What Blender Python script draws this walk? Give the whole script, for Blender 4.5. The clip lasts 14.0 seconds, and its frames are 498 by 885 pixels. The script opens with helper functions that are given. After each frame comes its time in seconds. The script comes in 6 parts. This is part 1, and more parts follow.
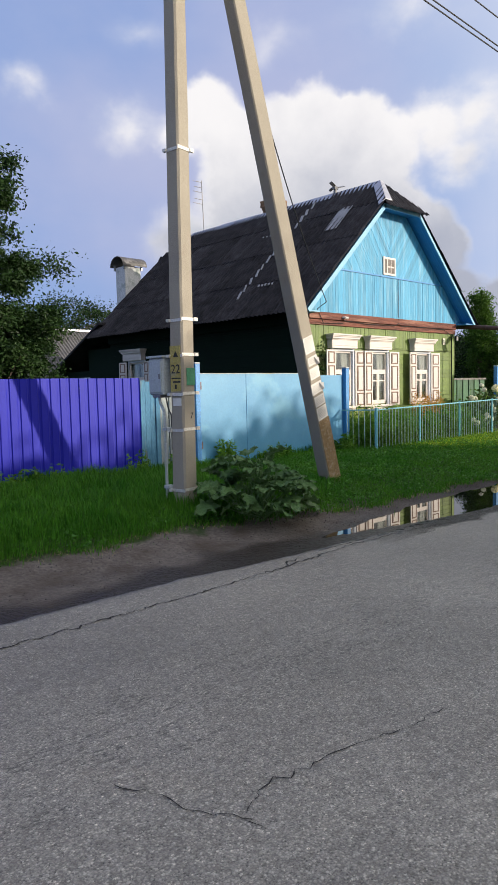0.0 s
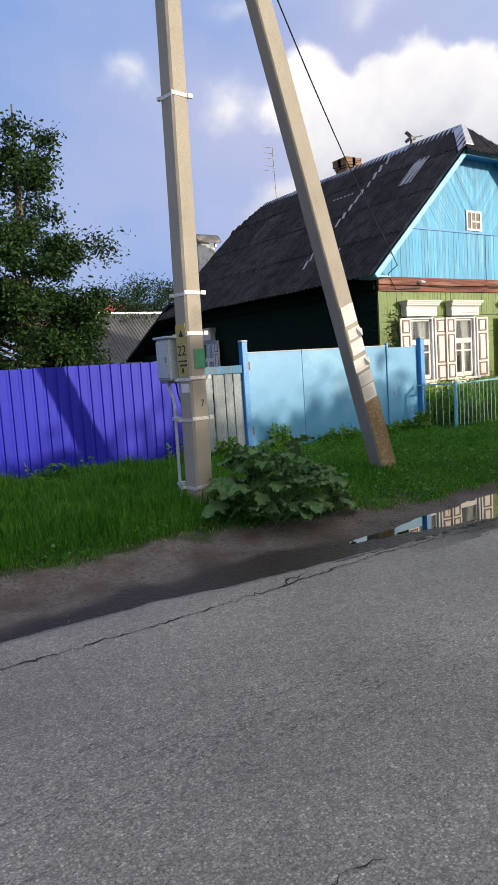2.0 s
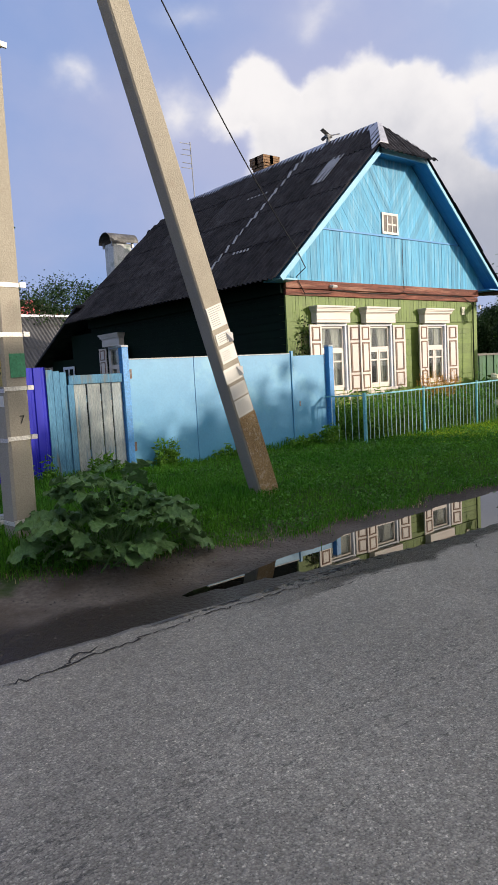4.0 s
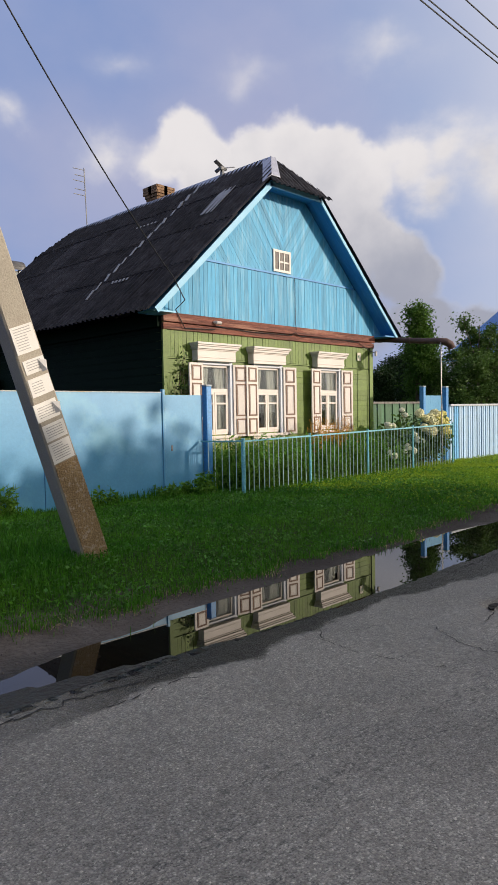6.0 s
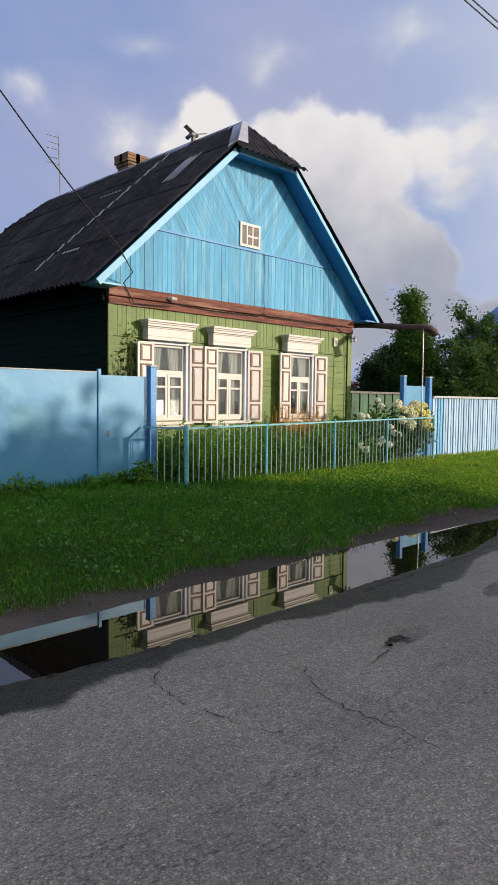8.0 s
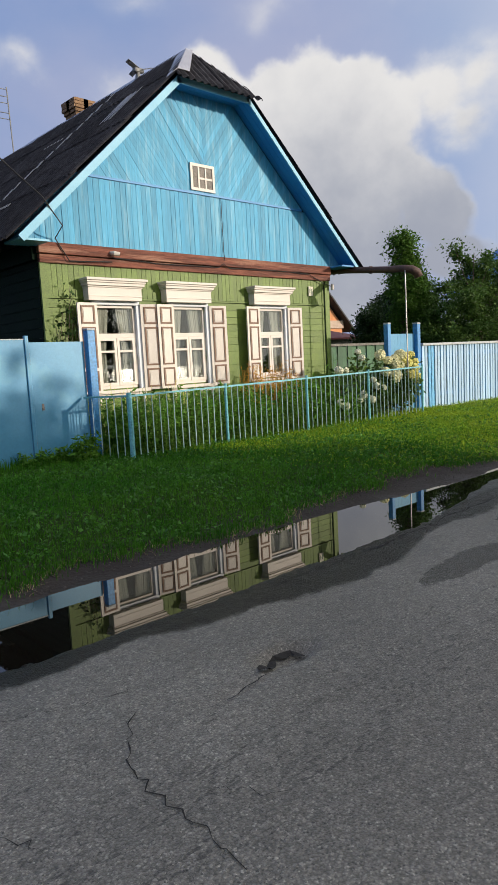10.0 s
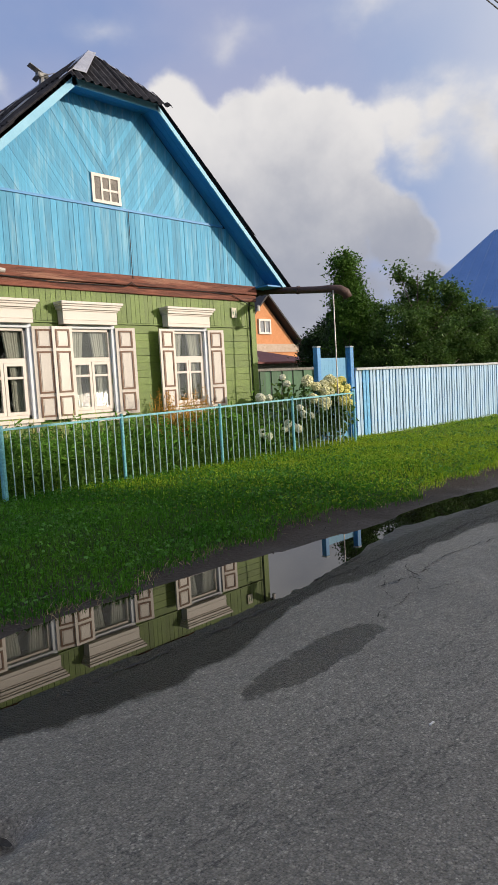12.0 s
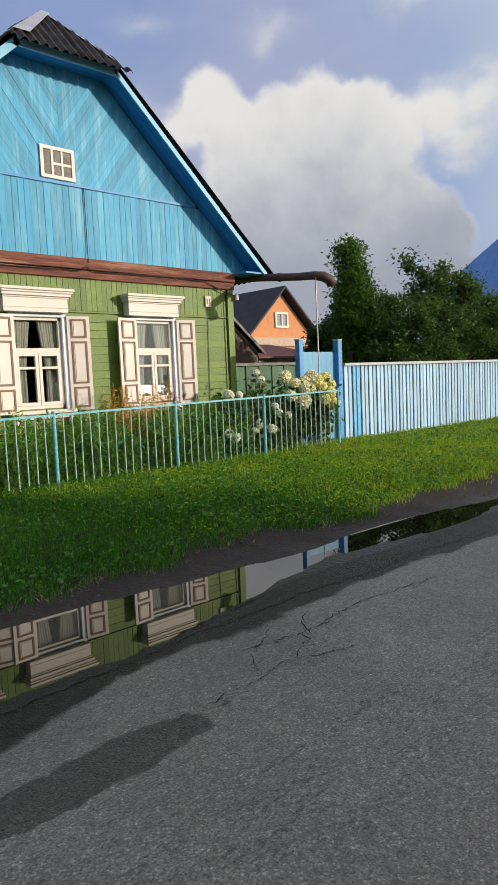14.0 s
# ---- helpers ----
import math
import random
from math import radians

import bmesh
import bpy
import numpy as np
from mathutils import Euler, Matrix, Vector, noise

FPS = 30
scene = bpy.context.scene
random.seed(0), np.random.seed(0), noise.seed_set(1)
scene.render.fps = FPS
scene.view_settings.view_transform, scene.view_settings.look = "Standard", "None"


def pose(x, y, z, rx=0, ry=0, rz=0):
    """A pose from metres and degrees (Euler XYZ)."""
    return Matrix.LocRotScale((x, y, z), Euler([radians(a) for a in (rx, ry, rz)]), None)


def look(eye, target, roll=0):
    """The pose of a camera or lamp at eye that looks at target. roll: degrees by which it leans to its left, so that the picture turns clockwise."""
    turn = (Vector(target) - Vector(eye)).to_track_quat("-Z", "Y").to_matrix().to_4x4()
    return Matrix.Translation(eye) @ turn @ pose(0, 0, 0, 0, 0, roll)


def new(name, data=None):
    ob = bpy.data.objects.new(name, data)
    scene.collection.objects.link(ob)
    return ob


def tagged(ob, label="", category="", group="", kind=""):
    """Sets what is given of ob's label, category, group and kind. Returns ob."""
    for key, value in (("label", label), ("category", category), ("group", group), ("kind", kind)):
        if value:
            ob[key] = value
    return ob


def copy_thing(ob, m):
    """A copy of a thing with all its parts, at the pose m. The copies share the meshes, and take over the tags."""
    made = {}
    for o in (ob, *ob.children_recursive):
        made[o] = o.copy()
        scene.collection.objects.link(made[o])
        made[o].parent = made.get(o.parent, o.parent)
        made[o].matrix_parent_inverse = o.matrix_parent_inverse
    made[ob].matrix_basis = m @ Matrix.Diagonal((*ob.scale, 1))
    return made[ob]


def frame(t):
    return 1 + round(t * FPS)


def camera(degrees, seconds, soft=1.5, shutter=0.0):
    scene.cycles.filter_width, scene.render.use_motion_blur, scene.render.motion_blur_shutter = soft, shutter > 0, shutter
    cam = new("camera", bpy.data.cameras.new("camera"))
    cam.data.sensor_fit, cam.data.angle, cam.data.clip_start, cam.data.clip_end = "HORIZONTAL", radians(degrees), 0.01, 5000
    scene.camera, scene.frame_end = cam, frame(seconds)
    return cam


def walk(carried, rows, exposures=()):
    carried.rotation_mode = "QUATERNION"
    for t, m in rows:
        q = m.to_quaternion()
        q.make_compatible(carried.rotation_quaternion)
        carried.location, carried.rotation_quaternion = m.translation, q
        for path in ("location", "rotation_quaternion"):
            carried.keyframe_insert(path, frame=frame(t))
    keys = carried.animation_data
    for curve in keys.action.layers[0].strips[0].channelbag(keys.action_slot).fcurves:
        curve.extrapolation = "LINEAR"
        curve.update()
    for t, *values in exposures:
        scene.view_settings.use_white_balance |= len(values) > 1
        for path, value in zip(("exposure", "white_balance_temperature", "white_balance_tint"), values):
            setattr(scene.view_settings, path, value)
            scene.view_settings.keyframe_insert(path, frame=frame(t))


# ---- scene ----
cam = camera(40.3, 14.0)
PATH = [
    (0, (0.425, 0.578, 1.615), (1.801, 2.02, 1.454), -1.3),
    (0.5, (0.747, 0.588, 1.624), (2.037, 2.105, 1.435), -2.8),
    (1, (1.142, 0.629, 1.622), (2.297, 2.252, 1.436), -2.6),
    (1.5, (1.525, 0.716, 1.602), (2.696, 2.334, 1.485), -1.0),
    (2, (1.87, 0.762, 1.623), (2.991, 2.404, 1.407), -3.8),
    (2.5, (2.27, 0.829, 1.608), (3.372, 2.485, 1.392), -3.3),
    (3, (2.641, 0.93, 1.59), (3.859, 2.511, 1.463), -1.4),
    (3.2, (2.779, 0.941, 1.602), (4.021, 2.494, 1.385), -3.2),
    (5.3, (4.297, 1.493, 1.527), (5.594, 3.006, 1.367), -1.5),
    (5.5, (4.446, 1.497, 1.515), (5.781, 2.978, 1.352), -0.9),
    (6, (4.804, 1.526, 1.536), (6.234, 2.922, 1.448), -1.1),
    (6.5, (5.142, 1.474, 1.553), (6.497, 2.94, 1.426), -2.0),
    (7, (5.53, 1.494, 1.513), (6.914, 2.929, 1.355), -1.0),
    (7.2, (5.68, 1.49, 1.516), (7.101, 2.893, 1.396), 0.4),
    (9.3, (7.107, 1.522, 1.459), (8.414, 3.025, 1.279), -1.7),
    (9.5, (7.262, 1.53, 1.477), (8.52, 3.075, 1.305), -2.5),
    (10, (7.64, 1.577, 1.433), (8.993, 3.031, 1.199), -3.0),
    (10.5, (7.982, 1.699, 1.384), (9.429, 3.063, 1.175), -3.1),
    (11, (8.364, 1.673, 1.428), (9.805, 3.053, 1.282), -1.9),
    (11.5, (8.717, 1.674, 1.421), (10.207, 2.995, 1.237), -2.1),
    (12, (9.077, 1.69, 1.447), (10.501, 3.084, 1.275), -3.2),
    (12.5, (9.557, 1.754, 1.375), (10.839, 3.281, 1.218), -2.1),
    (13, (9.866, 1.717, 1.417), (11.28, 3.127, 1.302), -1.4),
    (13.5, (10.18, 1.69, 1.464), (11.592, 3.096, 1.292), -2.8),
    (14, (10.606, 1.73, 1.411), (11.962, 3.189, 1.228), -2.5),
]
walk(cam, [(t, look(eye, target, roll)) for t, eye, target, roll in PATH],
     [(0, 0.74, 6250, 10), (1.5, 0.82, 6250, 10), (2.5, 0.88, 6300, 10), (3.2, 0.78, 6300, 10), (5.4, 0.66, 6400, 12), (6.0, 0.49, 6350, 12), (7.2, 0.52, 6350, 12), (9.5, 0.53, 6300, 8), (10.5, 0.46, 6350, 8), (11.5, 0.55, 6430, 10), (12.5, 0.45, 6280, 8), (14, 0.47, 6330, 7)])


# ---- light ----
SUN_AZ, SUN_EL = radians(35), radians(12)
SUN_DIR = Vector((math.sin(SUN_AZ) * math.cos(SUN_EL), -math.cos(SUN_AZ) * math.cos(SUN_EL), math.sin(SUN_EL)))
sun = new("sun", bpy.data.lights.new("sun", "SUN"))
sun.data.energy, sun.data.angle, sun.data.color = 2.8, radians(0.6), (1.0, 0.86, 0.69)
sun.matrix_world = look(SUN_DIR * 60, (0, 0, 0))


def direction(azimuth, elevation):
    """Unit vector; azimuth in degrees from +y towards +x."""
    a, e = radians(azimuth), radians(elevation)
    return (math.sin(a) * math.cos(e), math.cos(a) * math.cos(e), math.sin(e))


# cumulus: azimuth, elevation, radius, flattening, density
CLOUDS = [(40.9, 21.6, 3.1, 1, 1), (38.4, 20.4, 2.8, 1, 0.5), (42.8, 20.0, 3.0, 1, 1), (47.2, 20.2, 3.2, 1, 1), (50.2, 20.6, 3.5, 1, 1),
          (53.2, 20.4, 3.3, 1, 1), (55.6, 19.0, 3.0, 1, 1), (44.5, 17.0, 5.0, 1, 1), (49.5, 16.5, 6.0, 1, 1), (54, 16.0, 4.6, 1, 1),
          (52, 12.0, 6.0, 1, 1), (45, 12.5, 6.5, 1, 1), (56.6, 14.3, 3.0, 1, 1), (58.2, 12.4, 2.9, 1, 1), (59.5, 10.8, 2.8, 1, 1),
          (60.5, 7.8, 3.8, 1.5, 1), (65.5, 7.2, 4.0, 1.6, 1), (52, 7.5, 6.5, 1.3, 1), (71, 6.5, 5.4, 1.5, 1), (58.8, 20.0, 3.2, 1, 0.6), (62, 20.6, 4.0, 1, 0.42),
          (65, 19.2, 4.4, 1, 0.42), (60.8, 17.6, 3.2, 1, 0.45), (66.8, 17.0, 4.0, 1, 0.42), (26.9, 22.8, 2.7, 1.7, 0.27), (34.6, 20.8, 3.6, 1.4, 0.30),
          (46, 26.5, 4.5, 2.4, 0.22), (57, 27.5, 6.0, 2.4, 0.24), (36, 27, 4.0, 2.2, 0.2), (39, 12, 4.5, 1.3, 0.6), (74, 17, 6.0, 1.2, 0.8), (82, 12, 9, 1.3, 1), (96, 18, 10, 1.4, 1)]




def build_world():
    world = bpy.data.worlds.new("sky")
    scene.world = world
    world.use_nodes = True
    nt = world.node_tree
    nt.nodes.clear()
    N, L = nt.nodes.new, nt.links.new
    out, bg = N("ShaderNodeOutputWorld"), N("ShaderNodeBackground")
    sky = N("ShaderNodeTexSky")
    sky.sky_type, sky.sun_disc = "NISHITA", False
    sky.sun_elevation, sky.sun_rotation = SUN_EL, math.pi - SUN_AZ
    sky.air_density, sky.dust_density, sky.ozone_density = 1.0, 1.2, 2.5
    co = N("ShaderNodeTexCoord")

    def value(op, a, b=None, c=None):
        n = N("ShaderNodeMath")
        n.operation = op
        for k, v in enumerate((a, b, c)):
            if v is None:
                continue
            if isinstance(v, (int, float)):
                n.inputs[k].default_value = v
            else:
                L(v, n.inputs[k])
        return n.outputs[0]

    def texture(scale, detail, rough, shift=0.0):
        m = N("ShaderNodeMapping")
        m.inputs["Location"].default_value = (shift, shift * 0.7, shift * 1.3)
        m.inputs["Scale"].default_value = (1, 1, 1.5)
        L(co.outputs["Generated"], m.inputs["Vector"])
        n = N("ShaderNodeTexNoise")
        n.inputs["Scale"].default_value, n.inputs["Detail"].default_value, n.inputs["Roughness"].default_value = scale, detail, rough
        L(m.outputs[0], n.inputs["Vector"])
        return n.outputs["Fac"]

    fine, broad = texture(20, 7, 0.5), texture(1.7, 2, 0.3, 3.1)
    wn = N("ShaderNodeTexNoise")
    wn.inputs["Scale"].default_value, wn.inputs["Detail"].default_value, wn.inputs["Roughness"].default_value = 9.0, 5, 0.55
    L(co.outputs["Generated"], wn.inputs["Vector"])
    off = N("ShaderNodeVectorMath")
    off.operation = "SUBTRACT"
    L(wn.outputs["Color"], off.inputs[0])
    off.inputs[1].default_value = (0.5, 0.5, 0.5)
    warped = N("ShaderNodeVectorMath")
    warped.operation = "MULTIPLY_ADD"
    L(off.outputs[0], warped.inputs[0])
    warped.inputs[1].default_value = (0.085, 0.085, 0.085)
    L(co.outputs["Generated"], warped.inputs[2])
    total = None
    for az, el, radius, flat, thick in CLOUDS:
        d = N("ShaderNodeVectorMath")
        d.operation = "SUBTRACT"
        L(warped.outputs[0], d.inputs[0])
        d.inputs[1].default_value = direction(az, el - 0.5)
        m = N("ShaderNodeVectorMath")
        m.operation = "MULTIPLY"
        L(d.outputs[0], m.inputs[0])
        m.inputs[1].default_value = (1, 1, flat)
        ln = N("ShaderNodeVectorMath")
        ln.operation = "LENGTH"
        L(m.outputs[0], ln.inputs[0])
        one = value("SUBTRACT", 1.0, value("DIVIDE", ln.outputs["Value"], math.sin(radians(radius * 1.1))))
        one = value("MULTIPLY", value("MAXIMUM", one, 0.0), float(thick))
        total = one if total is None else value("SMOOTH_MAX", total, one, 0.12)
    total = value("MAXIMUM", value("SUBTRACT", total, 0.06), 0.0)
    # thin veil everywhere
    sep = N("ShaderNodeSeparateXYZ")
    L(co.outputs["Generated"], sep.inputs[0])
    low = value("MULTIPLY", value("SUBTRACT", 1.0, value("MINIMUM", value("MAXIMUM", sep.outputs["Z"], 0.0), 1.0)), 1.0)
    body = value("MINIMUM", value("MULTIPLY", total, 4.0), 1.0)
    rough_edge = value("ADD", value("MULTIPLY", value("SUBTRACT", fine, 0.5), 0.45), value("MULTIPLY", value("SUBTRACT", broad, 0.5), 0.3))
    dens = value("ADD", total, value("MULTIPLY", rough_edge, body))
    ramp = N("ShaderNodeMapRange")
    ramp.interpolation_type = "SMOOTHSTEP"
    ramp.inputs["From Min"].default_value, ramp.inputs["From Max"].default_value = 0.0, 0.36
    L(dens, ramp.inputs["Value"])
    veil = N("ShaderNodeMapRange")
    veil.interpolation_type = "SMOOTHSTEP"
    veil.inputs["From Min"].default_value, veil.inputs["From Max"].default_value = 0.25, 0.84
    veil.inputs["To Max"].default_value = 1.0
    L(value("ADD", broad, value("MULTIPLY", value("SUBTRACT", texture(4.5, 5, 0.5, 1.7), 0.5), 0.5)), veil.inputs["Value"])
    shade = N("ShaderNodeMapRange")
    shade.interpolation_type = "SMOOTHSTEP"
    shade.inputs["From Min"].default_value, shade.inputs["From Max"].default_value = 0.30, 0.94
    lowness = N("ShaderNodeMapRange")
    lowness.inputs["From Min"].default_value, lowness.inputs["From Max"].default_value = 0.39, 0.15
    L(sep.outputs["Z"], lowness.inputs["Value"])
    L(value("ADD", value("MULTIPLY", lowness.outputs[0], 0.62), value("ADD", value("MULTIPLY", value("MINIMUM", total, 0.30), 1.0), value("MULTIPLY", value("SUBTRACT", wn.outputs["Fac"], 0.5), 0.6))), shade.inputs["Value"])
    tone = N("ShaderNodeMix")
    tone.data_type = "RGBA"
    tone.inputs["A"].default_value, tone.inputs["B"].default_value = (6.5, 6.2, 6.0, 1), (2.95, 3.05, 3.55, 1)
    L(shade.outputs[0], tone.inputs["Factor"])

    def over(fac, x, y):
        n = N("ShaderNodeMix")
        n.data_type = "RGBA"
        for key, v in (("Factor", fac), ("A", x), ("B", y)):
            if isinstance(v, float):
                n.inputs[key].default_value = v
            elif isinstance(v, tuple):
                n.inputs[key].default_value = (*v, 1)
            else:
                L(v, n.inputs[key])
        return n.outputs["Result"]

    # clear sky, lilac veil, and white haze towards the sun
    hazy = over(0.8, sky.outputs[0], (1.55, 2.5, 4.9))
    veiled = over(veil.outputs[0], hazy, (3.1, 3.3, 4.65))
    sunward = N("ShaderNodeVectorMath")
    sunward.operation = "DOT_PRODUCT"
    L(co.outputs["Generated"], sunward.inputs[0])
    sunward.inputs[1].default_value = SUN_DIR
    glow = N("ShaderNodeMapRange")
    glow.interpolation_type = "SMOOTHSTEP"
    glow.inputs["From Min"].default_value, glow.inputs["From Max"].default_value = -0.06, 0.75
    L(sunward.outputs["Value"], glow.inputs["Value"])
    veiled = over(glow.outputs[0], veiled, (9.0, 8.4, 7.5))
    mix = N("ShaderNodeMix")
    mix.data_type = "RGBA"
    L(ramp.outputs[0], mix.inputs["Factor"])
    L(veiled, mix.inputs["A"])
    L(tone.outputs["Result"], mix.inputs["B"])
    L(mix.outputs["Result"], bg.inputs["Color"])
    bg.inputs["Strength"].default_value = 0.09
    L(bg.outputs[0], out.inputs[0])


build_world()


# ---- materials ----
def surface(name, a, b, scale=6.0, rough=0.7, bump=0.3, fine=60.0, stretch=(1, 1, 1), stain=None, stain_scale=1.5,
            stain_cut=(0.55, 0.7), metal=0.0, tint=0.0, spec=0.5, fine_mix=0.35):
    """Two-scale procedural surface; stain is a third colour in patches; tint varies by object."""
    m = bpy.data.materials.new(name)
    m.use_nodes = True
    nt = m.node_tree
    N, L = nt.nodes.new, nt.links.new
    bsdf = nt.nodes["Principled BSDF"]
    co, mp = N("ShaderNodeTexCoord"), N("ShaderNodeMapping")
    mp.inputs["Scale"].default_value = stretch
    L(co.outputs["Object"], mp.inputs["Vector"])

    def noise_of(s, d, vec):
        n = N("ShaderNodeTexNoise")
        n.inputs["Scale"].default_value, n.inputs["Detail"].default_value, n.inputs["Roughness"].default_value = s, d, 0.6
        L(vec, n.inputs["Vector"])
        return n.outputs["Fac"]

    def blend(fac, x, y, kind="MIX"):
        n = N("ShaderNodeMix")
        n.data_type, n.blend_type = "RGBA", kind
        for key, v in (("Factor", fac), ("A", x), ("B", y)):
            if isinstance(v, (int, float)):
                n.inputs[key].default_value = v
            elif isinstance(v, tuple):
                n.inputs[key].default_value = (*v, 1)
            else:
                L(v, n.inputs[key])
        return n.outputs["Result"]

    big, small = noise_of(scale, 4, mp.outputs[0]), noise_of(fine, 3, mp.outputs[0])
    r = N("ShaderNodeMapRange")
    r.inputs["From Min"].default_value, r.inputs["From Max"].default_value = 0.3, 0.7
    L(big, r.inputs["Value"])
    colour = blend(r.outputs[0], tuple(a), tuple(b))
    grain = N("ShaderNodeMapRange")
    grain.inputs["From Min"].default_value, grain.inputs["From Max"].default_value = 0.25, 0.75
    grain.inputs["To Min"].default_value, grain.inputs["To Max"].default_value = 1 - fine_mix, 1 + fine_mix
    L(small, grain.inputs["Value"])
    colour = blend(1.0, colour, grain.outputs[0], "MULTIPLY")
    if stain:
        sr = N("ShaderNodeMapRange")
        sr.inputs["From Min"].default_value, sr.inputs["From Max"].default_value = stain_cut
        L(noise_of(stain_scale, 7, mp.outputs[0]), sr.inputs["Value"])
        colour = blend(sr.outputs[0], colour, tuple(stain))
    if tint:
        info, tr = N("ShaderNodeObjectInfo"), N("ShaderNodeMapRange")
        tr.inputs["To Min"].default_value, tr.inputs["To Max"].default_value = 1 - tint, 1 + tint
        L(info.outputs["Random"], tr.inputs["Value"])
        colour = blend(1.0, colour, tr.outputs[0], "MULTIPLY")
    L(colour, bsdf.inputs["Base Color"])
    bsdf.inputs["Roughness"].default_value, bsdf.inputs["Metallic"].default_value = rough, metal
    bsdf.inputs["Specular IOR Level"].default_value = spec
    if bump:
        bp = N("ShaderNodeBump")
        bp.inputs["Strength"].default_value, bp.inputs["Distance"].default_value = bump, 0.02
        L(small, bp.inputs["Height"])
        L(bp.outputs[0], bsdf.inputs["Normal"])
    return m


def leaf_surface(name, a, b, rough=0.5, through_light=0.35, scale=1.2):
    """Leaf with per-island variation and some light passing through."""
    m = surface(name, a, b, scale=scale, rough=rough, bump=0, fine=25, spec=0.14)
    nt = m.node_tree
    N, L = nt.nodes.new, nt.links.new
    bsdf, out = nt.nodes["Principled BSDF"], nt.nodes["Material Output"]
    src = bsdf.inputs["Base Color"].links[0].from_socket
    geo, mr, mx = N("ShaderNodeNewGeometry"), N("ShaderNodeMapRange"), N("ShaderNodeMix")
    mr.inputs["To Min"].default_value, mr.inputs["To Max"].default_value = 0.6, 1.45
    L(geo.outputs["Random Per Island"], mr.inputs["Value"])
    mx.data_type, mx.blend_type = "RGBA", "MULTIPLY"
    mx.inputs["Factor"].default_value = 1
    L(src, mx.inputs["A"])
    L(mr.outputs[0], mx.inputs["B"])
    L(mx.outputs["Result"], bsdf.inputs["Base Color"])
    tr, add = N("ShaderNodeBsdfTranslucent"), N("ShaderNodeMixShader")
    L(mx.outputs["Result"], tr.inputs["Color"])
    add.inputs[0].default_value = through_light
    L(bsdf.outputs[0], add.inputs[1])
    L(tr.outputs[0], add.inputs[2])
    L(add.outputs[0], out.inputs["Surface"])
    return m


def glass_surface(name):
    m = bpy.data.materials.new(name)
    m.use_nodes = True
    nt = m.node_tree
    N, L = nt.nodes.new, nt.links.new
    out = nt.nodes["Material Output"]
    lw, gl, tr, mx = N("ShaderNodeLayerWeight"), N("ShaderNodeBsdfGlossy"), N("ShaderNodeBsdfTransparent"), N("ShaderNodeMixShader")
    lw.inputs["Blend"].default_value = 0.5
    pw, fr = N("ShaderNodeMath"), N("ShaderNodeMath")
    pw.operation, fr.operation = "POWER", "MULTIPLY_ADD"
    pw.inputs[1].default_value = 3.5
    fr.inputs[1].default_value, fr.inputs[2].default_value = 0.7, 0.10
    L(lw.outputs["Facing"], pw.inputs[0])
    L(pw.outputs[0], fr.inputs[0])
    gl.inputs["Roughness"].default_value = 0.02
    tr.inputs["Color"].default_value = (0.88, 0.92, 0.9, 1)
    L(fr.outputs[0], mx.inputs[0])
    L(tr.outputs[0], mx.inputs[1])
    L(gl.outputs[0], mx.inputs[2])
    L(mx.outputs[0], out.inputs["Surface"])
    return m


GREEN = surface("green paint", (0.10, 0.162, 0.02), (0.138, 0.205, 0.03), 2.0, 0.55, 0.25, 45, stain=(0.10, 0.15, 0.03), stain_cut=(0.62, 0.8), tint=0.13)
# near-black green: the shade on the side walls is put into this colour
SHADE_DARK_GREEN = surface("dark green paint with shade in its colour", (0.004, 0.011, 0.007), (0.006, 0.016, 0.009), 2.0, 0.7, 0.25, 40, tint=0.15, spec=0.08)
BLUE = surface("blue gable paint", (0.038, 0.28, 0.49), (0.068, 0.345, 0.56), 1.6, 0.6, 0.2, 16, stain=(0.19, 0.44, 0.60), stain_cut=(0.52, 0.74), stain_scale=5.0, stretch=(2.4, 1, 0.22), tint=0.16, fine_mix=0.16)
BLUE_TRIM = surface("blue trim paint", (0.03, 0.22, 0.52), (0.045, 0.26, 0.56), 2.5, 0.5, 0.1, 40, fine_mix=0.1)
PALE_BLUE = surface("pale blue trim", (0.16, 0.43, 0.62), (0.21, 0.49, 0.66), 3.0, 0.5, 0.08, 40, fine_mix=0.06)
BROWN = surface("weathered brown paint", (0.07, 0.022, 0.016), (0.27, 0.09, 0.055), 7.0, 0.75, 0.9, 24, stretch=(0.2, 1, 2.6), stain=(0.40, 0.22, 0.15), stain_scale=3, stain_cut=(0.55, 0.72))
WHITE = surface("white paint", (0.64, 0.575, 0.525), (0.70, 0.64, 0.585), 3.0, 0.5, 0.2, 50, stain=(0.62, 0.57, 0.48), stain_cut=(0.62, 0.82), fine_mix=0.06)
CASING = surface("bluish white paint", (0.62, 0.66, 0.74), (0.70, 0.73, 0.79), 3.0, 0.5, 0.1, 50, fine_mix=0.06)
MOULD = surface("brown moulding paint", (0.16, 0.09, 0.06), (0.21, 0.12, 0.08), 5.0, 0.6, 0.1)
SLATE = surface("weathered slate sheet", (0.017, 0.017, 0.021), (0.046, 0.044, 0.050), 3.0, 0.85, 0.6, 26, stain=(0.016, 0.014, 0.016), stain_scale=3.4, stain_cut=(0.48, 0.66), tint=0.3, spec=0.2, fine_mix=0.6)
ZINC = surface("zinc flashing", (0.42, 0.42, 0.48), (0.54, 0.54, 0.58), 3.0, 0.45, 0.1, 40, metal=0.5)
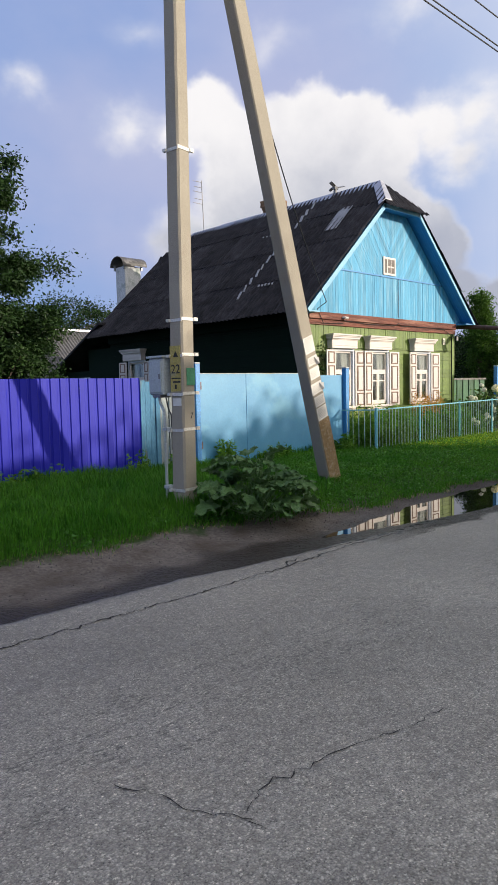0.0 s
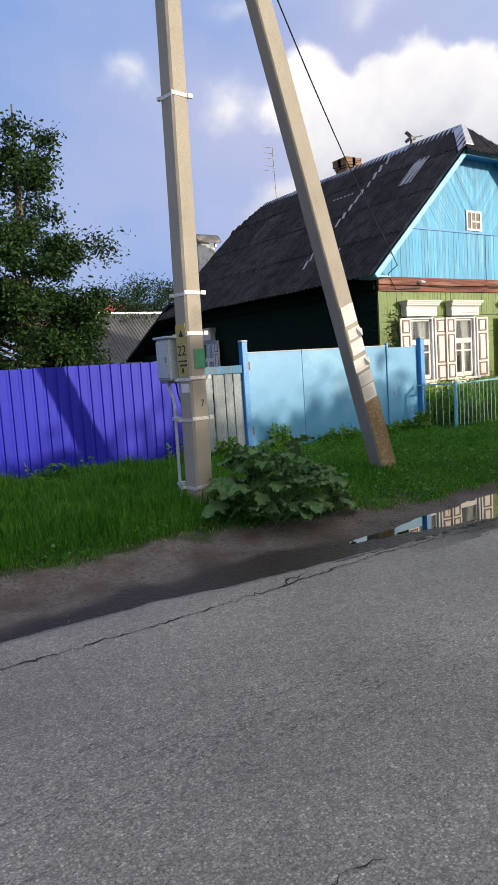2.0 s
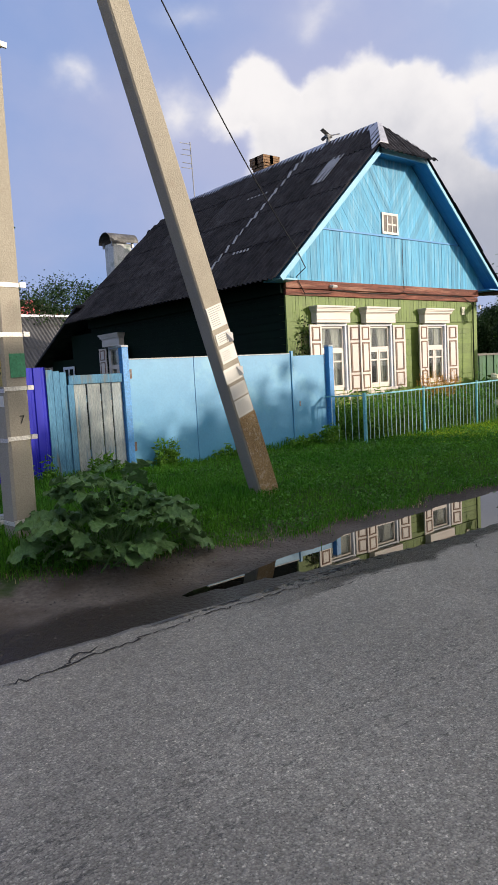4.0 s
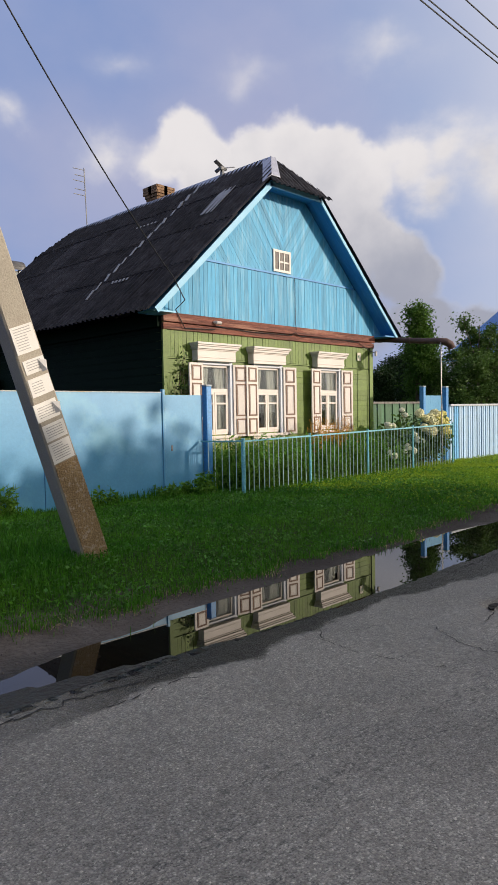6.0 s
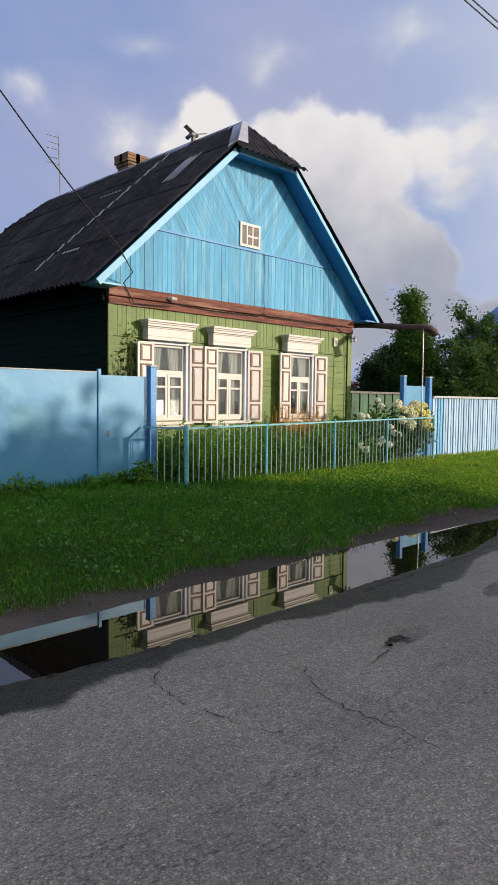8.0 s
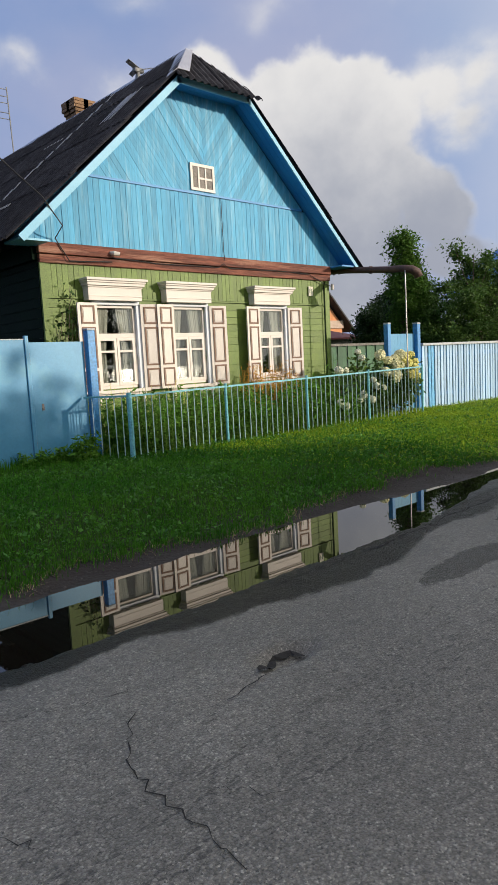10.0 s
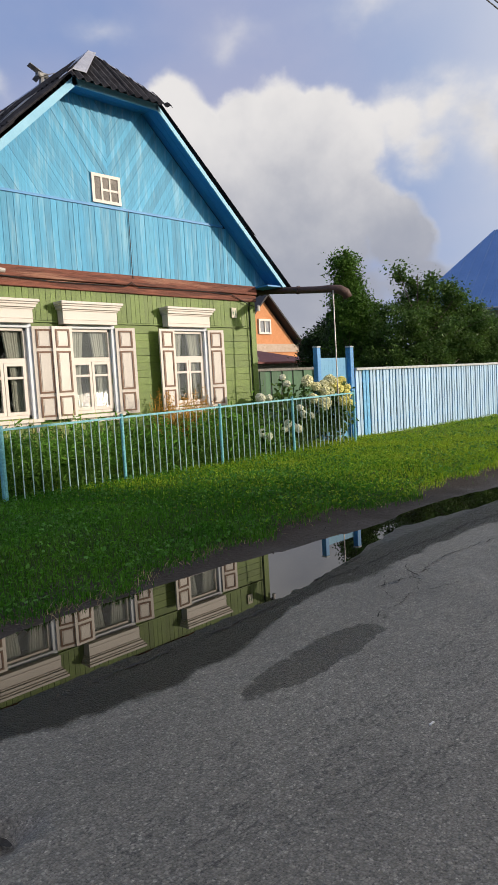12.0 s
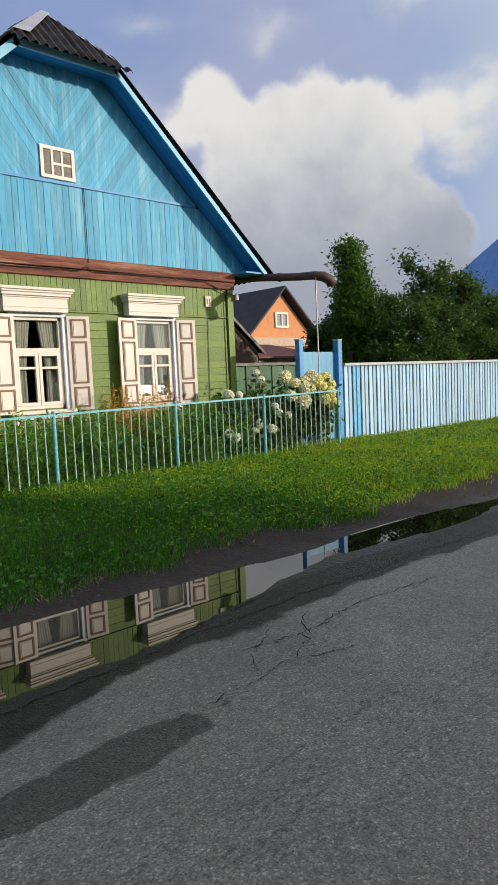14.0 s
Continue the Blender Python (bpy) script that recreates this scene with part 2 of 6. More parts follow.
CONCRETE = surface("pole concrete", (0.32, 0.288, 0.232), (0.39, 0.352, 0.282), 1.2, 0.85, 0.35, 70, stain=(0.30, 0.25, 0.20), stain_scale=4.5, stain_cut=(0.62, 0.78), fine_mix=0.13)
PEBBLE = surface("brown exposed aggregate", (0.25, 0.165, 0.075), (0.33, 0.23, 0.12), 9.0, 0.9, 1.0, 70, stain=(0.42, 0.33, 0.24), stain_scale=28, stain_cut=(0.55, 0.62))
YELLOW = surface("old yellow paint", (0.42, 0.33, 0.08), (0.48, 0.40, 0.14), 4.0, 0.7, 0.3, 60, stain=(0.38, 0.34, 0.26), stain_scale=6)
BLACK = surface("black marking paint", (0.02, 0.02, 0.02), (0.035, 0.033, 0.03), 8.0, 0.7, 0)
STICKER = surface("green sticker", (0.04, 0.22, 0.11), (0.06, 0.27, 0.14), 6.0, 0.5, 0.05)
BAND = surface("galvanised band", (0.62, 0.60, 0.55), (0.70, 0.68, 0.63), 6.0, 0.45, 0.05, metal=0.25)
GREY_BOX = surface("grey enamel", (0.42, 0.46, 0.46), (0.48, 0.52, 0.52), 3.0, 0.4, 0.05)
PAPER = surface("paper", (0.70, 0.68, 0.63), (0.76, 0.74, 0.70), 9.0, 0.8, 0.1, fine_mix=0.05)
INK = surface("faded ink", (0.32, 0.31, 0.30), (0.42, 0.41, 0.39), 9.0, 0.8, 0)
GATE_BLUE = surface("gate blue enamel", (0.072, 0.275, 0.49), (0.105, 0.33, 0.54), 1.1, 0.42, 0.06, 30, stain=(0.17, 0.42, 0.56), stain_scale=1.4, stain_cut=(0.52, 0.75), fine_mix=0.06)
GATE_POST = surface("gate post enamel", (0.045, 0.22, 0.52), (0.06, 0.27, 0.58), 3.0, 0.45, 0.1, 30)
PEELED = surface("peeling blue paint", (0.06, 0.19, 0.33), (0.10, 0.26, 0.40), 4.0, 0.75, 0.5, 40, stretch=(2, 2, 0.3), stain=(0.15, 0.18, 0.18), stain_scale=5, stain_cut=(0.54, 0.66), tint=0.15)
WASHED = surface("bare weathered boards with blue traces", (0.26, 0.31, 0.33), (0.40, 0.43, 0.42), 5.0, 0.85, 0.5, 40, stretch=(3, 3, 0.3), stain=(0.10, 0.24, 0.36), stain_scale=4, stain_cut=(0.56, 0.68), tint=0.12)
SOOT = surface("sooty sheet metal", (0.05, 0.047, 0.047), (0.10, 0.095, 0.09), 5.0, 0.5, 0.3, stain=(0.25, 0.24, 0.24), stain_scale=4)
VIOLET = surface("violet blue coated steel", (0.016, 0.018, 0.37), (0.022, 0.024, 0.42), 2.0, 0.5, 0.02, 30, fine_mix=0.04, spec=0.25)
TEAL = surface("teal fence paint", (0.12, 0.38, 0.46), (0.18, 0.47, 0.54), 5.0, 0.5, 0.1, 40)
PALE_BAR = surface("pale fence bars", (0.34, 0.50, 0.52), (0.44, 0.58, 0.58), 5.0, 0.5, 0.05)
SLAT_LIGHT = surface("pale blue slats", (0.32, 0.50, 0.69), (0.39, 0.555, 0.725), 2.0, 0.55, 0.1, 30, stretch=(1, 1, 0.3), tint=0.16, fine_mix=0.08)
SLAT_DARK = surface("mid blue slats", (0.10, 0.36, 0.64), (0.14, 0.42, 0.68), 2.0, 0.55, 0.2, 40, stretch=(1, 1, 0.3), tint=0.1)
RAIL_GREY = surface("weathered grey rail", (0.42, 0.45, 0.48), (0.52, 0.54, 0.55), 4.0, 0.7, 0.3, 40, stain=(0.42, 0.34, 0.24), stain_scale=2)
PIPE_BROWN = surface("rusty brown pipe", (0.05, 0.026, 0.022), (0.09, 0.045, 0.035), 7.0, 0.6, 0.3, 50)
BRICK = surface("chimney brick", (0.22, 0.13, 0.07), (0.30, 0.18, 0.10), 8.0, 0.9, 0.5, 50, stain=(0.10, 0.08, 0.06), stain_scale=4, tint=0.2)
MORTAR = surface("mortar", (0.28, 0.25, 0.20), (0.34, 0.30, 0.25), 8.0, 0.95, 0.4)
ORANGE = surface("orange brick wall", (0.58, 0.24, 0.10), (0.66, 0.30, 0.14), 3.0, 0.85, 0.3, 30)
OLD_WOOD = surface("grey weathered boards", (0.20, 0.185, 0.165), (0.31, 0.29, 0.26), 3.0, 0.85, 0.5, 40, stretch=(3, 3, 0.3), tint=0.2)
RED_ROOF = surface("red roof sheet", (0.50, 0.07, 0.06), (0.58, 0.10, 0.08), 2.0, 0.5, 0.1)
BLUE_ROOF = surface("blue roof sheet", (0.10, 0.22, 0.50), (0.13, 0.26, 0.55), 1.0, 0.45, 0.05)
CREAM = surface("cream render", (0.58, 0.54, 0.44), (0.64, 0.60, 0.50), 1.5, 0.85, 0.2)
PLASTER = surface("whitewashed plaster", (0.55, 0.56, 0.56), (0.64, 0.65, 0.65), 2.0, 0.8, 0.2, 30, stain=(0.25, 0.30, 0.27), stain_scale=2.0, stain_cut=(0.52, 0.68))
RUST = surface("rusty sheet", (0.11, 0.075, 0.06), (0.20, 0.13, 0.10), 5.0, 0.6, 0.3, stain=(0.36, 0.34, 0.33), stain_scale=3)
GREEN_SHEET = surface("green board fence paint", (0.03, 0.10, 0.045), (0.05, 0.14, 0.06), 3.0, 0.6, 0.2, tint=0.3)
ROOM = surface("room wallpaper", (0.22, 0.19, 0.15), (0.28, 0.24, 0.19), 3.0, 0.9, 0.1)
CURTAIN = surface("net curtain", (0.40, 0.38, 0.34), (0.50, 0.47, 0.43), 4.0, 0.9, 0.1, fine_mix=0.08)
RUBBER = surface("black cable", (0.012, 0.012, 0.014), (0.02, 0.02, 0.022), 9.0, 0.6, 0)
STEEL = surface("dull steel", (0.20, 0.20, 0.20), (0.30, 0.29, 0.28), 9.0, 0.45, 0.1, metal=0.6)
BARK = surface("bark", (0.09, 0.07, 0.05), (0.14, 0.11, 0.085), 9.0, 0.9, 0.7)
GLASS = glass_surface("window glass")
LEAF_TREE = leaf_surface("dark tree leaves", (0.016, 0.039, 0.011), (0.038, 0.074, 0.019), 0.4, 0.22)
LEAF_BUSH = leaf_surface("sunny bush leaves", (0.045, 0.10, 0.022), (0.105, 0.175, 0.040), 0.4, 0.35)
LEAF_BRIGHT = leaf_surface("bright tree leaves", (0.06, 0.135, 0.02), (0.10, 0.19, 0.03))
LEAF_BURDOCK = leaf_surface("burdock leaves", (0.085, 0.175, 0.055), (0.15, 0.26, 0.095), 0.35, 0.25, 4.0)
GRASS = leaf_surface("grass blades", (0.040, 0.160, 0.011), (0.090, 0.240, 0.019), 0.5, 0.35, 0.8)
# mown grass, brightened and yellowed to stand in for sunlight on it
SUN_MOWN = leaf_surface("mown lawn blades brightened as if sunlit", (0.25, 0.39, 0.018), (0.39, 0.46, 0.032), 0.5, 0.4, 0.9)
CLOVER = leaf_surface("clover leaves", (0.06, 0.18, 0.03), (0.10, 0.23, 0.045), 0.5, 0.3, 2.0)
WEED = leaf_surface("garden weeds", (0.085, 0.22, 0.025), (0.17, 0.33, 0.045), 0.5, 0.35, 1.5)
# lawn green with the sun's brightness worked into the colour
SUN_LAWN = leaf_surface("short lawn blades brightened as if sunlit", (0.19, 0.34, 0.02), (0.31, 0.42, 0.035), 0.5, 0.42, 0.9)
STRAW = leaf_surface("dry straw", (0.30, 0.24, 0.12), (0.40, 0.33, 0.18), 0.8, 0.2)
RUSTY_PLANT = leaf_surface("rusty flower heads", (0.48, 0.24, 0.045), (0.60, 0.36, 0.08), 0.8, 0.3, 3.0)
FLOWER = surface("cream flower petals", (0.64, 0.64, 0.46), (0.72, 0.72, 0.58), 30.0, 0.7, 0.3, 90, fine_mix=0.1)
FLOWER_H = surface("yellow hydrangea petals", (0.66, 0.60, 0.16), (0.72, 0.67, 0.26), 30.0, 0.7, 0.3, 90, fine_mix=0.1)
FLOWER_C = surface("creamy hydrangea petals", (0.66, 0.63, 0.34), (0.74, 0.71, 0.46), 30.0, 0.7, 0.3, 90, fine_mix=0.1)
FLOWER_Y = leaf_surface("yellow green petals", (0.66, 0.64, 0.16), (0.74, 0.72, 0.30), 0.7, 0.25, 5.0)


# ---- building helpers ----
def box(bm, x0, x1, y0, y1, z0, z1, mat=0, m=None):
    vs = [bm.verts.new(m @ Vector(c) if m else c) for c in
          ((x0, y0, z0), (x1, y0, z0), (x1, y1, z0), (x0, y1, z0), (x0, y0, z1), (x1, y0, z1), (x1, y1, z1), (x0, y1, z1))]
    for f in ((3, 2, 1, 0), (4, 5, 6, 7), (0, 1, 5, 4), (1, 2, 6, 5), (2, 3, 7, 6), (3, 0, 4, 7)):
        bm.faces.new([vs[i] for i in f]).material_index = mat


def boxes(*rows, bevel=0.0):
    bm = bmesh.new()
    for r in rows:
        box(bm, *r)
    if bevel:
        bmesh.ops.bevel(bm, geom=bm.edges[:], offset=bevel, segments=1, affect="EDGES")
    return bm


def prism(bm, pts, depth, mat=0):
    """Extrude a flat polygon by the vector depth."""
    a = [bm.verts.new(p) for p in pts]
    b = [bm.verts.new(Vector(p) + Vector(depth)) for p in pts]
    n = len(pts)
    bm.faces.new(a[::-1]).material_index = mat
    bm.faces.new(b).material_index = mat
    for i in range(n):
        bm.faces.new((a[i], a[(i + 1) % n], b[(i + 1) % n], b[i])).material_index = mat


def tube(bm, points, radii, sides=8, mat=0, caps=True):
    """A tapered tube along points."""
    rings = []
    pts = [Vector(p) for p in points]
    for i, p in enumerate(pts):
        d = (pts[min(i + 1, len(pts) - 1)] - pts[max(i - 1, 0)]).normalized()
        side = d.orthogonal().normalized()
        if abs(d.z) < 0.95:
            side = d.cross(Vector((0, 0, 1))).normalized()
        up = side.cross(d)
        r = radii[i] if isinstance(radii, (list, tuple)) else radii
        rings.append([bm.verts.new(p + r * (math.cos(k * math.tau / sides) * side + math.sin(k * math.tau / sides) * up)) for k in range(sides)])
    for a, b in zip(rings, rings[1:]):
        for k in range(sides):
            bm.faces.new((a[k], a[(k + 1) % sides], b[(k + 1) % sides], b[k])).material_index = mat
    if caps:
        bm.faces.new(rings[0][::-1]).material_index = mat
        bm.faces.new(rings[-1]).material_index = mat


def finish(name, bm, mats, smooth=False):
    me = bpy.data.meshes.new(name)
    bmesh.ops.recalc_face_normals(bm, faces=bm.faces[:])
    bm.to_mesh(me)
    bm.free()
    for mt in (mats if isinstance(mats, (list, tuple)) else [mats]):
        me.materials.append(mt)
    if smooth:
        me.shade_smooth()
    return new(name, me)


def attach(ob, parent):
    ob.parent = parent
    w = parent.matrix_basis.copy()
    p = parent.parent
    if p:
        w = p.matrix_basis @ parent.matrix_parent_inverse @ w
    ob.matrix_parent_inverse = w.inverted()
    return ob


def part(name, bm, material, parent, label="", smooth=False):
    ob = attach(finish(name, bm, material, smooth), parent)
    return tagged(ob, label)


def thing(name, x, y, z, label, category, group="", kind=""):
    ob = new(name)
    ob.location = (x, y, z)
    ob.empty_display_size = 0.2
    return tagged(ob, label, category, group, kind)


def soup(name, verts, faces, material):
    """One mesh from arrays."""
    me = bpy.data.meshes.new(name)
    me.from_pydata(verts.tolist() if hasattr(verts, "tolist") else verts, [], faces.tolist() if hasattr(faces, "tolist") else faces)
    for mt in (material if isinstance(material, (list, tuple)) else [material]):
        me.materials.append(mt)
    return new(name, me)


# ---- ground, road, puddle ----
WATER_Z = -0.012
GUTTER_X = [-60, 5.2, 6.0, 6.6, 7.4, 8.3, 9.7, 12.4, 12.9, 13.5, 14.2, 14.7, 15.2, 15.8, 16.6, 17.5, 18.4, 60]
GUTTER_LOW = [5.25, 5.25, 5.24, 5.16, 4.95, 4.76, 4.72, 4.73, 4.78, 4.94, 5.13, 5.24, 5.16, 5.05, 5.04, 5.18, 5.2, 5.2]
GUTTER_HIGH = [5.25, 5.25, 5.26, 5.33, 5.45, 5.57, 5.62, 5.64, 5.62, 5.55, 5.46, 5.42, 5.50, 5.52, 5.46, 5.28, 5.2, 5.2]


def wobble(x, y, s=1.0, seed=0.0):
    return noise.noise(Vector((x * s, y * s, seed)))


def gutter(x):
    j = 0.035 * wobble(x, 0, 1.7, 3) + 0.02 * wobble(x, 0, 6.0, 5)
    k = 0.05 * wobble(x, 9, 1.9, 7) + 0.03 * wobble(x, 9, 7.0, 8)
    return float(np.interp(x, GUTTER_X, GUTTER_LOW)) + j, float(np.interp(x, GUTTER_X, GUTTER_HIGH)) + k


def height(x, y):
    """Height of the ground: crowned road, gutter, verge that rises to the fence line."""
    lo, hi = gutter(x)
    if y < lo:
        z = WATER_Z + 0.03 * min(lo - y, 0.35) + 0.021 * min(max(0.0, lo - y - 0.35), 3.45) - 0.02 * max(0.0, lo - y - 3.8)
        return max(z, -0.06)
    if y <= hi:
        return WATER_Z - 0.12 * min(y - lo, hi - y) - 0.004
    d = y - hi
    z = WATER_Z + 0.06 * min(d, 0.7)
    z += 0.16 * max(0.0, min(1.0, (d - 0.45) / 0.9)) ** 1.3
    return z + 0.012 * wobble(x, y, 2.2, 1) * min(1, d)


def sheet(xs, ys, f):
    verts = [(x, y, f(x, y)) for y in ys for x in xs]
    n = len(xs)
    faces = [(j * n + i, j * n + i + 1, (j + 1) * n + i + 1, (j + 1) * n + i) for j in range(len(ys) - 1) for i in range(n - 1)]
    return verts, faces


def steps(*rows):
    out = []
    for a, b, s in rows:
        out += list(np.arange(a, b - s * 0.5, s))
    return [float(v) for v in out] + [float(rows[-1][1])]


def ground_surface():
    """Bare dirt near the gutter, turf soil beyond, chosen by place with a ragged border."""
    m = surface("verge soil", (0.095, 0.082, 0.071), (0.155, 0.134, 0.117), 1.6, 0.9, 1.0, 26, stain=(0.075, 0.06, 0.048), stain_scale=2.4, stain_cut=(0.45, 0.65))
    nt = m.node_tree
    N, L = nt.nodes.new, nt.links.new
    bsdf = nt.nodes["Principled BSDF"]
    src = bsdf.inputs["Base Color"].links[0].from_socket
    geo, sep, ns = N("ShaderNodeNewGeometry"), N("ShaderNodeSeparateXYZ"), N("ShaderNodeTexNoise")
    L(geo.outputs["Position"], sep.inputs[0])
    ns.inputs["Scale"].default_value, ns.inputs["Detail"].default_value = 2.3, 6
    L(geo.outputs["Position"], ns.inputs["Vector"])
    add = N("ShaderNodeMath")
    add.operation = "MULTIPLY_ADD"
    add.inputs[1].default_value = 0.9
    L(ns.outputs["Fac"], add.inputs[0])
    L(sep.outputs["Y"], add.inputs[2])

    def band(a, b):
        r = N("ShaderNodeMapRange")
        r.interpolation_type = "SMOOTHSTEP"
        r.inputs["From Min"].default_value, r.inputs["From Max"].default_value = a, b
        L(add.outputs[0], r.inputs["Value"])
        return r.outputs[0]

    def mix(fac, a, b):
        n = N("ShaderNodeMix")
        n.data_type = "RGBA"
        L(fac, n.inputs["Factor"])
        for key, v in (("A", a), ("B", b)):
            if isinstance(v, tuple):
                n.inputs[key].default_value = (*v, 1)
            else:
                L(v, n.inputs[key])
        return n.outputs["Result"]

    # wet mud by the water, dry dirt, turf
    wet = mix(band(5.75, 6.1), (0.035, 0.028, 0.022), src)
    soak = N("ShaderNodeMapRange")
    soak.inputs["From Min"].default_value, soak.inputs["From Max"].default_value = 6.0, 10.0
    soak.inputs["To Min"].default_value, soak.inputs["To Max"].default_value = 0.0, 0.92
    L(sep.outputs["X"], soak.inputs["Value"])
    wet = mix(soak.outputs[0], wet, (0.034, 0.028, 0.025))
    turf = mix(band(6.60, 6.74), wet, (0.030, 0.055, 0.012))
    L(turf, bsdf.inputs["Base Color"])
    rr = N("ShaderNodeMapRange")
    rr.inputs["From Min"].default_value, rr.inputs["From Max"].default_value = 5.7, 6.3
    rr.inputs["To Min"].default_value, rr.inputs["To Max"].default_value = 0.35, 0.95
    L(add.outputs[0], rr.inputs["Value"])
    L(rr.outputs[0], bsdf.inputs["Roughness"])
    bsdf.inputs["Specular IOR Level"].default_value = 0.2
    return m


gx = steps((-1500, -200, 260), (-200, -30, 34), (-30, -4, 2.6), (-4, 24, 0.14), (24, 44, 1.0), (44, 200, 26), (200, 1500, 260))
gy = steps((-1500, -200, 260), (-200, -10, 19), (-10, 4.5, 1.45), (4.5, 7.4, 0.07), (7.4, 12, 0.46), (12, 60, 6), (60, 200, 35), (200, 1500, 260))
gv, gf = sheet(gx, gy, lambda x, y: height(x, y) - (0.09 if y < 4.58 else 0.0))
tagged(soup("ground", gv, gf, ground_surface()), "bare earth verge and turf running to the horizon", "ground", kind="structure")


def road_edge(x):
    """Outer edge of the asphalt: a loose strip on one stretch, worn back along the puddle."""
    base = float(np.interp(x, [-60, 3, 4, 5, 5.6, 7.0, 8.0, 13, 14, 17, 60], [5.15, 5.15, 5.10, 4.95, 4.90, 4.84, 4.80, 4.84, 4.98, 5.0, 5.0]))
    return base + 0.05 * wobble(x, 2, 1.3, 11) + 0.03 * wobble(x, 2, 5.5, 12)


def asphalt_surface():
    m = surface("old asphalt", (0.280, 0.258, 0.215), (0.345, 0.320, 0.268), 0.9, 0.88, 0.9, 150, stain=(0.240, 0.222, 0.186), stain_scale=0.55, stain_cut=(0.42, 0.62), fine_mix=0.25)
    nt = m.node_tree
    N, L = nt.nodes.new, nt.links.new
    bsdf = nt.nodes["Principled BSDF"]
    src = bsdf.inputs["Base Color"].links[0].from_socket
    geo, sep = N("ShaderNodeNewGeometry"), N("ShaderNodeSeparateXYZ")
    L(geo.outputs["Position"], sep.inputs[0])

    def value(op, a, b=0.0, c=0.0):
        n = N("ShaderNodeMath")
        n.operation = op
        for k, v in enumerate((a, b, c)):
            if isinstance(v, (int, float)):
                n.inputs[k].default_value = v
            else:
                L(v, n.inputs[k])
        return n.outputs[0]

    def smooth(v, a, b, lo=0.0, hi=1.0):
        r = N("ShaderNodeMapRange")
        r.interpolation_type = "SMOOTHSTEP"
        for key, q in (("From Min", a), ("From Max", b), ("To Min", lo), ("To Max", hi)):
            r.inputs[key].default_value = q
        L(v, r.inputs["Value"])
        return r.outputs[0]

    def noise_at(scale, detail=5):
        n = N("ShaderNodeTexNoise")
        n.inputs["Scale"].default_value, n.inputs["Detail"].default_value = scale, detail
        L(geo.outputs["Position"], n.inputs["Vector"])
        return n.outputs["Fac"]

    X, Y, n1 = sep.outputs["X"], sep.outputs["Y"], noise_at(1.5, 7)
    edge = value("MULTIPLY_ADD", value("SUBTRACT", n1, 0.5), 0.45, Y)
    edge = value("MULTIPLY_ADD", value("SUBTRACT", noise_at(9.0, 8), 0.5), 0.14, edge)
    edge = value("MULTIPLY_ADD", value("MULTIPLY", smooth(X, 9.4, 10.3), smooth(X, 12.4, 11.4)), 0.2, edge)
    wet = value("MULTIPLY", smooth(edge, 4.49, 4.56), smooth(X, 5.6, 7.6))
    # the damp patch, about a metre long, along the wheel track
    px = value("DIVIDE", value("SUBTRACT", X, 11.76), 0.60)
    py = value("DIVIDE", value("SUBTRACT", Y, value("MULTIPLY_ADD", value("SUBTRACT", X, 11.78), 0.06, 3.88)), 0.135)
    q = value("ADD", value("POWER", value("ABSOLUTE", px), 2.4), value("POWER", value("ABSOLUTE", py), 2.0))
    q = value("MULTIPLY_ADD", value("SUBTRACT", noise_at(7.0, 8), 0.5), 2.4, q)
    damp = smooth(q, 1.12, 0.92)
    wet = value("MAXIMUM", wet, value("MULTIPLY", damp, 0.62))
    # coarse stones and polished wheel track
    vor = N("ShaderNodeTexVoronoi")
    vor.inputs["Scale"].default_value = 170
    L(geo.outputs["Position"], vor.inputs["Vector"])
    hue = N("ShaderNodeSeparateColor")
    L(vor.outputs["Color"], hue.inputs[0])
    chips = value("ADD", smooth(hue.outputs[0], 0.0, 0.93, 0.78, 1.1), smooth(hue.outputs[0], 0.925, 0.96, 0.0, 0.55))
    chips = value("MULTIPLY", chips, smooth(hue.outputs[1], 0.05, 0.08, 0.5, 1.0))
    stone = N("ShaderNodeTexVoronoi")
    stone.inputs["Scale"].default_value = 92
    L(geo.outputs["Position"], stone.inputs["Vector"])
    tone = N("ShaderNodeSeparateColor")
    L(stone.outputs["Color"], tone.inputs[0])
    lumps = value("ADD", smooth(tone.outputs[0], 0.0, 0.9, 0.76, 1.14), smooth(tone.outputs[0], 0.92, 0.98, 0.0, 0.42))
    lumps = value("MULTIPLY", lumps, smooth(stone.outputs["Distance"], 0.35, 0.75, 1.06, 0.74))
    chips = value("MULTIPLY", chips, lumps)
    speck = value("MULTIPLY", chips, smooth(noise_at(22.0, 8), 0.3, 0.7, 0.88, 1.10))
    mul = N("ShaderNodeMix")
    mul.data_type, mul.blend_type = "RGBA", "MULTIPLY"
    mul.inputs["Factor"].default_value = 1
    L(src, mul.inputs["A"])
    L(speck, mul.inputs["B"])
    # ravelled dark streaks along the traffic
    st = N("ShaderNodeTexNoise")
    mp = N("ShaderNodeMapping")
    mp.inputs["Scale"].default_value = (1.6, 7.0, 1)
    mp.inputs["Rotation"].default_value = (0, 0, radians(-6))
    L(geo.outputs["Position"], mp.inputs["Vector"])
    L(mp.outputs[0], st.inputs["Vector"])
    st.inputs["Scale"].default_value, st.inputs["Detail"].default_value, st.inputs["Roughness"].default_value = 1.4, 9, 0.72
    dash = N("ShaderNodeMapping")
    dash.inputs["Scale"].default_value = (24, 52, 1)
    L(geo.outputs["Position"], dash.inputs["Vector"])
    hole = N("ShaderNodeTexNoise")
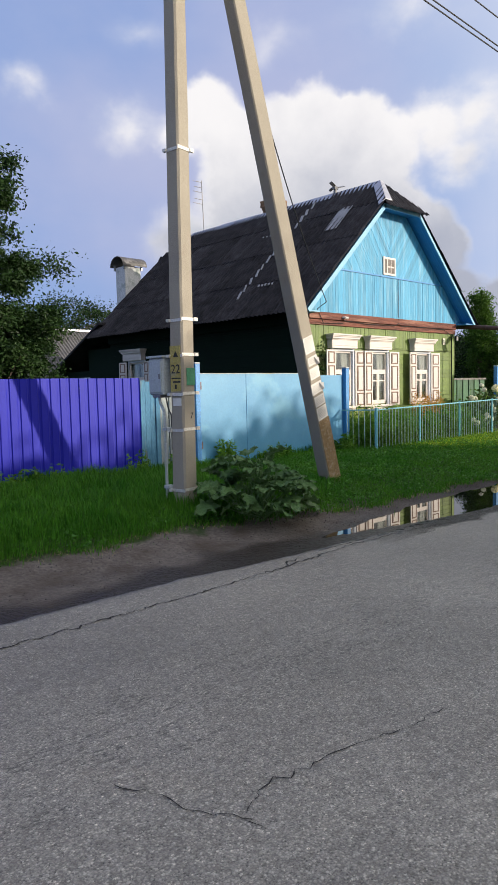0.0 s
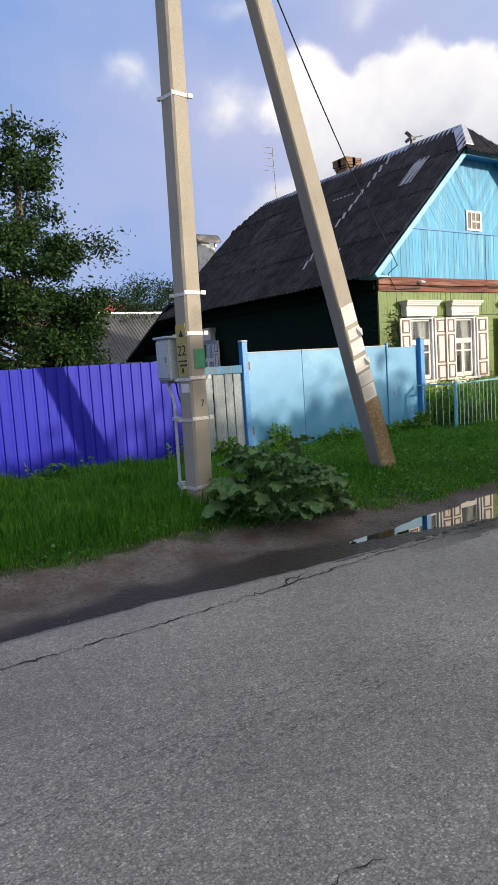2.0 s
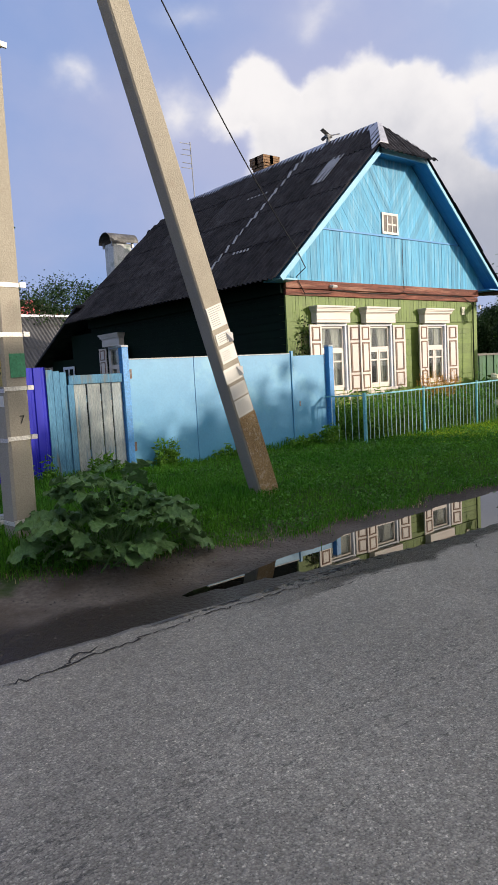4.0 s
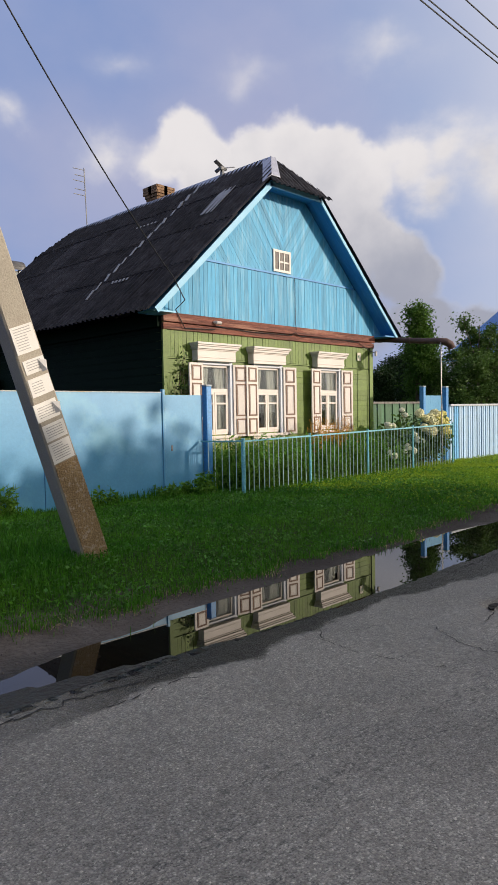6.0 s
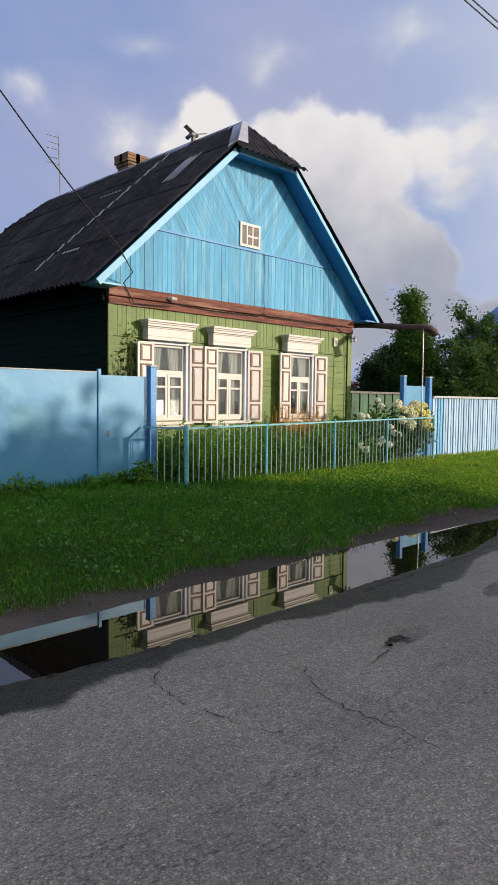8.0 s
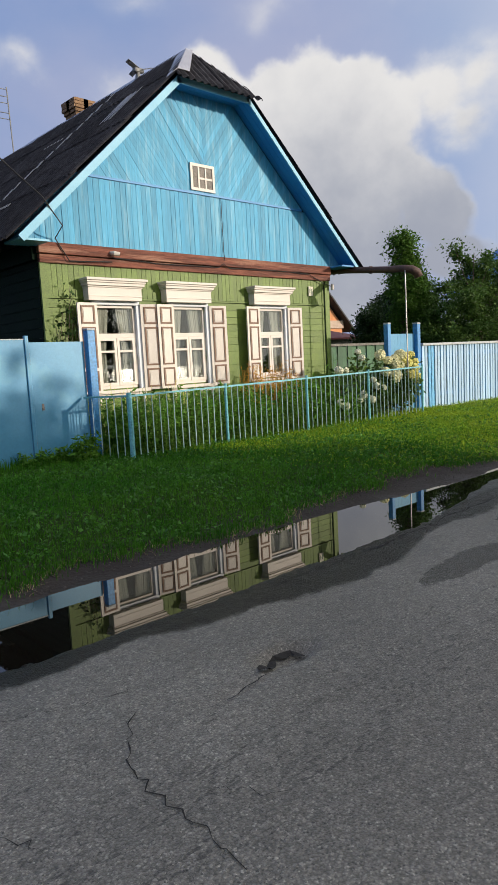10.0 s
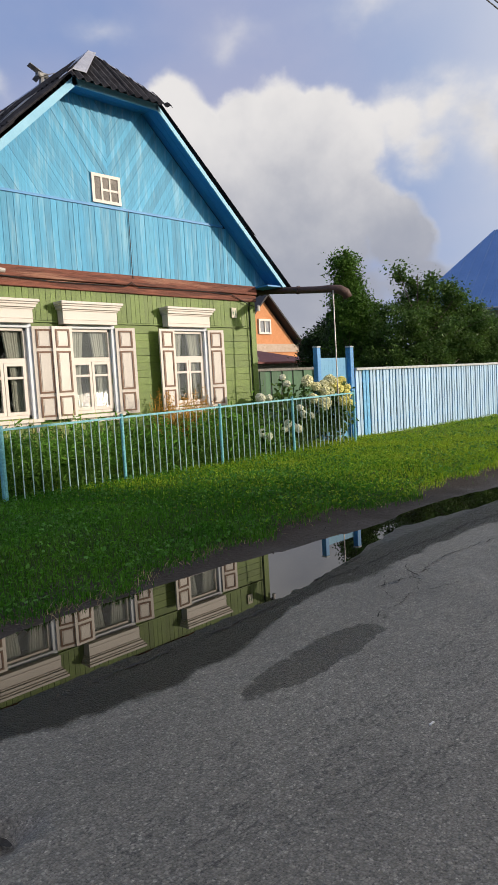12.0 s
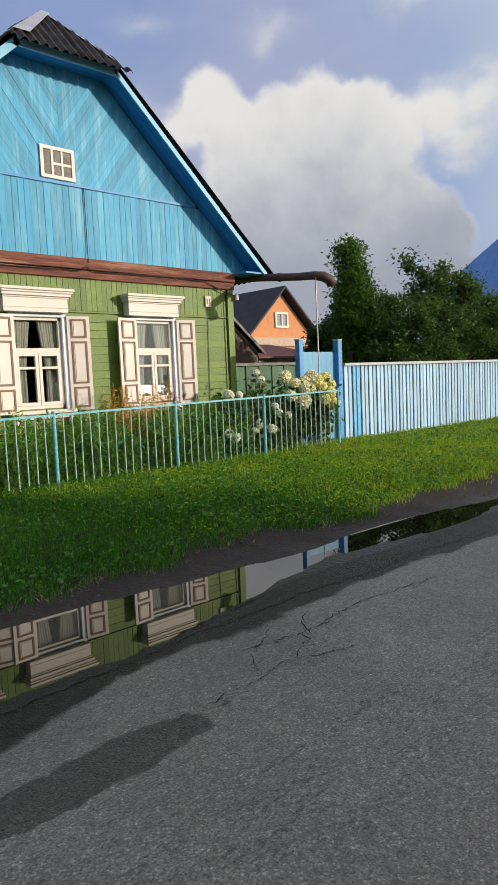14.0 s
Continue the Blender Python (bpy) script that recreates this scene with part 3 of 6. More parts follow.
    hole.inputs["Scale"].default_value, hole.inputs["Detail"].default_value = 1.0, 3
    L(dash.outputs[0], hole.inputs["Vector"])
    pits = value("MULTIPLY", smooth(hole.outputs["Fac"], 0.53, 0.58), smooth(value("MULTIPLY_ADD", value("ABSOLUTE", value("SUBTRACT", value("MULTIPLY_ADD", n1, 0.5, Y), 3.46)), -0.24, st.outputs["Fac"]), 0.43, 0.54))
    # paler at the walk's start; colour dimmed towards the house to imitate lower exposure
    ravel_dim = value("MULTIPLY", value("MULTIPLY_ADD", pits, -0.5, 1.0), smooth(value("MULTIPLY_ADD", n1, 3.0, X), 5.0, 13.0, 1.0, 0.68))
    dk = N("ShaderNodeMix")
    dk.data_type, dk.blend_type = "RGBA", "MULTIPLY"
    dk.inputs["Factor"].default_value = 1
    L(mul.outputs["Result"], dk.inputs["A"])
    L(ravel_dim, dk.inputs["B"])
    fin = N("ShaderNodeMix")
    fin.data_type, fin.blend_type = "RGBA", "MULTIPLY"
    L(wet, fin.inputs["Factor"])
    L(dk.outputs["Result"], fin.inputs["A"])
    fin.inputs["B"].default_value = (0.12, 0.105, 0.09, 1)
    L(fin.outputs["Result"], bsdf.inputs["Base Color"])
    L(smooth(wet, 0.0, 1.0, 0.52, 0.42), bsdf.inputs["Roughness"])
    L(smooth(wet, 0.0, 1.0, 0.5, 0.26), bsdf.inputs["Specular IOR Level"])
    bp = bsdf.inputs["Normal"].links[0].from_node
    L(value("MULTIPLY_ADD", stone.outputs["Distance"], 1.6, vor.outputs["Distance"]), bp.inputs["Height"])
    L(smooth(wet, 0.0, 1.0, 0.003, 0.009), bp.inputs["Distance"])
    bp.inputs["Strength"].default_value = 0.8
    bp.invert = True
    return m


POTHOLES = [(9.90, 3.80, 0.17, 0.075, 0.06), (9.55, 3.72, 0.22, 0.05, 0.012)]


def road_height(x, y):
    z = height(x, y) + 0.004 + 0.004 * wobble(x, y, 0.9, 21)
    near = abs(y - gutter(x)[0] + 0.12)
    if near < 0.4 and 5.6 < x < 20:
        z += (0.4 - near) * (0.018 * wobble(x, y, 13, 5) + 0.008 * wobble(x, y, 4.0, 6))
    for px, py, rx, ry, d in POTHOLES:
        if abs(x - px) < 0.6 and abs(y - py) < 0.4:
            q = ((x - px) / rx) ** 2 + ((y - py) / ry) ** 2 + 0.5 * wobble(x, y, 11, 4)
            z -= d * max(0.0, min(1.0, 1.5 - q))
    return z


rx = steps((-200, -20, 20), (-20, 0, 2), (0, 14, 0.045), (14, 30, 0.35), (30, 60, 3), (60, 400, 40))
ry = [-4.4, -3.0, -1.5, 0, 1.0, 1.5] + steps((1.8, 4.3, 0.045), (4.3, 4.9, 0.03))
n = len(rx)
rv, rf = sheet(rx, ry, road_height)
ragged = [(x, road_edge(x), min(road_height(x, road_edge(x)), 0.02)) for x in rx]
skirt = [(x, y - 0.0, z - 0.06) for x, y, z in ragged]
base = len(rv)
for i, x in enumerate(rx):
    rv[base - n + i] = (x, road_edge(x) - 0.06, road_height(x, road_edge(x) - 0.06))
rv += ragged + skirt
for i in range(n - 1):
    rf.append((base - n + i, base - n + i + 1, base + i + 1, base + i))
    rf.append((base + i, base + i + 1, base + n + i + 1, base + n + i))
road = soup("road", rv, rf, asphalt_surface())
road.data.shade_smooth()
tagged(road, "worn grey asphalt street with cracks and a pothole", "road", kind="structure")

# water: one thin sheet that the gutter's banks cut to shape
water_mat = bpy.data.materials.new("puddle water")
water_mat.use_nodes = True
wb = water_mat.node_tree.nodes["Principled BSDF"]
wb.inputs["Base Color"].default_value = (0.008, 0.007, 0.005, 1)
wb.inputs["Roughness"].default_value, wb.inputs["IOR"].default_value = 0.012, 1.46
wb.inputs["Specular IOR Level"].default_value = 0.7
wx = steps((5.3, 19.6, 0.08))
wv = []
for x in wx:
    lo, hi = gutter(x)
    wv += [(x, lo - 0.4, WATER_Z), (x, hi + 0.06, WATER_Z)]
wf = [(2 * i, 2 * i + 2, 2 * i + 3, 2 * i + 1) for i in range(len(wx) - 1)]
tagged(soup("water", wv, wf, water_mat), "still rain puddle in the gutter mirroring the house", "puddle", kind="structure")


# cracks: narrow dark ribbons laid just above the asphalt
CRACK = surface("dark crack line", (0.018, 0.017, 0.016), (0.03, 0.028, 0.026), 20, 0.95, 0.2)


def crack(points, width, seed, jitter=0.014, lift=0.004):
    rnd = random.Random(seed)
    fine = []
    for (x0, y0), (x1, y1) in zip(points, points[1:]):
        k = max(2, int(math.hypot(x1 - x0, y1 - y0) / 0.035))
        for i in range(k):
            t = i / k
            fine.append((x0 + (x1 - x0) * t + rnd.gauss(0, jitter), y0 + (y1 - y0) * t + rnd.gauss(0, jitter)))
    fine.append(points[-1])
    verts, faces = [], []
    for i, (x, y) in enumerate(fine):
        ax, ay = fine[max(i - 1, 0)]
        bx, by = fine[min(i + 1, len(fine) - 1)]
        d = math.hypot(bx - ax, by - ay) or 1
        w = width * rnd.uniform(0.1, 1.3) * (0.4 if i in (0, len(fine) - 1) else 1)
        nx, ny = -(by - ay) / d * w, (bx - ax) / d * w
        for s in (1, -1):
            px, py = x + nx * s, y + ny * s
            verts.append((px, py, road_height(px, py) + lift))
    faces = [(2 * i, 2 * i + 1, 2 * i + 3, 2 * i + 2) for i in range(len(fine) - 1)]
    ob = soup("road_crack", verts, faces, CRACK)
    return tagged(ob, "dark crack in the grey asphalt", "crack", kind="structure")


crack([(-6, 4.72), (0, 4.70), (2.1, 4.69), (3.6, 4.67), (4.7, 4.68), (5.8, 4.78), (6.8, 4.72), (7.6, 4.58)], 0.009, 1)
crack([(4.75, 4.68), (4.9, 4.80), (5.1, 4.82)], 0.012, 2)
crack([(1.80, 2.84), (1.84, 2.75), (1.90, 2.58), (1.94, 2.42), (2.03, 2.31), (2.02, 2.22)], 0.003, 3)
crack([(2.03, 2.31), (2.15, 2.40), (2.30, 2.38), (2.50, 2.37), (2.74, 2.33), (2.95, 2.24), (3.3, 2.22)], 0.003, 4)
crack([(8.55, 4.56), (8.36, 4.33), (8.29, 4.16), (8.31, 3.89), (8.33, 3.62), (8.42, 3.4)], 0.003, 5)
crack([(9.08, 3.98), (9.04, 3.85), (8.83, 3.61), (8.80, 3.31), (8.80, 3.13), (8.77, 2.89)], 0.003, 6)
crack([(8.80, 3.31), (8.98, 3.22), (9.12, 3.02)], 0.0016, 7)
crack([(9.30, 3.66), (9.5, 3.70), (9.68, 3.73)], 0.005, 8, 0.006, 0.008)
crack([(6.7, 4.5), (7.2, 4.52), (7.4, 4.44)], 0.005, 9)
crack([(8.62, 4.3), (8.9, 4.16), (9.4, 4.02)], 0.002, 10)
crack([(12.27, 3.93), (12.50, 3.99), (12.71, 3.97), (12.91, 4.03), (13.30, 3.87)], 0.0032, 11)
crack([(12.71, 3.97), (12.86, 4.2), (13.2, 4.42)], 0.0028, 12)
# dark ribbon laid along the broken rim of the pothole
crack([(9.66, 3.76), (9.76, 3.80), (9.86, 3.86), (9.96, 3.85), (9.99, 3.78)], 0.018, 13, 0.004, 0.022)
crack([(10.6, 4.60), (11.65, 4.62), (12.5, 4.64), (12.9, 4.70), (13.9, 4.70), (14.4, 4.64), (15.0, 4.68), (16.1, 4.58)], 0.011, 14)
crack([(12.9, 4.3), (13.3, 4.22), (13.9, 4.3), (14.6, 4.2)], 0.004, 15)
crack([(13.0, 4.0), (13.3, 4.22), (13.5, 4.45)], 0.004, 16)


# ---- the house ----
FX0, FX1, FY = 12.5, 19.08, 11.15          # street front
REAR = 19.6
EAVE_L, EAVE_R, RIDGE_X = 12.0, 19.62, 15.78
EAVE_Z, RIDGE_Z = 3.40, 6.93
VERGE, VERGE_B = 10.72, 19.95
RIDGE_A, RIDGE_B = 11.42, 19.27
BASE = 0.16
house = thing("house", 15.8, 15.4, BASE, "wooden village house, green walls, blue gable, grey slate roof", "house")

WIN = [(13.32, 14.13), (14.83, 15.60), (16.88, 17.66)]     # window openings
WZ0, WZ1 = 1.12, 2.46

# front wall: piers and bands round the openings
rows = [(FX0, FX1, FY + 0.02, FY + 0.2, BASE - 0.1, WZ0), (FX0, FX1, FY + 0.02, FY + 0.2, WZ1, 3.4)]
edges = [FX0] + [v for w in WIN for v in w] + [FX1]
rows += [(edges[i], edges[i + 1], FY + 0.02, FY + 0.2, WZ0, WZ1) for i in range(0, len(edges), 2)]
front = part("front_wall", boxes(*rows), GREEN, house)
SW = (17.72, 18.52)                                        # side window along y
# side wall in the green that carries its shade as colour
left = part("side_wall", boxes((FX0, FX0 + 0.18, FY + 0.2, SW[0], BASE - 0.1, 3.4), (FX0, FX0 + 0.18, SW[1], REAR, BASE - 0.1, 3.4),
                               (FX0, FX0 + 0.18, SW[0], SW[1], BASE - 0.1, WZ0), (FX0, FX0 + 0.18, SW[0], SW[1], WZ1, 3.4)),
            SHADE_DARK_GREEN, house, "dark green boarded side wall, shade painted into its colour")
part("side_wall", boxes((FX1 - 0.18, FX1, FY + 0.2, REAR, BASE - 0.1, 3.4)), GREEN, house)
part("rear_wall", boxes((FX0 + 0.18, FX1 - 0.18, REAR - 0.18, REAR, BASE - 0.1, 3.4)), SHADE_DARK_GREEN, house)
part("interior", boxes((FX0 + 0.19, FX1 - 0.19, 13.6, 13.7, 0.5, 3.3), (FX0 + 0.19, FX1 - 0.19, FY + 0.21, 13.6, 0.42, 0.5),
                       (FX0 + 0.19, FX1 - 0.19, FY + 0.21, 19.4, 3.3, 3.38), (16.4, 16.48, FY + 0.21, 13.6, 0.5, 3.3)), ROOM, house, "dim papered room behind the windows")


def board(parent, x0, x1, y0, y1, z0, z1, mat, name="board"):
    return part(name, boxes((x0, x1, y0, y1, z0, z1)), mat, parent)


# horizontal boards of the lower front wall
rnd = random.Random(4)
z = BASE
while z < 2.52:
    h = min(0.125, 2.55 - z)
    spans = [(FX0, FX1)]
    if WZ0 - 0.02 < z + h and z < WZ1 + 0.1:
        spans = [(edges[i], edges[i + 1]) for i in range(0, len(edges), 2)]
    for a, b in spans:
        board(front, a + (0.0 if a > FX0 else 0.09), b - (0.0 if b < FX1 else 0.13), FY - 0.002 + rnd.uniform(-0.003, 0.003), FY + 0.02, z, z + h - 0.006, GREEN)
    z += h
# drip strip, then narrow upright boards up to the beam
board(front, FX0 + 0.05, FX1 - 0.13, FY - 0.014, FY + 0.02, 2.55, 2.575, GREEN, "batten")
x = FX0 + 0.09
while x < FX1 - 0.14:
    w = min(rnd.uniform(0.085, 0.105), FX1 - 0.13 - x)
    board(front, x, x + w - 0.006, FY - 0.004 + rnd.uniform(-0.004, 0.004), FY + 0.02, 2.58, 3.07, GREEN)
    x += w
# corner boards
board(front, FX0 - 0.012, FX0 + 0.085, FY - 0.022, FY + 0.02, BASE, 3.07, GREEN, "corner_board")
board(front, FX1 - 0.125, FX1 + 0.012, FY - 0.028, FY + 0.02, BASE, 3.07, GREEN, "corner_board")
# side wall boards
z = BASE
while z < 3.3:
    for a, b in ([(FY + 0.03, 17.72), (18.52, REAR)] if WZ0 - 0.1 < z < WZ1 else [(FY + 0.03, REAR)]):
        board(left, FX0 - 0.02 + rnd.uniform(-0.003, 0.003), FX0, a, b, z, z + 0.143, SHADE_DARK_GREEN)
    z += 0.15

# brown beam of two timbers under the gable
bm = boxes((FX0 - 0.03, FX1 + 0.05, FY - 0.07, FY + 0.02, 3.20, 3.365), bevel=0.008)
beam = part("beam", bm, BROWN, house, "flaking red-brown timber beam")
part("beam", boxes((FX0 - 0.02, FX1 + 0.04, FY - 0.05, FY + 0.02, 3.065, 3.185), bevel=0.008), BROWN, house, "flaking red-brown timber beam")
# this plate takes the same near-black, painted as the eave's shade
part("beam", boxes((FX0 - 0.10, FX0 + 0.0, FY + 0.02, REAR, 3.10, 3.34), bevel=0.008), SHADE_DARK_GREEN, house, "wall plate under the eave, coloured dark as shade")

# gable
GY = FY - 0.03
SL = (RIDGE_Z - EAVE_Z) / (RIDGE_X - EAVE_L)
SR = (RIDGE_Z - EAVE_Z) / (EAVE_R - RIDGE_X)


def gable_top(x, drop=0.14):
    return min(EAVE_Z + SL * (x - EAVE_L), EAVE_Z + SR * (EAVE_R - x), 6.18) - drop


kl, kr = RIDGE_X - (RIDGE_Z - 6.18) / SL, RIDGE_X + (RIDGE_Z - 6.18) / SR
pts = [(FX0 - 0.25, GY + 0.03, 3.36), (FX1 + 0.3, GY + 0.03, 3.36), (kr, GY + 0.03, 6.10), (kl, GY + 0.03, 6.10)]
bm = bmesh.new()
prism(bm, pts, (0, 0.12, 0))
gable = part("gable", bm, BLUE, house, "sky blue boarded gable")
LEDGE = 4.43
x = 12.14
while x < 19.45:
    w = rnd.uniform(0.085, 0.11)
    ta, tb = min(LEDGE - 0.02, gable_top(x, 0.05)), min(LEDGE - 0.02, gable_top(x + w, 0.05))
    if min(ta, tb) > 3.38:
        bm = bmesh.new()
        y0 = GY - 0.004 + rnd.uniform(-0.004, 0.004)
        prism(bm, [(x, y0, 3.365), (x + w - 0.005, y0, 3.365), (x + w - 0.005, y0, tb), (x, y0, ta)], (0, 0.03, 0))
        part("board", bm, BLUE, gable)
    x += w
board(gable, 13.1, 18.3, GY - 0.024, GY + 0.03, LEDGE - 0.015, LEDGE + 0.022, BLUE_TRIM, "ledge")
# boards of the upper gable slant up and outwards from the middle on both sides
AW = (15.44, 15.99, 4.48, 4.94)


def slanted(side):
    u = -3.2
    while u < 1.9:
        w = rnd.uniform(0.075, 0.095)
        bm = bmesh.new()
        y0 = GY - 0.002 + rnd.uniform(-0.0025, 0.0025)
        a, s = radians(54), side
        d = Vector((s * math.cos(a), 0, math.sin(a)))
        q = Vector((-s * math.sin(a), 0, math.cos(a)))
        o = Vector((RIDGE_X, y0, LEDGE + 0.2)) + q * u
        prism(bm, [o - d * 3.6, o + d * 3.6, o + d * 3.6 + q * (w - 0.0025), o - d * 3.6 + q * (w - 0.0025)], (0, 0.03, 0))

        def cut(co, no):
            g = bm.verts[:] + bm.edges[:] + bm.faces[:]
            res = bmesh.ops.bisect_plane(bm, geom=g, plane_co=co, plane_no=no, clear_outer=True)
            e = [c for c in res["geom_cut"] if isinstance(c, bmesh.types.BMEdge)]
            if e:
                bmesh.ops.holes_fill(bm, edges=e, sides=8)
        cut((RIDGE_X, 0, 0), (-s, 0, 0))
        cut((0, 0, LEDGE + 0.026), (0, 0, -1))
        cut((0, 0, 6.11), (0, 0, 1))
        if s > 0:
            cut((EAVE_R, 0, EAVE_Z - 0.14), (SR, 0, 1))
        else:
            cut((EAVE_L, 0, EAVE_Z - 0.14), (-SL, 0, 1))
        if len(bm.faces) > 3:
            part("board", bm, BLUE, gable)
        else:
            bm.free()
        u += w


slanted(1)
slanted(-1)
# attic window
def barred(bars, mat, parent, label=""):
    """A window frame: the first bar carries the others."""
    w = part("window", boxes(bars[0]), mat, parent, label)
    for b in bars[1:]:
        part("frame_bar", boxes(b), mat, w)
    return w


aw = barred(((AW[0], AW[1], GY - 0.03, GY - 0.006, AW[2], AW[2] + 0.05), (AW[0], AW[1], GY - 0.03, GY - 0.006, AW[3] - 0.05, AW[3]),
                          (AW[0], AW[0] + 0.05, GY - 0.03, GY - 0.006, AW[2] + 0.05, AW[3] - 0.05), (AW[1] - 0.05, AW[1], GY - 0.03, GY - 0.006, AW[2] + 0.05, AW[3] - 0.05),
                          (AW[0] + 0.17, AW[0] + 0.205, GY - 0.026, GY - 0.006, AW[2] + 0.05, AW[3] - 0.05), (AW[0] + 0.33, AW[0] + 0.36, GY - 0.026, GY - 0.006, AW[2] + 0.05, AW[3] - 0.05),
                          (AW[0] + 0.205, AW[1] - 0.05, GY - 0.024, GY - 0.006, AW[2] + 0.20, AW[2] + 0.235)), WHITE, house, "small white attic window")
part("pane", boxes((AW[0] + 0.03, AW[1] - 0.03, GY - 0.015, GY - 0.011, AW[2] + 0.03, AW[3] - 0.03)),
     surface("dim attic pane", (0.10, 0.09, 0.08), (0.22, 0.19, 0.17), 9, 0.5, 0, spec=0.2), aw)

# verge boards, soffits
def along(bm, a, b, w, t, drop, mat=0):
    """A board from a to b in the verge plane, w deep below the line, t thick."""
    a, b = Vector(a), Vector(b)
    d = (b - a).normalized()
    q = Vector((d.z, 0, -d.x))
    if q.z > 0:
        q = -q
    prism(bm, [a + q * drop, b + q * drop, b + q * (drop + w), a + q * (drop + w)], (0, t, 0), mat)


KL, KR = (kl, VERGE, 6.18), (kr, VERGE, 6.18)
for a, b in (((EAVE_L - 0.02, VERGE, EAVE_Z - 0.02), KL), (KL, KR), (KR, (EAVE_R + 0.02, VERGE, EAVE_Z - 0.02))):
    bm = bmesh.new()
    along(bm, a, b, 0.075 if b[2] < a[2] - 1 else 0.11, 0.025, 0.04)
    part("verge_board", bm, PALE_BLUE, house, "pale blue verge board")
for a, b in (((EAVE_L, EAVE_Z), (kl, 6.18)), ((kl, 6.18), (kr, 6.18)), ((kr, 6.18), (EAVE_R, EAVE_Z))):
    d = Vector((b[0] - a[0], 0, b[1] - a[1])).normalized()
    q = Vector((d.z, 0, -d.x))
    q = -q if q.z > 0 else q
    for k in range(3):
        y0 = VERGE + 0.03 + k * 0.125
        bm = bmesh.new()
        A, B = Vector((a[0], y0, a[1])) + q * 0.07, Vector((b[0], y0, b[1])) + q * 0.07
        prism(bm, [A, B, B + q * 0.02, A + q * 0.02], (0, 0.12, 0))
        part("soffit_board", bm, BLUE_TRIM, house)
# boxed return at the eave's foot
part("eave_return", boxes((FX1 + 0.02, EAVE_R - 0.02, VERGE + 0.03, GY + 0.1, 3.33, 3.36)), BLUE_TRIM, house)
part("eave_return", boxes((EAVE_L + 0.02, FX0 - 0.02, VERGE + 0.03, GY + 0.1, 3.30, 3.33)), PALE_BLUE, house)

# roof: wavy slate sheets, each a piece of its own
rafters = bmesh.new()
prism(rafters, [(EAVE_L + 0.06, VERGE_B - 0.06, EAVE_Z), (EAVE_R - 0.06, VERGE_B - 0.06, EAVE_Z), (kr, VERGE_B - 0.06, 6.1), (kl, VERGE_B - 0.06, 6.1)], (0, -0.1, 0))
roof = part("roof", rafters, OLD_WOOD, house, "steep half-hipped roof of weathered grey slate sheets")
PITCH, WAVES = 0.15, 7


def wavy(origin, run, up, rows, cols, planes, seed, mat=SLATE):
    """Lay overlapping wavy sheets on a slope: run is the level direction, up goes up the slope."""
    r = random.Random(seed)
    run, up, o = Vector(run).normalized(), Vector(up).normalized(), Vector(origin)
    nrm = run.cross(up)
    if nrm.z < 0:
        nrm = -nrm
    width, length = PITCH * WAVES, 1.42
    for j in range(rows):
        for i in range(cols):
            bm = bmesh.new()
            lift, skew, drop = 0.012 + 0.006 * (i % 2) + r.uniform(0, 0.005), r.uniform(-0.006, 0.006), r.uniform(-0.02, 0.02)
            grid = []
            for k in range(WAVES * 6 + 7):
                u = i * width + k * PITCH / 6
                h = 0.024 * math.sin(k * math.tau / 6)
                col = []
                for v, e in ((j * length - 0.12 + drop, 0.020), (j * length + length + drop, 0.0)):
                    col.append(bm.verts.new(o + run * (u + skew * v) + up * v + nrm * (h + lift + e)))
                grid.append(col)
            for a, b in zip(grid, grid[1:]):
                bm.faces.new((a[0], b[0], b[1], a[1]))
            for co, no in planes:
                bmesh.ops.bisect_plane(bm, geom=bm.verts[:] + bm.edges[:] + bm.faces[:], plane_co=co, plane_no=no, clear_outer=True)
            if len(bm.faces) < 4:
                bm.free()
                continue
            res = bmesh.ops.extrude_face_region(bm, geom=bm.faces[:])
            bmesh.ops.translate(bm, verts=[g for g in res["geom"] if isinstance(g, bmesh.types.BMVert)], vec=-nrm * 0.008)
            part("roof_sheet", bm, mat, roof, smooth=False)


apex = Vector((RIDGE_X, RIDGE_A, RIDGE_Z))
apex_b = Vector((RIDGE_X, RIDGE_B, RIDGE_Z))
kl3, kr3 = Vector((kl, VERGE - 0.03, 6.18)), Vector((kr, VERGE - 0.03, 6.18))
klb, krb = Vector((kl, VERGE_B, 6.18)), Vector((kr, VERGE_B, 6.18))


def plane_through(a, b, c, away):
    no = (b - a).cross(c - a).normalized()
    return (a, no if no.dot(Vector(away) - a) > 0 else -no)


down = Vector((0, 0, -1))
left_cut = [plane_through(kl3, apex, apex + down, (RIDGE_X, VERGE, 6)), plane_through(klb, apex_b, apex_b + down, (RIDGE_X, VERGE_B + 1, 6)),
            ((RIDGE_X, 0, 0), (1, 0, 0)), ((0, VERGE_B, 0), (0, 1, 0))]
right_cut = [plane_through(kr3, apex, apex + down, (RIDGE_X, VERGE, 6)), plane_through(krb, apex_b, apex_b + down, (RIDGE_X, VERGE_B + 1, 6)),
             ((RIDGE_X, 0, 0), (-1, 0, 0)), ((0, VERGE_B, 0), (0, 1, 0))]
wavy((EAVE_L - 0.06, VERGE - 0.03, EAVE_Z - 0.04), (0, 1, 0), (RIDGE_X - EAVE_L, 0, RIDGE_Z - EAVE_Z), 4, 9, left_cut, 1)
wavy((EAVE_R + 0.06, VERGE - 0.03, EAVE_Z - 0.04), (0, 1, 0), (RIDGE_X - EAVE_R, 0, RIDGE_Z - EAVE_Z), 4, 9, right_cut, 2)
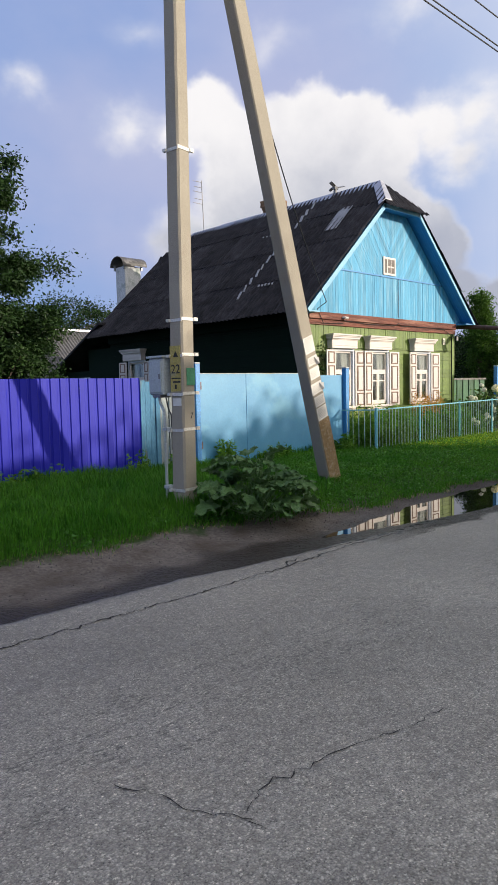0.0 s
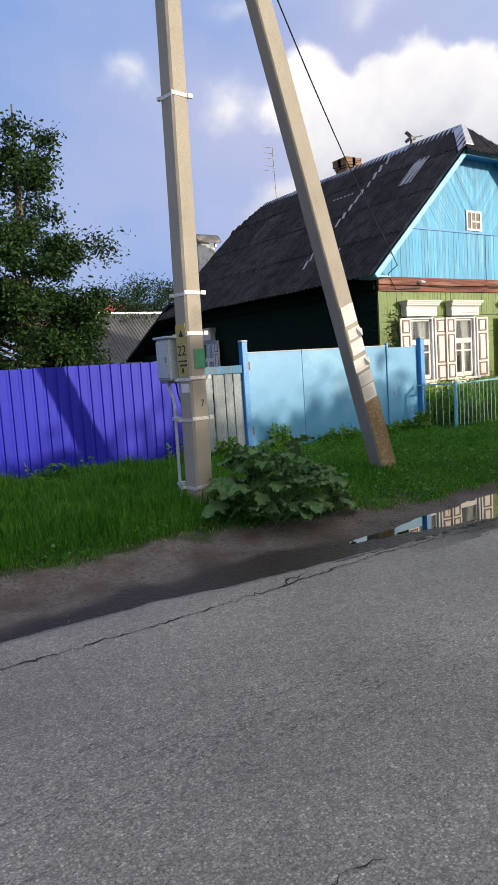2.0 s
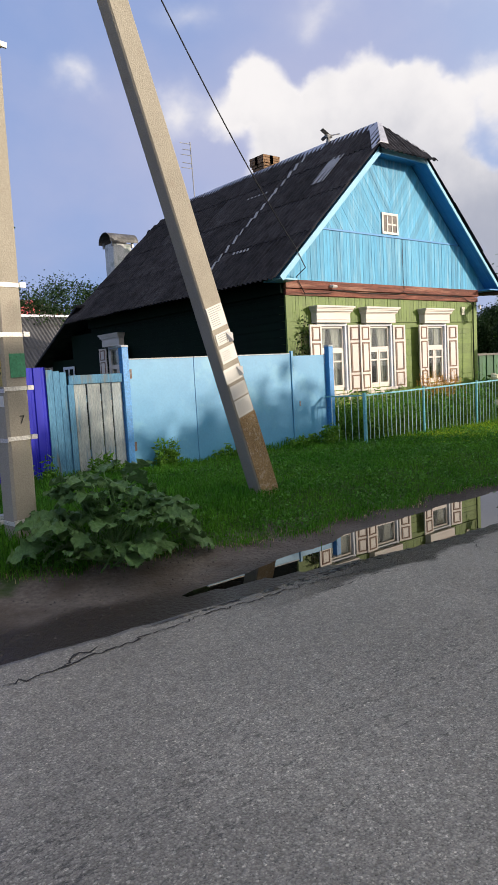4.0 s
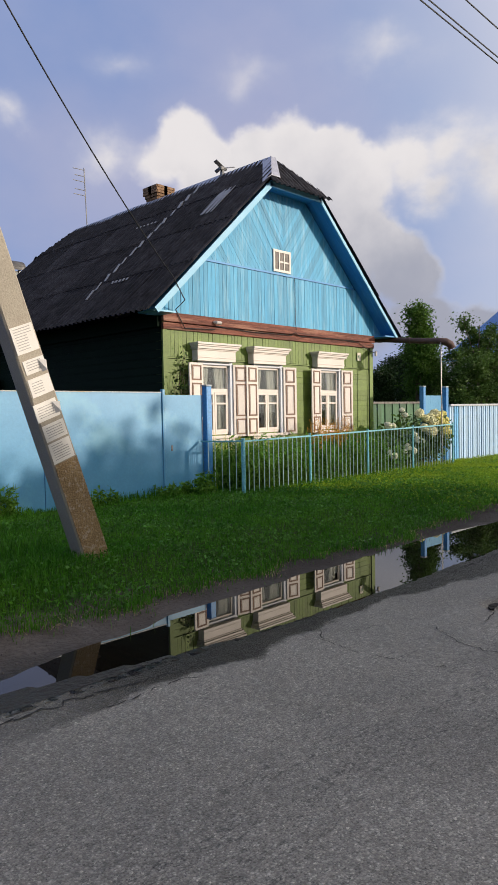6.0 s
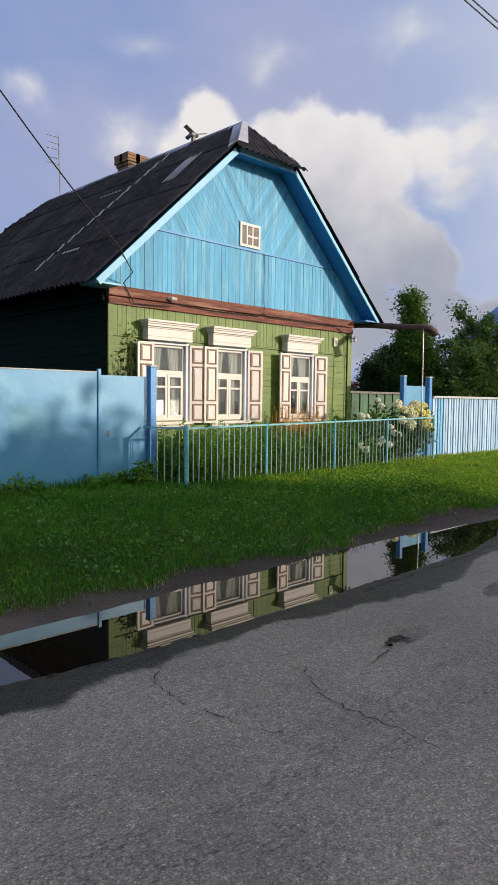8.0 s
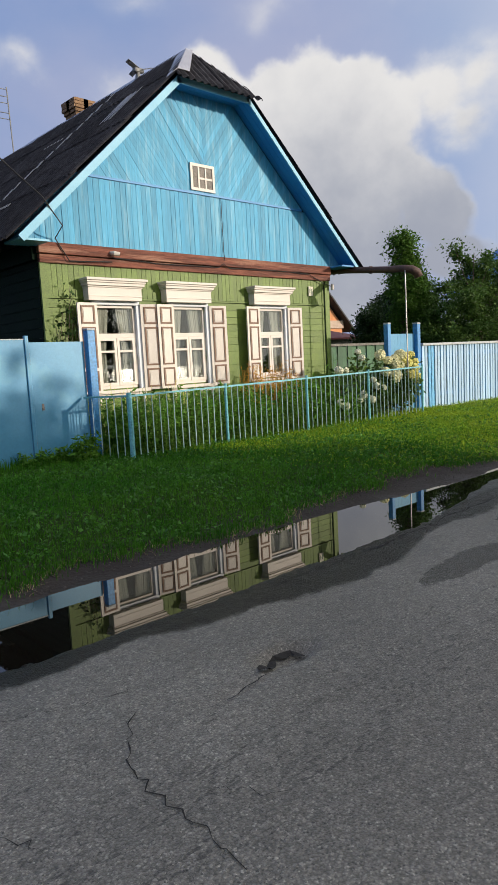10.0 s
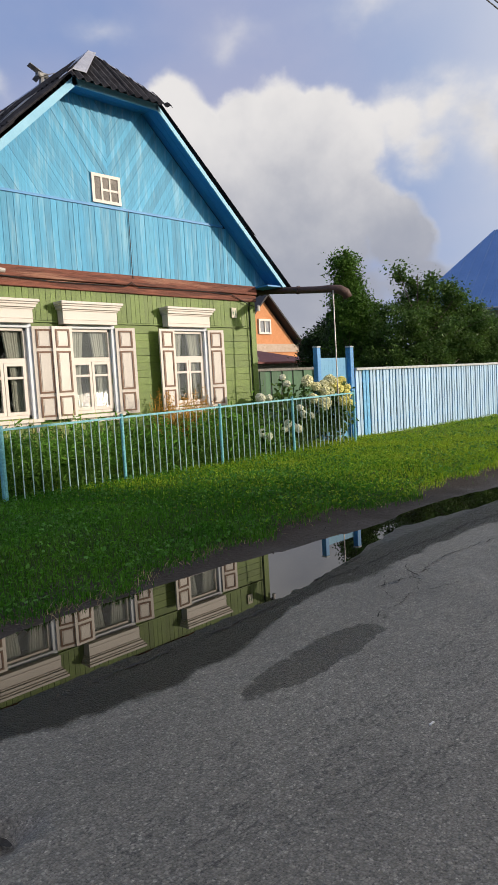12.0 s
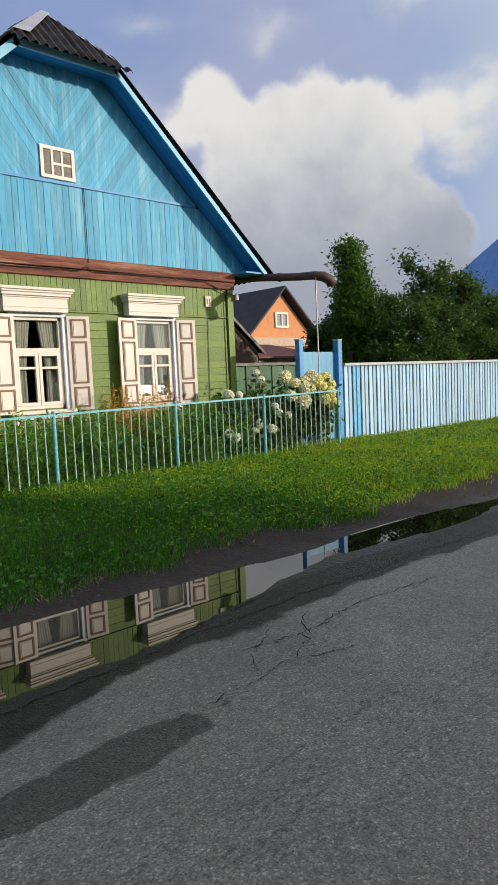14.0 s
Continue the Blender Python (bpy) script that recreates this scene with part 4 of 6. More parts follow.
hip_up = apex - Vector((RIDGE_X, VERGE, 6.18))
wavy((kl - 0.1, VERGE - 0.06, 6.14), (1, 0, 0), hip_up, 1, 2, [plane_through(kl3, apex, apex + down, (kl - 1, RIDGE_A, 6)), plane_through(kr3, apex, apex + down, (kr + 1, RIDGE_A, 6))], 3)
hip_b = apex_b - Vector((RIDGE_X, VERGE_B, 6.18))
wavy((kl - 0.1, VERGE_B + 0.06, 6.14), (1, 0, 0), hip_b, 1, 2, [plane_through(klb, apex_b, apex_b + down, (kl - 1, RIDGE_B, 6)), plane_through(krb, apex_b, apex_b + down, (kr + 1, RIDGE_B, 6))], 4)
# lighter repaired sheet, and pale lap edges along one seam
LAP = surface("bare pale slate", (0.26, 0.26, 0.27), (0.36, 0.36, 0.37), 5, 0.85, 0.4, 40)
up_l = Vector((RIDGE_X - EAVE_L, 0, RIDGE_Z - EAVE_Z)).normalized()
nl = Vector((-up_l.z, 0, up_l.x))


def on_roof(x, y, lift=0.06):
    return Vector((x, y, EAVE_Z + SL * (x - EAVE_L))) + nl * lift


def roof_strip(name, x0, x1, ya, yb, width, mat, lift=0.06):
    bm = bmesh.new()
    a, b = on_roof(x0, ya, lift), on_roof(x1, yb, lift)
    w = Vector((0, width, 0))
    prism(bm, [a, b, b + w, a + w], nl * 0.008)
    part(name, bm, mat, roof)


for k in range(14):
    x0 = 12.45 + k * 0.225
    roof_strip("lap_edge", x0, x0 + rnd.uniform(0.19, 0.25), 13.42 + rnd.uniform(-0.03, 0.03), 13.52 + rnd.uniform(-0.03, 0.03), rnd.uniform(0.045, 0.10), LAP)
for k in range(5):
    roof_strip("lap_edge", 12.76, 12.83, 12.48 + k * 0.12, 12.52 + k * 0.12, 0.06, LAP)
for k in range(6):
    roof_strip("lap_edge", 14.62, 14.67, 13.9 + k * 0.14, 13.93 + k * 0.14, 0.05, LAP)
roof_strip("patch_sheet", 14.32, 15.06, 11.72, 11.74, 0.40, LAP, 0.05)
# flashings
def ridge_cap(a, b, wing, name="ridge_cap"):
    a, b = Vector(a), Vector(b)
    bm = bmesh.new()
    d = (b - a).normalized()
    s = d.cross(Vector((0, 0, 1))).normalized()
    up = Vector((0, 0, 1))
    sec = [s * -wing - up * wing * 0.86, up * 0.05, s * wing - up * wing * 0.86]
    va = [bm.verts.new(a + q + up * 0.02) for q in sec]
    vb = [bm.verts.new(b + q + up * 0.02) for q in sec]
    for i in range(2):
        bm.faces.new((va[i], va[i + 1], vb[i + 1], vb[i]))
    res = bmesh.ops.extrude_face_region(bm, geom=bm.faces[:])
    bmesh.ops.translate(bm, verts=[g for g in res["geom"] if isinstance(g, bmesh.types.BMVert)], vec=(0, 0, 0.006))
    part(name, bm, ZINC, roof, "dull zinc ridge flashing")


for i in range(5):
    t0, t1 = i / 5, (i + 1.02) / 5
    ridge_cap(apex.lerp(apex_b, t0) + Vector((0, 0, 0.01 * (i % 2))), apex.lerp(apex_b, min(t1, 1)) + Vector((0, 0, 0.01 * (i % 2))), 0.14)
bm = bmesh.new()
for e, s in ((kl3, -1), (kr3, 1)):
    a, b = e + Vector((0, 0, 0.06)), apex + Vector((0, 0, 0.07))
    w = 0.30 if s < 0 else 0.06
    side = Vector((s * 0.62, 0.25, -0.55)) * w
    fwd = Vector((-s * 0.9, -0.25, -0.1)) * w * 0.75
    prism(bm, [a, b, b + side, a + side], (0, 0, 0.008))
    prism(bm, [a, b, b + fwd * 0.6, a + fwd], (0, 0, 0.008))
part("hip_flashing", bm, ZINC, roof, "pale zinc flashing on the clipped gable")

# lean-to behind the house
leanto = part("lean_to", boxes((FX0, FX1, REAR, 22.6, BASE - 0.1, 2.3), (FX0, FX0 + 0.15, REAR, 21.0, 2.3, 3.0)), SHADE_DARK_GREEN, house, "dark green lean-to at the rear, shade put into its colour")
bm = bmesh.new()
prism(bm, [(EAVE_L + 0.05, VERGE_B - 0.4, 3.72), (EAVE_R, VERGE_B - 0.4, 3.72), (EAVE_R, 23.0, 2.12), (EAVE_L + 0.05, 23.0, 2.12)], (0, 0, 0.07))
part("lean_to_roof", bm, SLATE, house)
barred(((FX0 - 0.04, FX0 - 0.02, 20.9, 21.7, 2.0, 2.08), (FX0 - 0.04, FX0 - 0.02, 20.9, 20.98, 1.3, 2.0), (FX0 - 0.04, FX0 - 0.02, 21.62, 21.7, 1.3, 2.0), (FX0 - 0.04, FX0 - 0.02, 21.27, 21.33, 1.3, 2.0)), CASING, house, "small white lean-to window")


# ---- windows of the front ----
def make_window(name, mat_shutter, label):
    """Casement window with crown, casing, sill and open shutters; origin on the wall's face at mid-width, front towards -y."""
    w = thing(name, 0, 0, 0, "", "")
    hw, z0, z1 = 0.39, WZ0, WZ1
    tagged(w, label)
    # casing
    part("casing", boxes((-hw - 0.04, -hw, -0.05, 0.06, z0 - 0.02, z1 + 0.0), (hw, hw + 0.075, -0.05, 0.06, z0 - 0.02, z1 + 0.0), (-hw - 0.04, hw + 0.075, -0.05, 0.06, z1, z1 + 0.06), bevel=0.006), CASING, w, "bluish white window casing")
    # outer frame, transom, casements
    f = [(-hw, -hw + 0.045, 0.0, 0.06, z0, z1), (hw - 0.045, hw, 0.0, 0.06, z0, z1), (-hw, hw, 0.0, 0.06, z1 - 0.045, z1), (-hw, hw, 0.0, 0.06, z0, z0 + 0.05),
         (-hw + 0.045, hw - 0.045, -0.005, 0.06, z1 - 0.52, z1 - 0.45)]
    part("frame", boxes(*f, bevel=0.004), WHITE, w)
    zt = z1 - 0.52
    for a, b in ((-hw + 0.045, -0.005), (0.005, hw - 0.045)):
        part("casement", boxes((a, a + 0.045, -0.012, 0.04, z0 + 0.05, zt), (b - 0.045, b, -0.012, 0.04, z0 + 0.05, zt), (a + 0.045, b - 0.045, -0.012, 0.04, z0 + 0.05, z0 + 0.10),
                               (a + 0.045, b - 0.045, -0.012, 0.04, zt - 0.045, zt), (a + 0.045, b - 0.045, -0.01, 0.04, zt - 0.235, zt - 0.20)), WHITE, w)
    part("pane", boxes((-hw + 0.04, hw - 0.04, 0.022, 0.026, z1 - 0.46, z1 - 0.04)), GLASS, w).visible_shadow = False
    for a, b in ((-hw + 0.08, -0.04), (0.04, hw - 0.08)):
        part("pane", boxes((a, b, 0.012, 0.016, z0 + 0.09, zt - 0.03)), GLASS, w).visible_shadow = False
    # curtains
    for s in (-1, 1):
        bm = bmesh.new()
        prev = None
        for k in range(25):
            t = k / 24
            xx = s * (hw - 0.03 - t * 0.31)
            yy = 0.085 + 0.016 * math.sin(k * 1.9)
            cur = [bm.verts.new((xx + s * 0.1 * (q < 1.9) * t, yy, q)) for q in (z0 + 0.02, 1.7, z1 - 0.02)]
            if prev:
                for q in range(2):
                    bm.faces.new((prev[q], cur[q], cur[q + 1], prev[q + 1]))
            prev = cur
        part("curtain", bm, CURTAIN, w, "white net curtain", smooth=True)
    # crown: stepped cornice
    part("crown", boxes((-hw - 0.15, hw + 0.06, -0.16, 0.0, z1 + 0.06, z1 + 0.26), (-hw - 0.16, hw + 0.075, -0.175, 0.0, z1 + 0.26, z1 + 0.285), (-hw - 0.18, hw + 0.10, -0.205, 0.0, z1 + 0.285, z1 + 0.33),
                        (-hw - 0.195, hw + 0.12, -0.225, 0.0, z1 + 0.33, z1 + 0.36), (-hw - 0.21, hw + 0.14, -0.25, 0.0, z1 + 0.36, z1 + 0.40), (-hw - 0.155, hw + 0.065, -0.168, -0.16, z1 + 0.12, z1 + 0.135), bevel=0.004), WHITE, w, "stepped white cornice")
    # sill with drops
    sill = part("sill", boxes((-hw - 0.12, hw + 0.15, -0.10, 0.02, z0 - 0.075, z0 - 0.02), (-hw - 0.08, hw + 0.11, -0.05, 0.0, z0 - 0.15, z0 - 0.075), bevel=0.006), WHITE, w)
    for xx in (-hw - 0.02, hw + 0.05):
        bm = bmesh.new()
        bmesh.ops.create_uvsphere(bm, u_segments=8, v_segments=6, radius=0.035, matrix=Matrix.Translation((xx, -0.06, z0 - 0.19)) @ Matrix.Diagonal((0.8, 0.6, 1.7, 1)))
        part("sill_drop", bm, WHITE, sill, smooth=True)
    # shutters
    for s, hinge in ((-1, -hw - 0.005), (1, hw + 0.07)):
        sh_w = 0.36 if s < 0 else 0.35
        m = pose(hinge, -0.11 if s < 0 else -0.05, 0, 0, 0, 4 if s < 0 else -11)
        x0, x1 = (-sh_w, 0.0) if s < 0 else (0.0, sh_w)
        bm = bmesh.new()
        zb, zt2 = z0 - 0.05, z1 + 0.02
        box(bm, x0, x1, -0.03, 0.0, zb, zt2, 0, m)
        H = zt2 - zb
        for a, b in ((0.03, 0.25), (0.285, 0.735), (0.77, 0.97)):
            pa, pb = zb + a * H, zb + b * H
            xa, xb = x0 + 0.055, x1 - 0.055
            for r in ((xa, xb, pa, pa + 0.028), (xa, xb, pb - 0.028, pb), (xa, xa + 0.028, pa + 0.028, pb - 0.028), (xb - 0.028, xb, pa + 0.028, pb - 0.028)):
                box(bm, r[0], r[1], -0.041, -0.03, r[2], r[3], 1, m)
            box(bm, xa + 0.045, xb - 0.045, -0.037, -0.03, pa + 0.045, pb - 0.045, 0, m)
        part("shutter", bm, [mat_shutter, MOULD], w, "open white shutter with brown mouldings")
    return w


base_window = make_window("window", WHITE, "white casement window with shutters and cornice")
attach(base_window, house)
for a, b in WIN[1:]:
    copy_thing(base_window, pose((a + b) / 2, FY, 0))
side_w = copy_thing(base_window, pose(FX0 - 0.02, (SW[0] + SW[1]) / 2, 0, 0, 0, -90))
base_window.matrix_basis = pose((WIN[0][0] + WIN[0][1]) / 2, FY, 0)


# ---- chimneys, aerial, vane ----
chimney = thing("chimney", 16.05, 15.6, 6.2, "weathered brick chimney with a stepped cap on the ridge", "chimney")
part("core", boxes((15.83, 16.27, 15.38, 15.82, 6.2, 7.37)), MORTAR, chimney)
for k in range(13):
    zz = 6.48 + k * 0.07
    wide = 0.06 if k >= 10 else (0.03 if k >= 9 else 0.0)
    for side in range(4):
        for j in range(2):
            off = 0.0 if (k + side) % 2 else 0.03
            a, b = j * 0.235 - 0.235 - wide + off * (j == 0), j * 0.235 + 0.225 - 0.235 + wide - off * (j == 1)
            d0 = 0.235 + wide
            bm = bmesh.new()
            box(bm, a, b, -d0, -d0 + 0.05, zz, zz + 0.06, 0, pose(16.05, 15.6, 0, 0, 0, 90 * side))
            part("brick", bm, BRICK, chimney)
flue = thing("chimney", 14.95, 22.0, 2.3, "whitewashed chimney with a curved dark metal hood", "chimney")
part("shaft", boxes((14.55, 15.25, 21.7, 22.3, 2.4, 6.12), bevel=0.02), PLASTER, flue)
bm = bmesh.new()
prev = None
for k in range(13):
    a = math.pi * k / 12
    cur = [bm.verts.new((14.9 + dx, 22.0 - 0.42 * math.cos(a), 6.14 + 0.34 * math.sin(a))) for dx in (-0.5, 0.55)]
    if prev:
        bm.faces.new((prev[0], prev[1], cur[1], cur[0]))
    prev = cur
res = bmesh.ops.extrude_face_region(bm, geom=bm.faces[:])
bmesh.ops.translate(bm, verts=[g for g in res["geom"] if isinstance(g, bmesh.types.BMVert)], vec=(0, 0, -0.012))
part("hood", bm, SOOT, flue, "curved sooty sheet metal hood")
part("hood_support", boxes((14.5, 14.56, 21.66, 21.72, 6.0, 6.2), (15.24, 15.30, 21.66, 21.72, 6.0, 6.2), (14.5, 14.56, 22.28, 22.34, 6.0, 6.2), (15.24, 15.30, 22.28, 22.34, 6.0, 6.2)), STEEL, flue)

aerial = thing("aerial", 16.0, 18.9, 6.7, "thin television aerial mast on the roof", "aerial")
bm = bmesh.new()
tube(bm, [(16.0, 18.9, 6.6), (15.95, 18.92, 8.75)], 0.016, 6)
part("mast", bm, STEEL, aerial)
for k, zz in enumerate((8.68, 8.5, 8.34, 8.1, 7.95)):
    bm = bmesh.new()
    tube(bm, [(15.95, 18.9, zz), (15.62 + 0.05 * (k % 2), 18.98, zz + 0.02)], 0.011, 5)
    part("element", bm, STEEL, aerial)
vane = thing("wind_vane", 15.8, 12.95, 6.95, "small grey metal wind vane on the ridge", "wind vane")
bm = bmesh.new()
tube(bm, [(15.8, 12.95, 6.9), (15.8, 12.95, 7.12)], [0.07, 0.04], 8)
part("stand", bm, STEEL, vane)
bm = bmesh.new()
box(bm, -0.12, 0.16, -0.05, 0.05, -0.04, 0.05, 0, pose(15.8, 12.95, 7.14, 0, -12, 20))
bmesh.ops.bevel(bm, geom=bm.edges[:], offset=0.02, segments=1, affect="EDGES")
part("body", bm, STEEL, vane)
for k, (rz, tilt, ln) in enumerate(((40, 20, 0.34), (-25, 12, 0.30), (190, 16, 0.28), (110, -30, 0.2))):
    bm = bmesh.new()
    box(bm, 0.0, ln, -0.045, 0.045, -0.006, 0.006, 0, pose(15.8, 12.95, 7.13 + 0.02 * k, 25, -tilt, rz))
    part("blade", bm, STEEL, vane)

# small fittings on the front
lamp = thing("wall_lamp", 13.72, FY - 0.09, 3.27, "small white bulb holder on the brown beam", "lamp")
bm = bmesh.new()
tube(bm, [(13.70, FY - 0.07, 3.27), (13.72, FY - 0.14, 3.26), (13.80, FY - 0.17, 3.25)], [0.03, 0.035, 0.03], 8)
part("holder", bm, WHITE, lamp)
plate = thing("house_number_plate", 18.5, FY - 0.03, 2.78, "small pale house number plate on the green boards", "plate")
part("plate", boxes((18.43, 18.56, FY - 0.035, FY - 0.02, 2.74, 2.93)), CREAM, plate)
part("figure", boxes((18.455, 18.475, FY - 0.038, FY - 0.035, 2.79, 2.88), (18.475, 18.49, FY - 0.038, FY - 0.035, 2.83, 2.845), (18.515, 18.535, FY - 0.038, FY - 0.035, 2.79, 2.88)), GREEN_SHEET, plate)
insul = thing("insulator", 19.12, FY - 0.08, 2.95, "white porcelain insulator at the corner", "insulator")
bm = bmesh.new()
tube(bm, [(19.12, FY - 0.1, 2.88), (19.12, FY - 0.1, 2.98), (19.12, FY - 0.1, 3.0)], [0.035, 0.03, 0.02], 8)
part("body", bm, WHITE, insul)
down_pipe = thing("conduit", 19.0, FY - 0.05, 0.3, "thin dark conduit down the green corner", "pipe")
bm = bmesh.new()
tube(bm, [(18.9, FY - 0.04, 0.35), (18.9, FY - 0.04, 2.95), (18.93, FY - 0.06, 3.05)], 0.012, 6)
part("conduit", bm, SHADE_DARK_GREEN, down_pipe)


def cable(points, radius, label, name="cable", mat=RUBBER):
    bm = bmesh.new()
    tube(bm, points, radius, 6)
    return tagged(finish(name, bm, mat), label, "cable")


def sag(a, b, drop, k=14):
    a, b = Vector(a), Vector(b)
    return [a.lerp(b, i / k) - Vector((0, 0, drop * 4 * (i / k) * (1 - i / k))) for i in range(k + 1)]


cable(sag((6.28, 6.98, 6.80), (12.38, VERGE - 0.05, 3.90), 0.22) + [Vector((12.72, VERGE + 0.05, 3.55)), Vector((12.74, FY - 0.09, 3.42)), Vector((12.95, FY - 0.09, 3.1)), Vector((13.7, FY - 0.09, 3.13))], 0.010, "black service cable from the pole to the gable")
cable([(13.72, FY - 0.085, 3.2), (14.6, FY - 0.08, 3.16), (15.95, FY - 0.085, 3.17), (16.05, FY - 0.1, 3.24), (16.2, FY - 0.085, 3.17), (17.6, FY - 0.08, 3.19), (18.4, FY - 0.08, 3.17), (18.9, FY - 0.06, 3.0), (19.1, FY - 0.09, 2.95)], 0.008, "thin dark wire pinned along the brown beam")
cable([(16.12, GY - 0.02, 4.42), (16.12, GY - 0.02, 3.5), (16.1, FY - 0.09, 3.3)], 0.007, "thin wire down the blue boards")

# gas pipe from the house corner to the street, on a thin post
gas = thing("gas_pipe", 19.6, 9.5, 0.18, "rust-brown gas pipe on a thin post beside the house", "pipe")
bm = bmesh.new()
tube(bm, [(19.3, 13.2, 3.42), (19.5, 12.0, 3.38), (19.55, 11.0, 3.30), (19.60, 9.95, 3.18), (19.64, 9.62, 3.16), (19.72, 9.48, 3.13), (19.82, 9.42, 3.07), (19.86, 9.40, 2.98)], [0.068, 0.068, 0.068, 0.068, 0.072, 0.088, 0.092, 0.090], 14)
part("pipe", bm, PIPE_BROWN, gas, smooth=True)
for t in (11.2, 10.4):
    bm = bmesh.new()
    tube(bm, [(19.545 + (11 - t) * 0.05, t, 3.30 - (11.0 - t) * 0.115), (19.549 + (11 - t) * 0.05, t - 0.05, 3.294 - (11.0 - t) * 0.115)], 0.08, 12)
    part("collar", bm, PIPE_BROWN, gas)
bm = bmesh.new()
tube(bm, [(19.56, 9.5, 0.1), (19.6, 9.55, 3.12)], 0.013, 6)
part("post", bm, STEEL, gas)

# ---- blue gate and wicket ----
GP = 10.25


def post(name, x, y, z1, w, mat, label, cat="post", z0=0.05, cap=True, d=None):
    d = d or w
    p = thing(name, x, y, z0, label, cat)
    part("shaft", boxes((x - w / 2, x + w / 2, y - d / 2, y + d / 2, z0, z1 - 0.03), bevel=0.006), mat, p)
    if cap:
        part("cap", boxes((x - w / 2 - 0.006, x + w / 2 + 0.006, y - d / 2 - 0.006, y + d / 2 + 0.006, z1 - 0.03, z1), bevel=0.006), RAIL_GREY, p, "grey post cap")
    return p


gate = thing("gate", 10.0, GP, 0.16, "pale blue sheet steel double gate, closed", "gate")
for a, b in ((8.43, 9.60), (9.612, 11.72)):
    leaf = part("gate_leaf", boxes((a, b, GP - 0.004, GP + 0.004, 0.17, 1.885)), GATE_BLUE, gate)
    part("gate_frame", boxes((a, b, GP + 0.004, GP + 0.05, 1.84, 1.885), (a, b, GP + 0.004, GP + 0.05, 0.17, 0.22), (a, a + 0.05, GP + 0.004, GP + 0.05, 0.22, 1.84), (b - 0.05, b, GP + 0.004, GP + 0.05, 0.22, 1.84)), GATE_POST, leaf)
    part("gate_trim", boxes((a, b, GP - 0.012, GP + 0.012, 1.885, 1.90)), RAIL_GREY, leaf)
for zz in (0.5, 1.6):
    part("hinge", boxes((8.41, 8.46, GP - 0.02, GP + 0.0, zz, zz + 0.14)), RUST, gate)
door = thing("gate", 12.18, GP, 0.16, "pale blue sheet steel pedestrian gate, closed", "gate")
leaf = part("gate_leaf", boxes((11.785, 12.60, GP - 0.004, GP + 0.004, 0.17, 1.85)), GATE_BLUE, door)
part("gate_frame", boxes((11.785, 12.60, GP + 0.004, GP + 0.05, 1.80, 1.85), (11.785, 11.83, GP + 0.004, GP + 0.05, 0.2, 1.8), (12.55, 12.60, GP + 0.004, GP + 0.05, 0.2, 1.8)), GATE_POST, leaf)
part("keyhole_plate", boxes((11.90, 11.93, GP - 0.012, GP - 0.004, 0.93, 1.02)), RUST, door, "rusty keyhole plate")
for zz in (0.42, 1.55):
    part("hinge", boxes((11.74, 11.78, GP - 0.02, GP + 0.0, zz, zz + 0.16)), RUST, door)
post("gate_post", 8.35, GP - 0.0, 2.10, 0.11, GATE_POST, "blue steel gate post between gate and wicket")
post("gate_post", 11.75, GP, 1.97, 0.055, GATE_BLUE, "slim blue gate post", cap=False)
post("gate_post", 12.69, GP - 0.03, 2.03, 0.12, GATE_POST, "blue steel gate post beside the garden fence")

wicket = thing("wicket_gate", 7.9, GP + 0.03, 0.2, "narrow wicket of peeling blue and bare boards", "gate")
for i, (a, b) in enumerate(((7.52, 7.70), (7.725, 7.93), (7.95, 8.10), (8.12, 8.28))):
    part("board", boxes((a, b, GP + 0.0, GP + 0.025, 0.22 + 0.015 * (i % 2), 1.57), bevel=0.004), WASHED, wicket, "bare greyish board")
part("top_rail", boxes((7.44, 8.29, GP - 0.03, GP + 0.0, 1.56, 1.69), bevel=0.006), PEELED, wicket)
part("side_rail", boxes((7.42, 7.505, GP - 0.025, GP + 0.03, 0.2, 1.56)), PEELED, wicket)
part("cross_rail", boxes((7.51, 8.29, GP + 0.026, GP + 0.06, 0.5, 0.6), (7.51, 8.29, GP + 0.026, GP + 0.06, 1.3, 1.4)), PEELED, wicket)
fill = thing("board_fence", 7.25, GP + 0.02, 0.2, "short faded blue board fence beside the wicket", "fence")
for i in range(3):
    a = 7.12 + i * 0.1
    part("board", boxes((a, a + 0.095, GP, GP + 0.025, 0.2, 1.78 - 0.02 * i)), PEELED, fill)

# ---- violet profiled steel fence ----
vf = thing("sheet_fence", 2.0, GP, 0.2, "violet-blue profiled steel sheet fence", "fence")
bm = bmesh.new()
u, prof = 0.0, []
while u < 1.15 - 0.01:
    prof += [(u, 0.0), (u + 0.105, 0.0), (u + 0.12, 0.018), (u + 0.15, 0.018), (u + 0.164, 0.0)]
    u += 0.164
prof = [p for p in prof if p[0] <= 1.15]
va = [[bm.verts.new((p[0], p[1], zz)) for p in prof] for zz in (0.16, 1.82)]
for i in range(len(prof) - 1):
    bm.faces.new((va[0][i], va[0][i + 1], va[1][i + 1], va[1][i]))
res = bmesh.ops.extrude_face_region(bm, geom=bm.faces[:])
bmesh.ops.translate(bm, verts=[g for g in res["geom"] if isinstance(g, bmesh.types.BMVert)], vec=(0, 0.002, 0))
panel = part("steel_sheet", bm, VIOLET, vf)
panel.matrix_basis = pose(7.11 - 1.148, GP, 0)
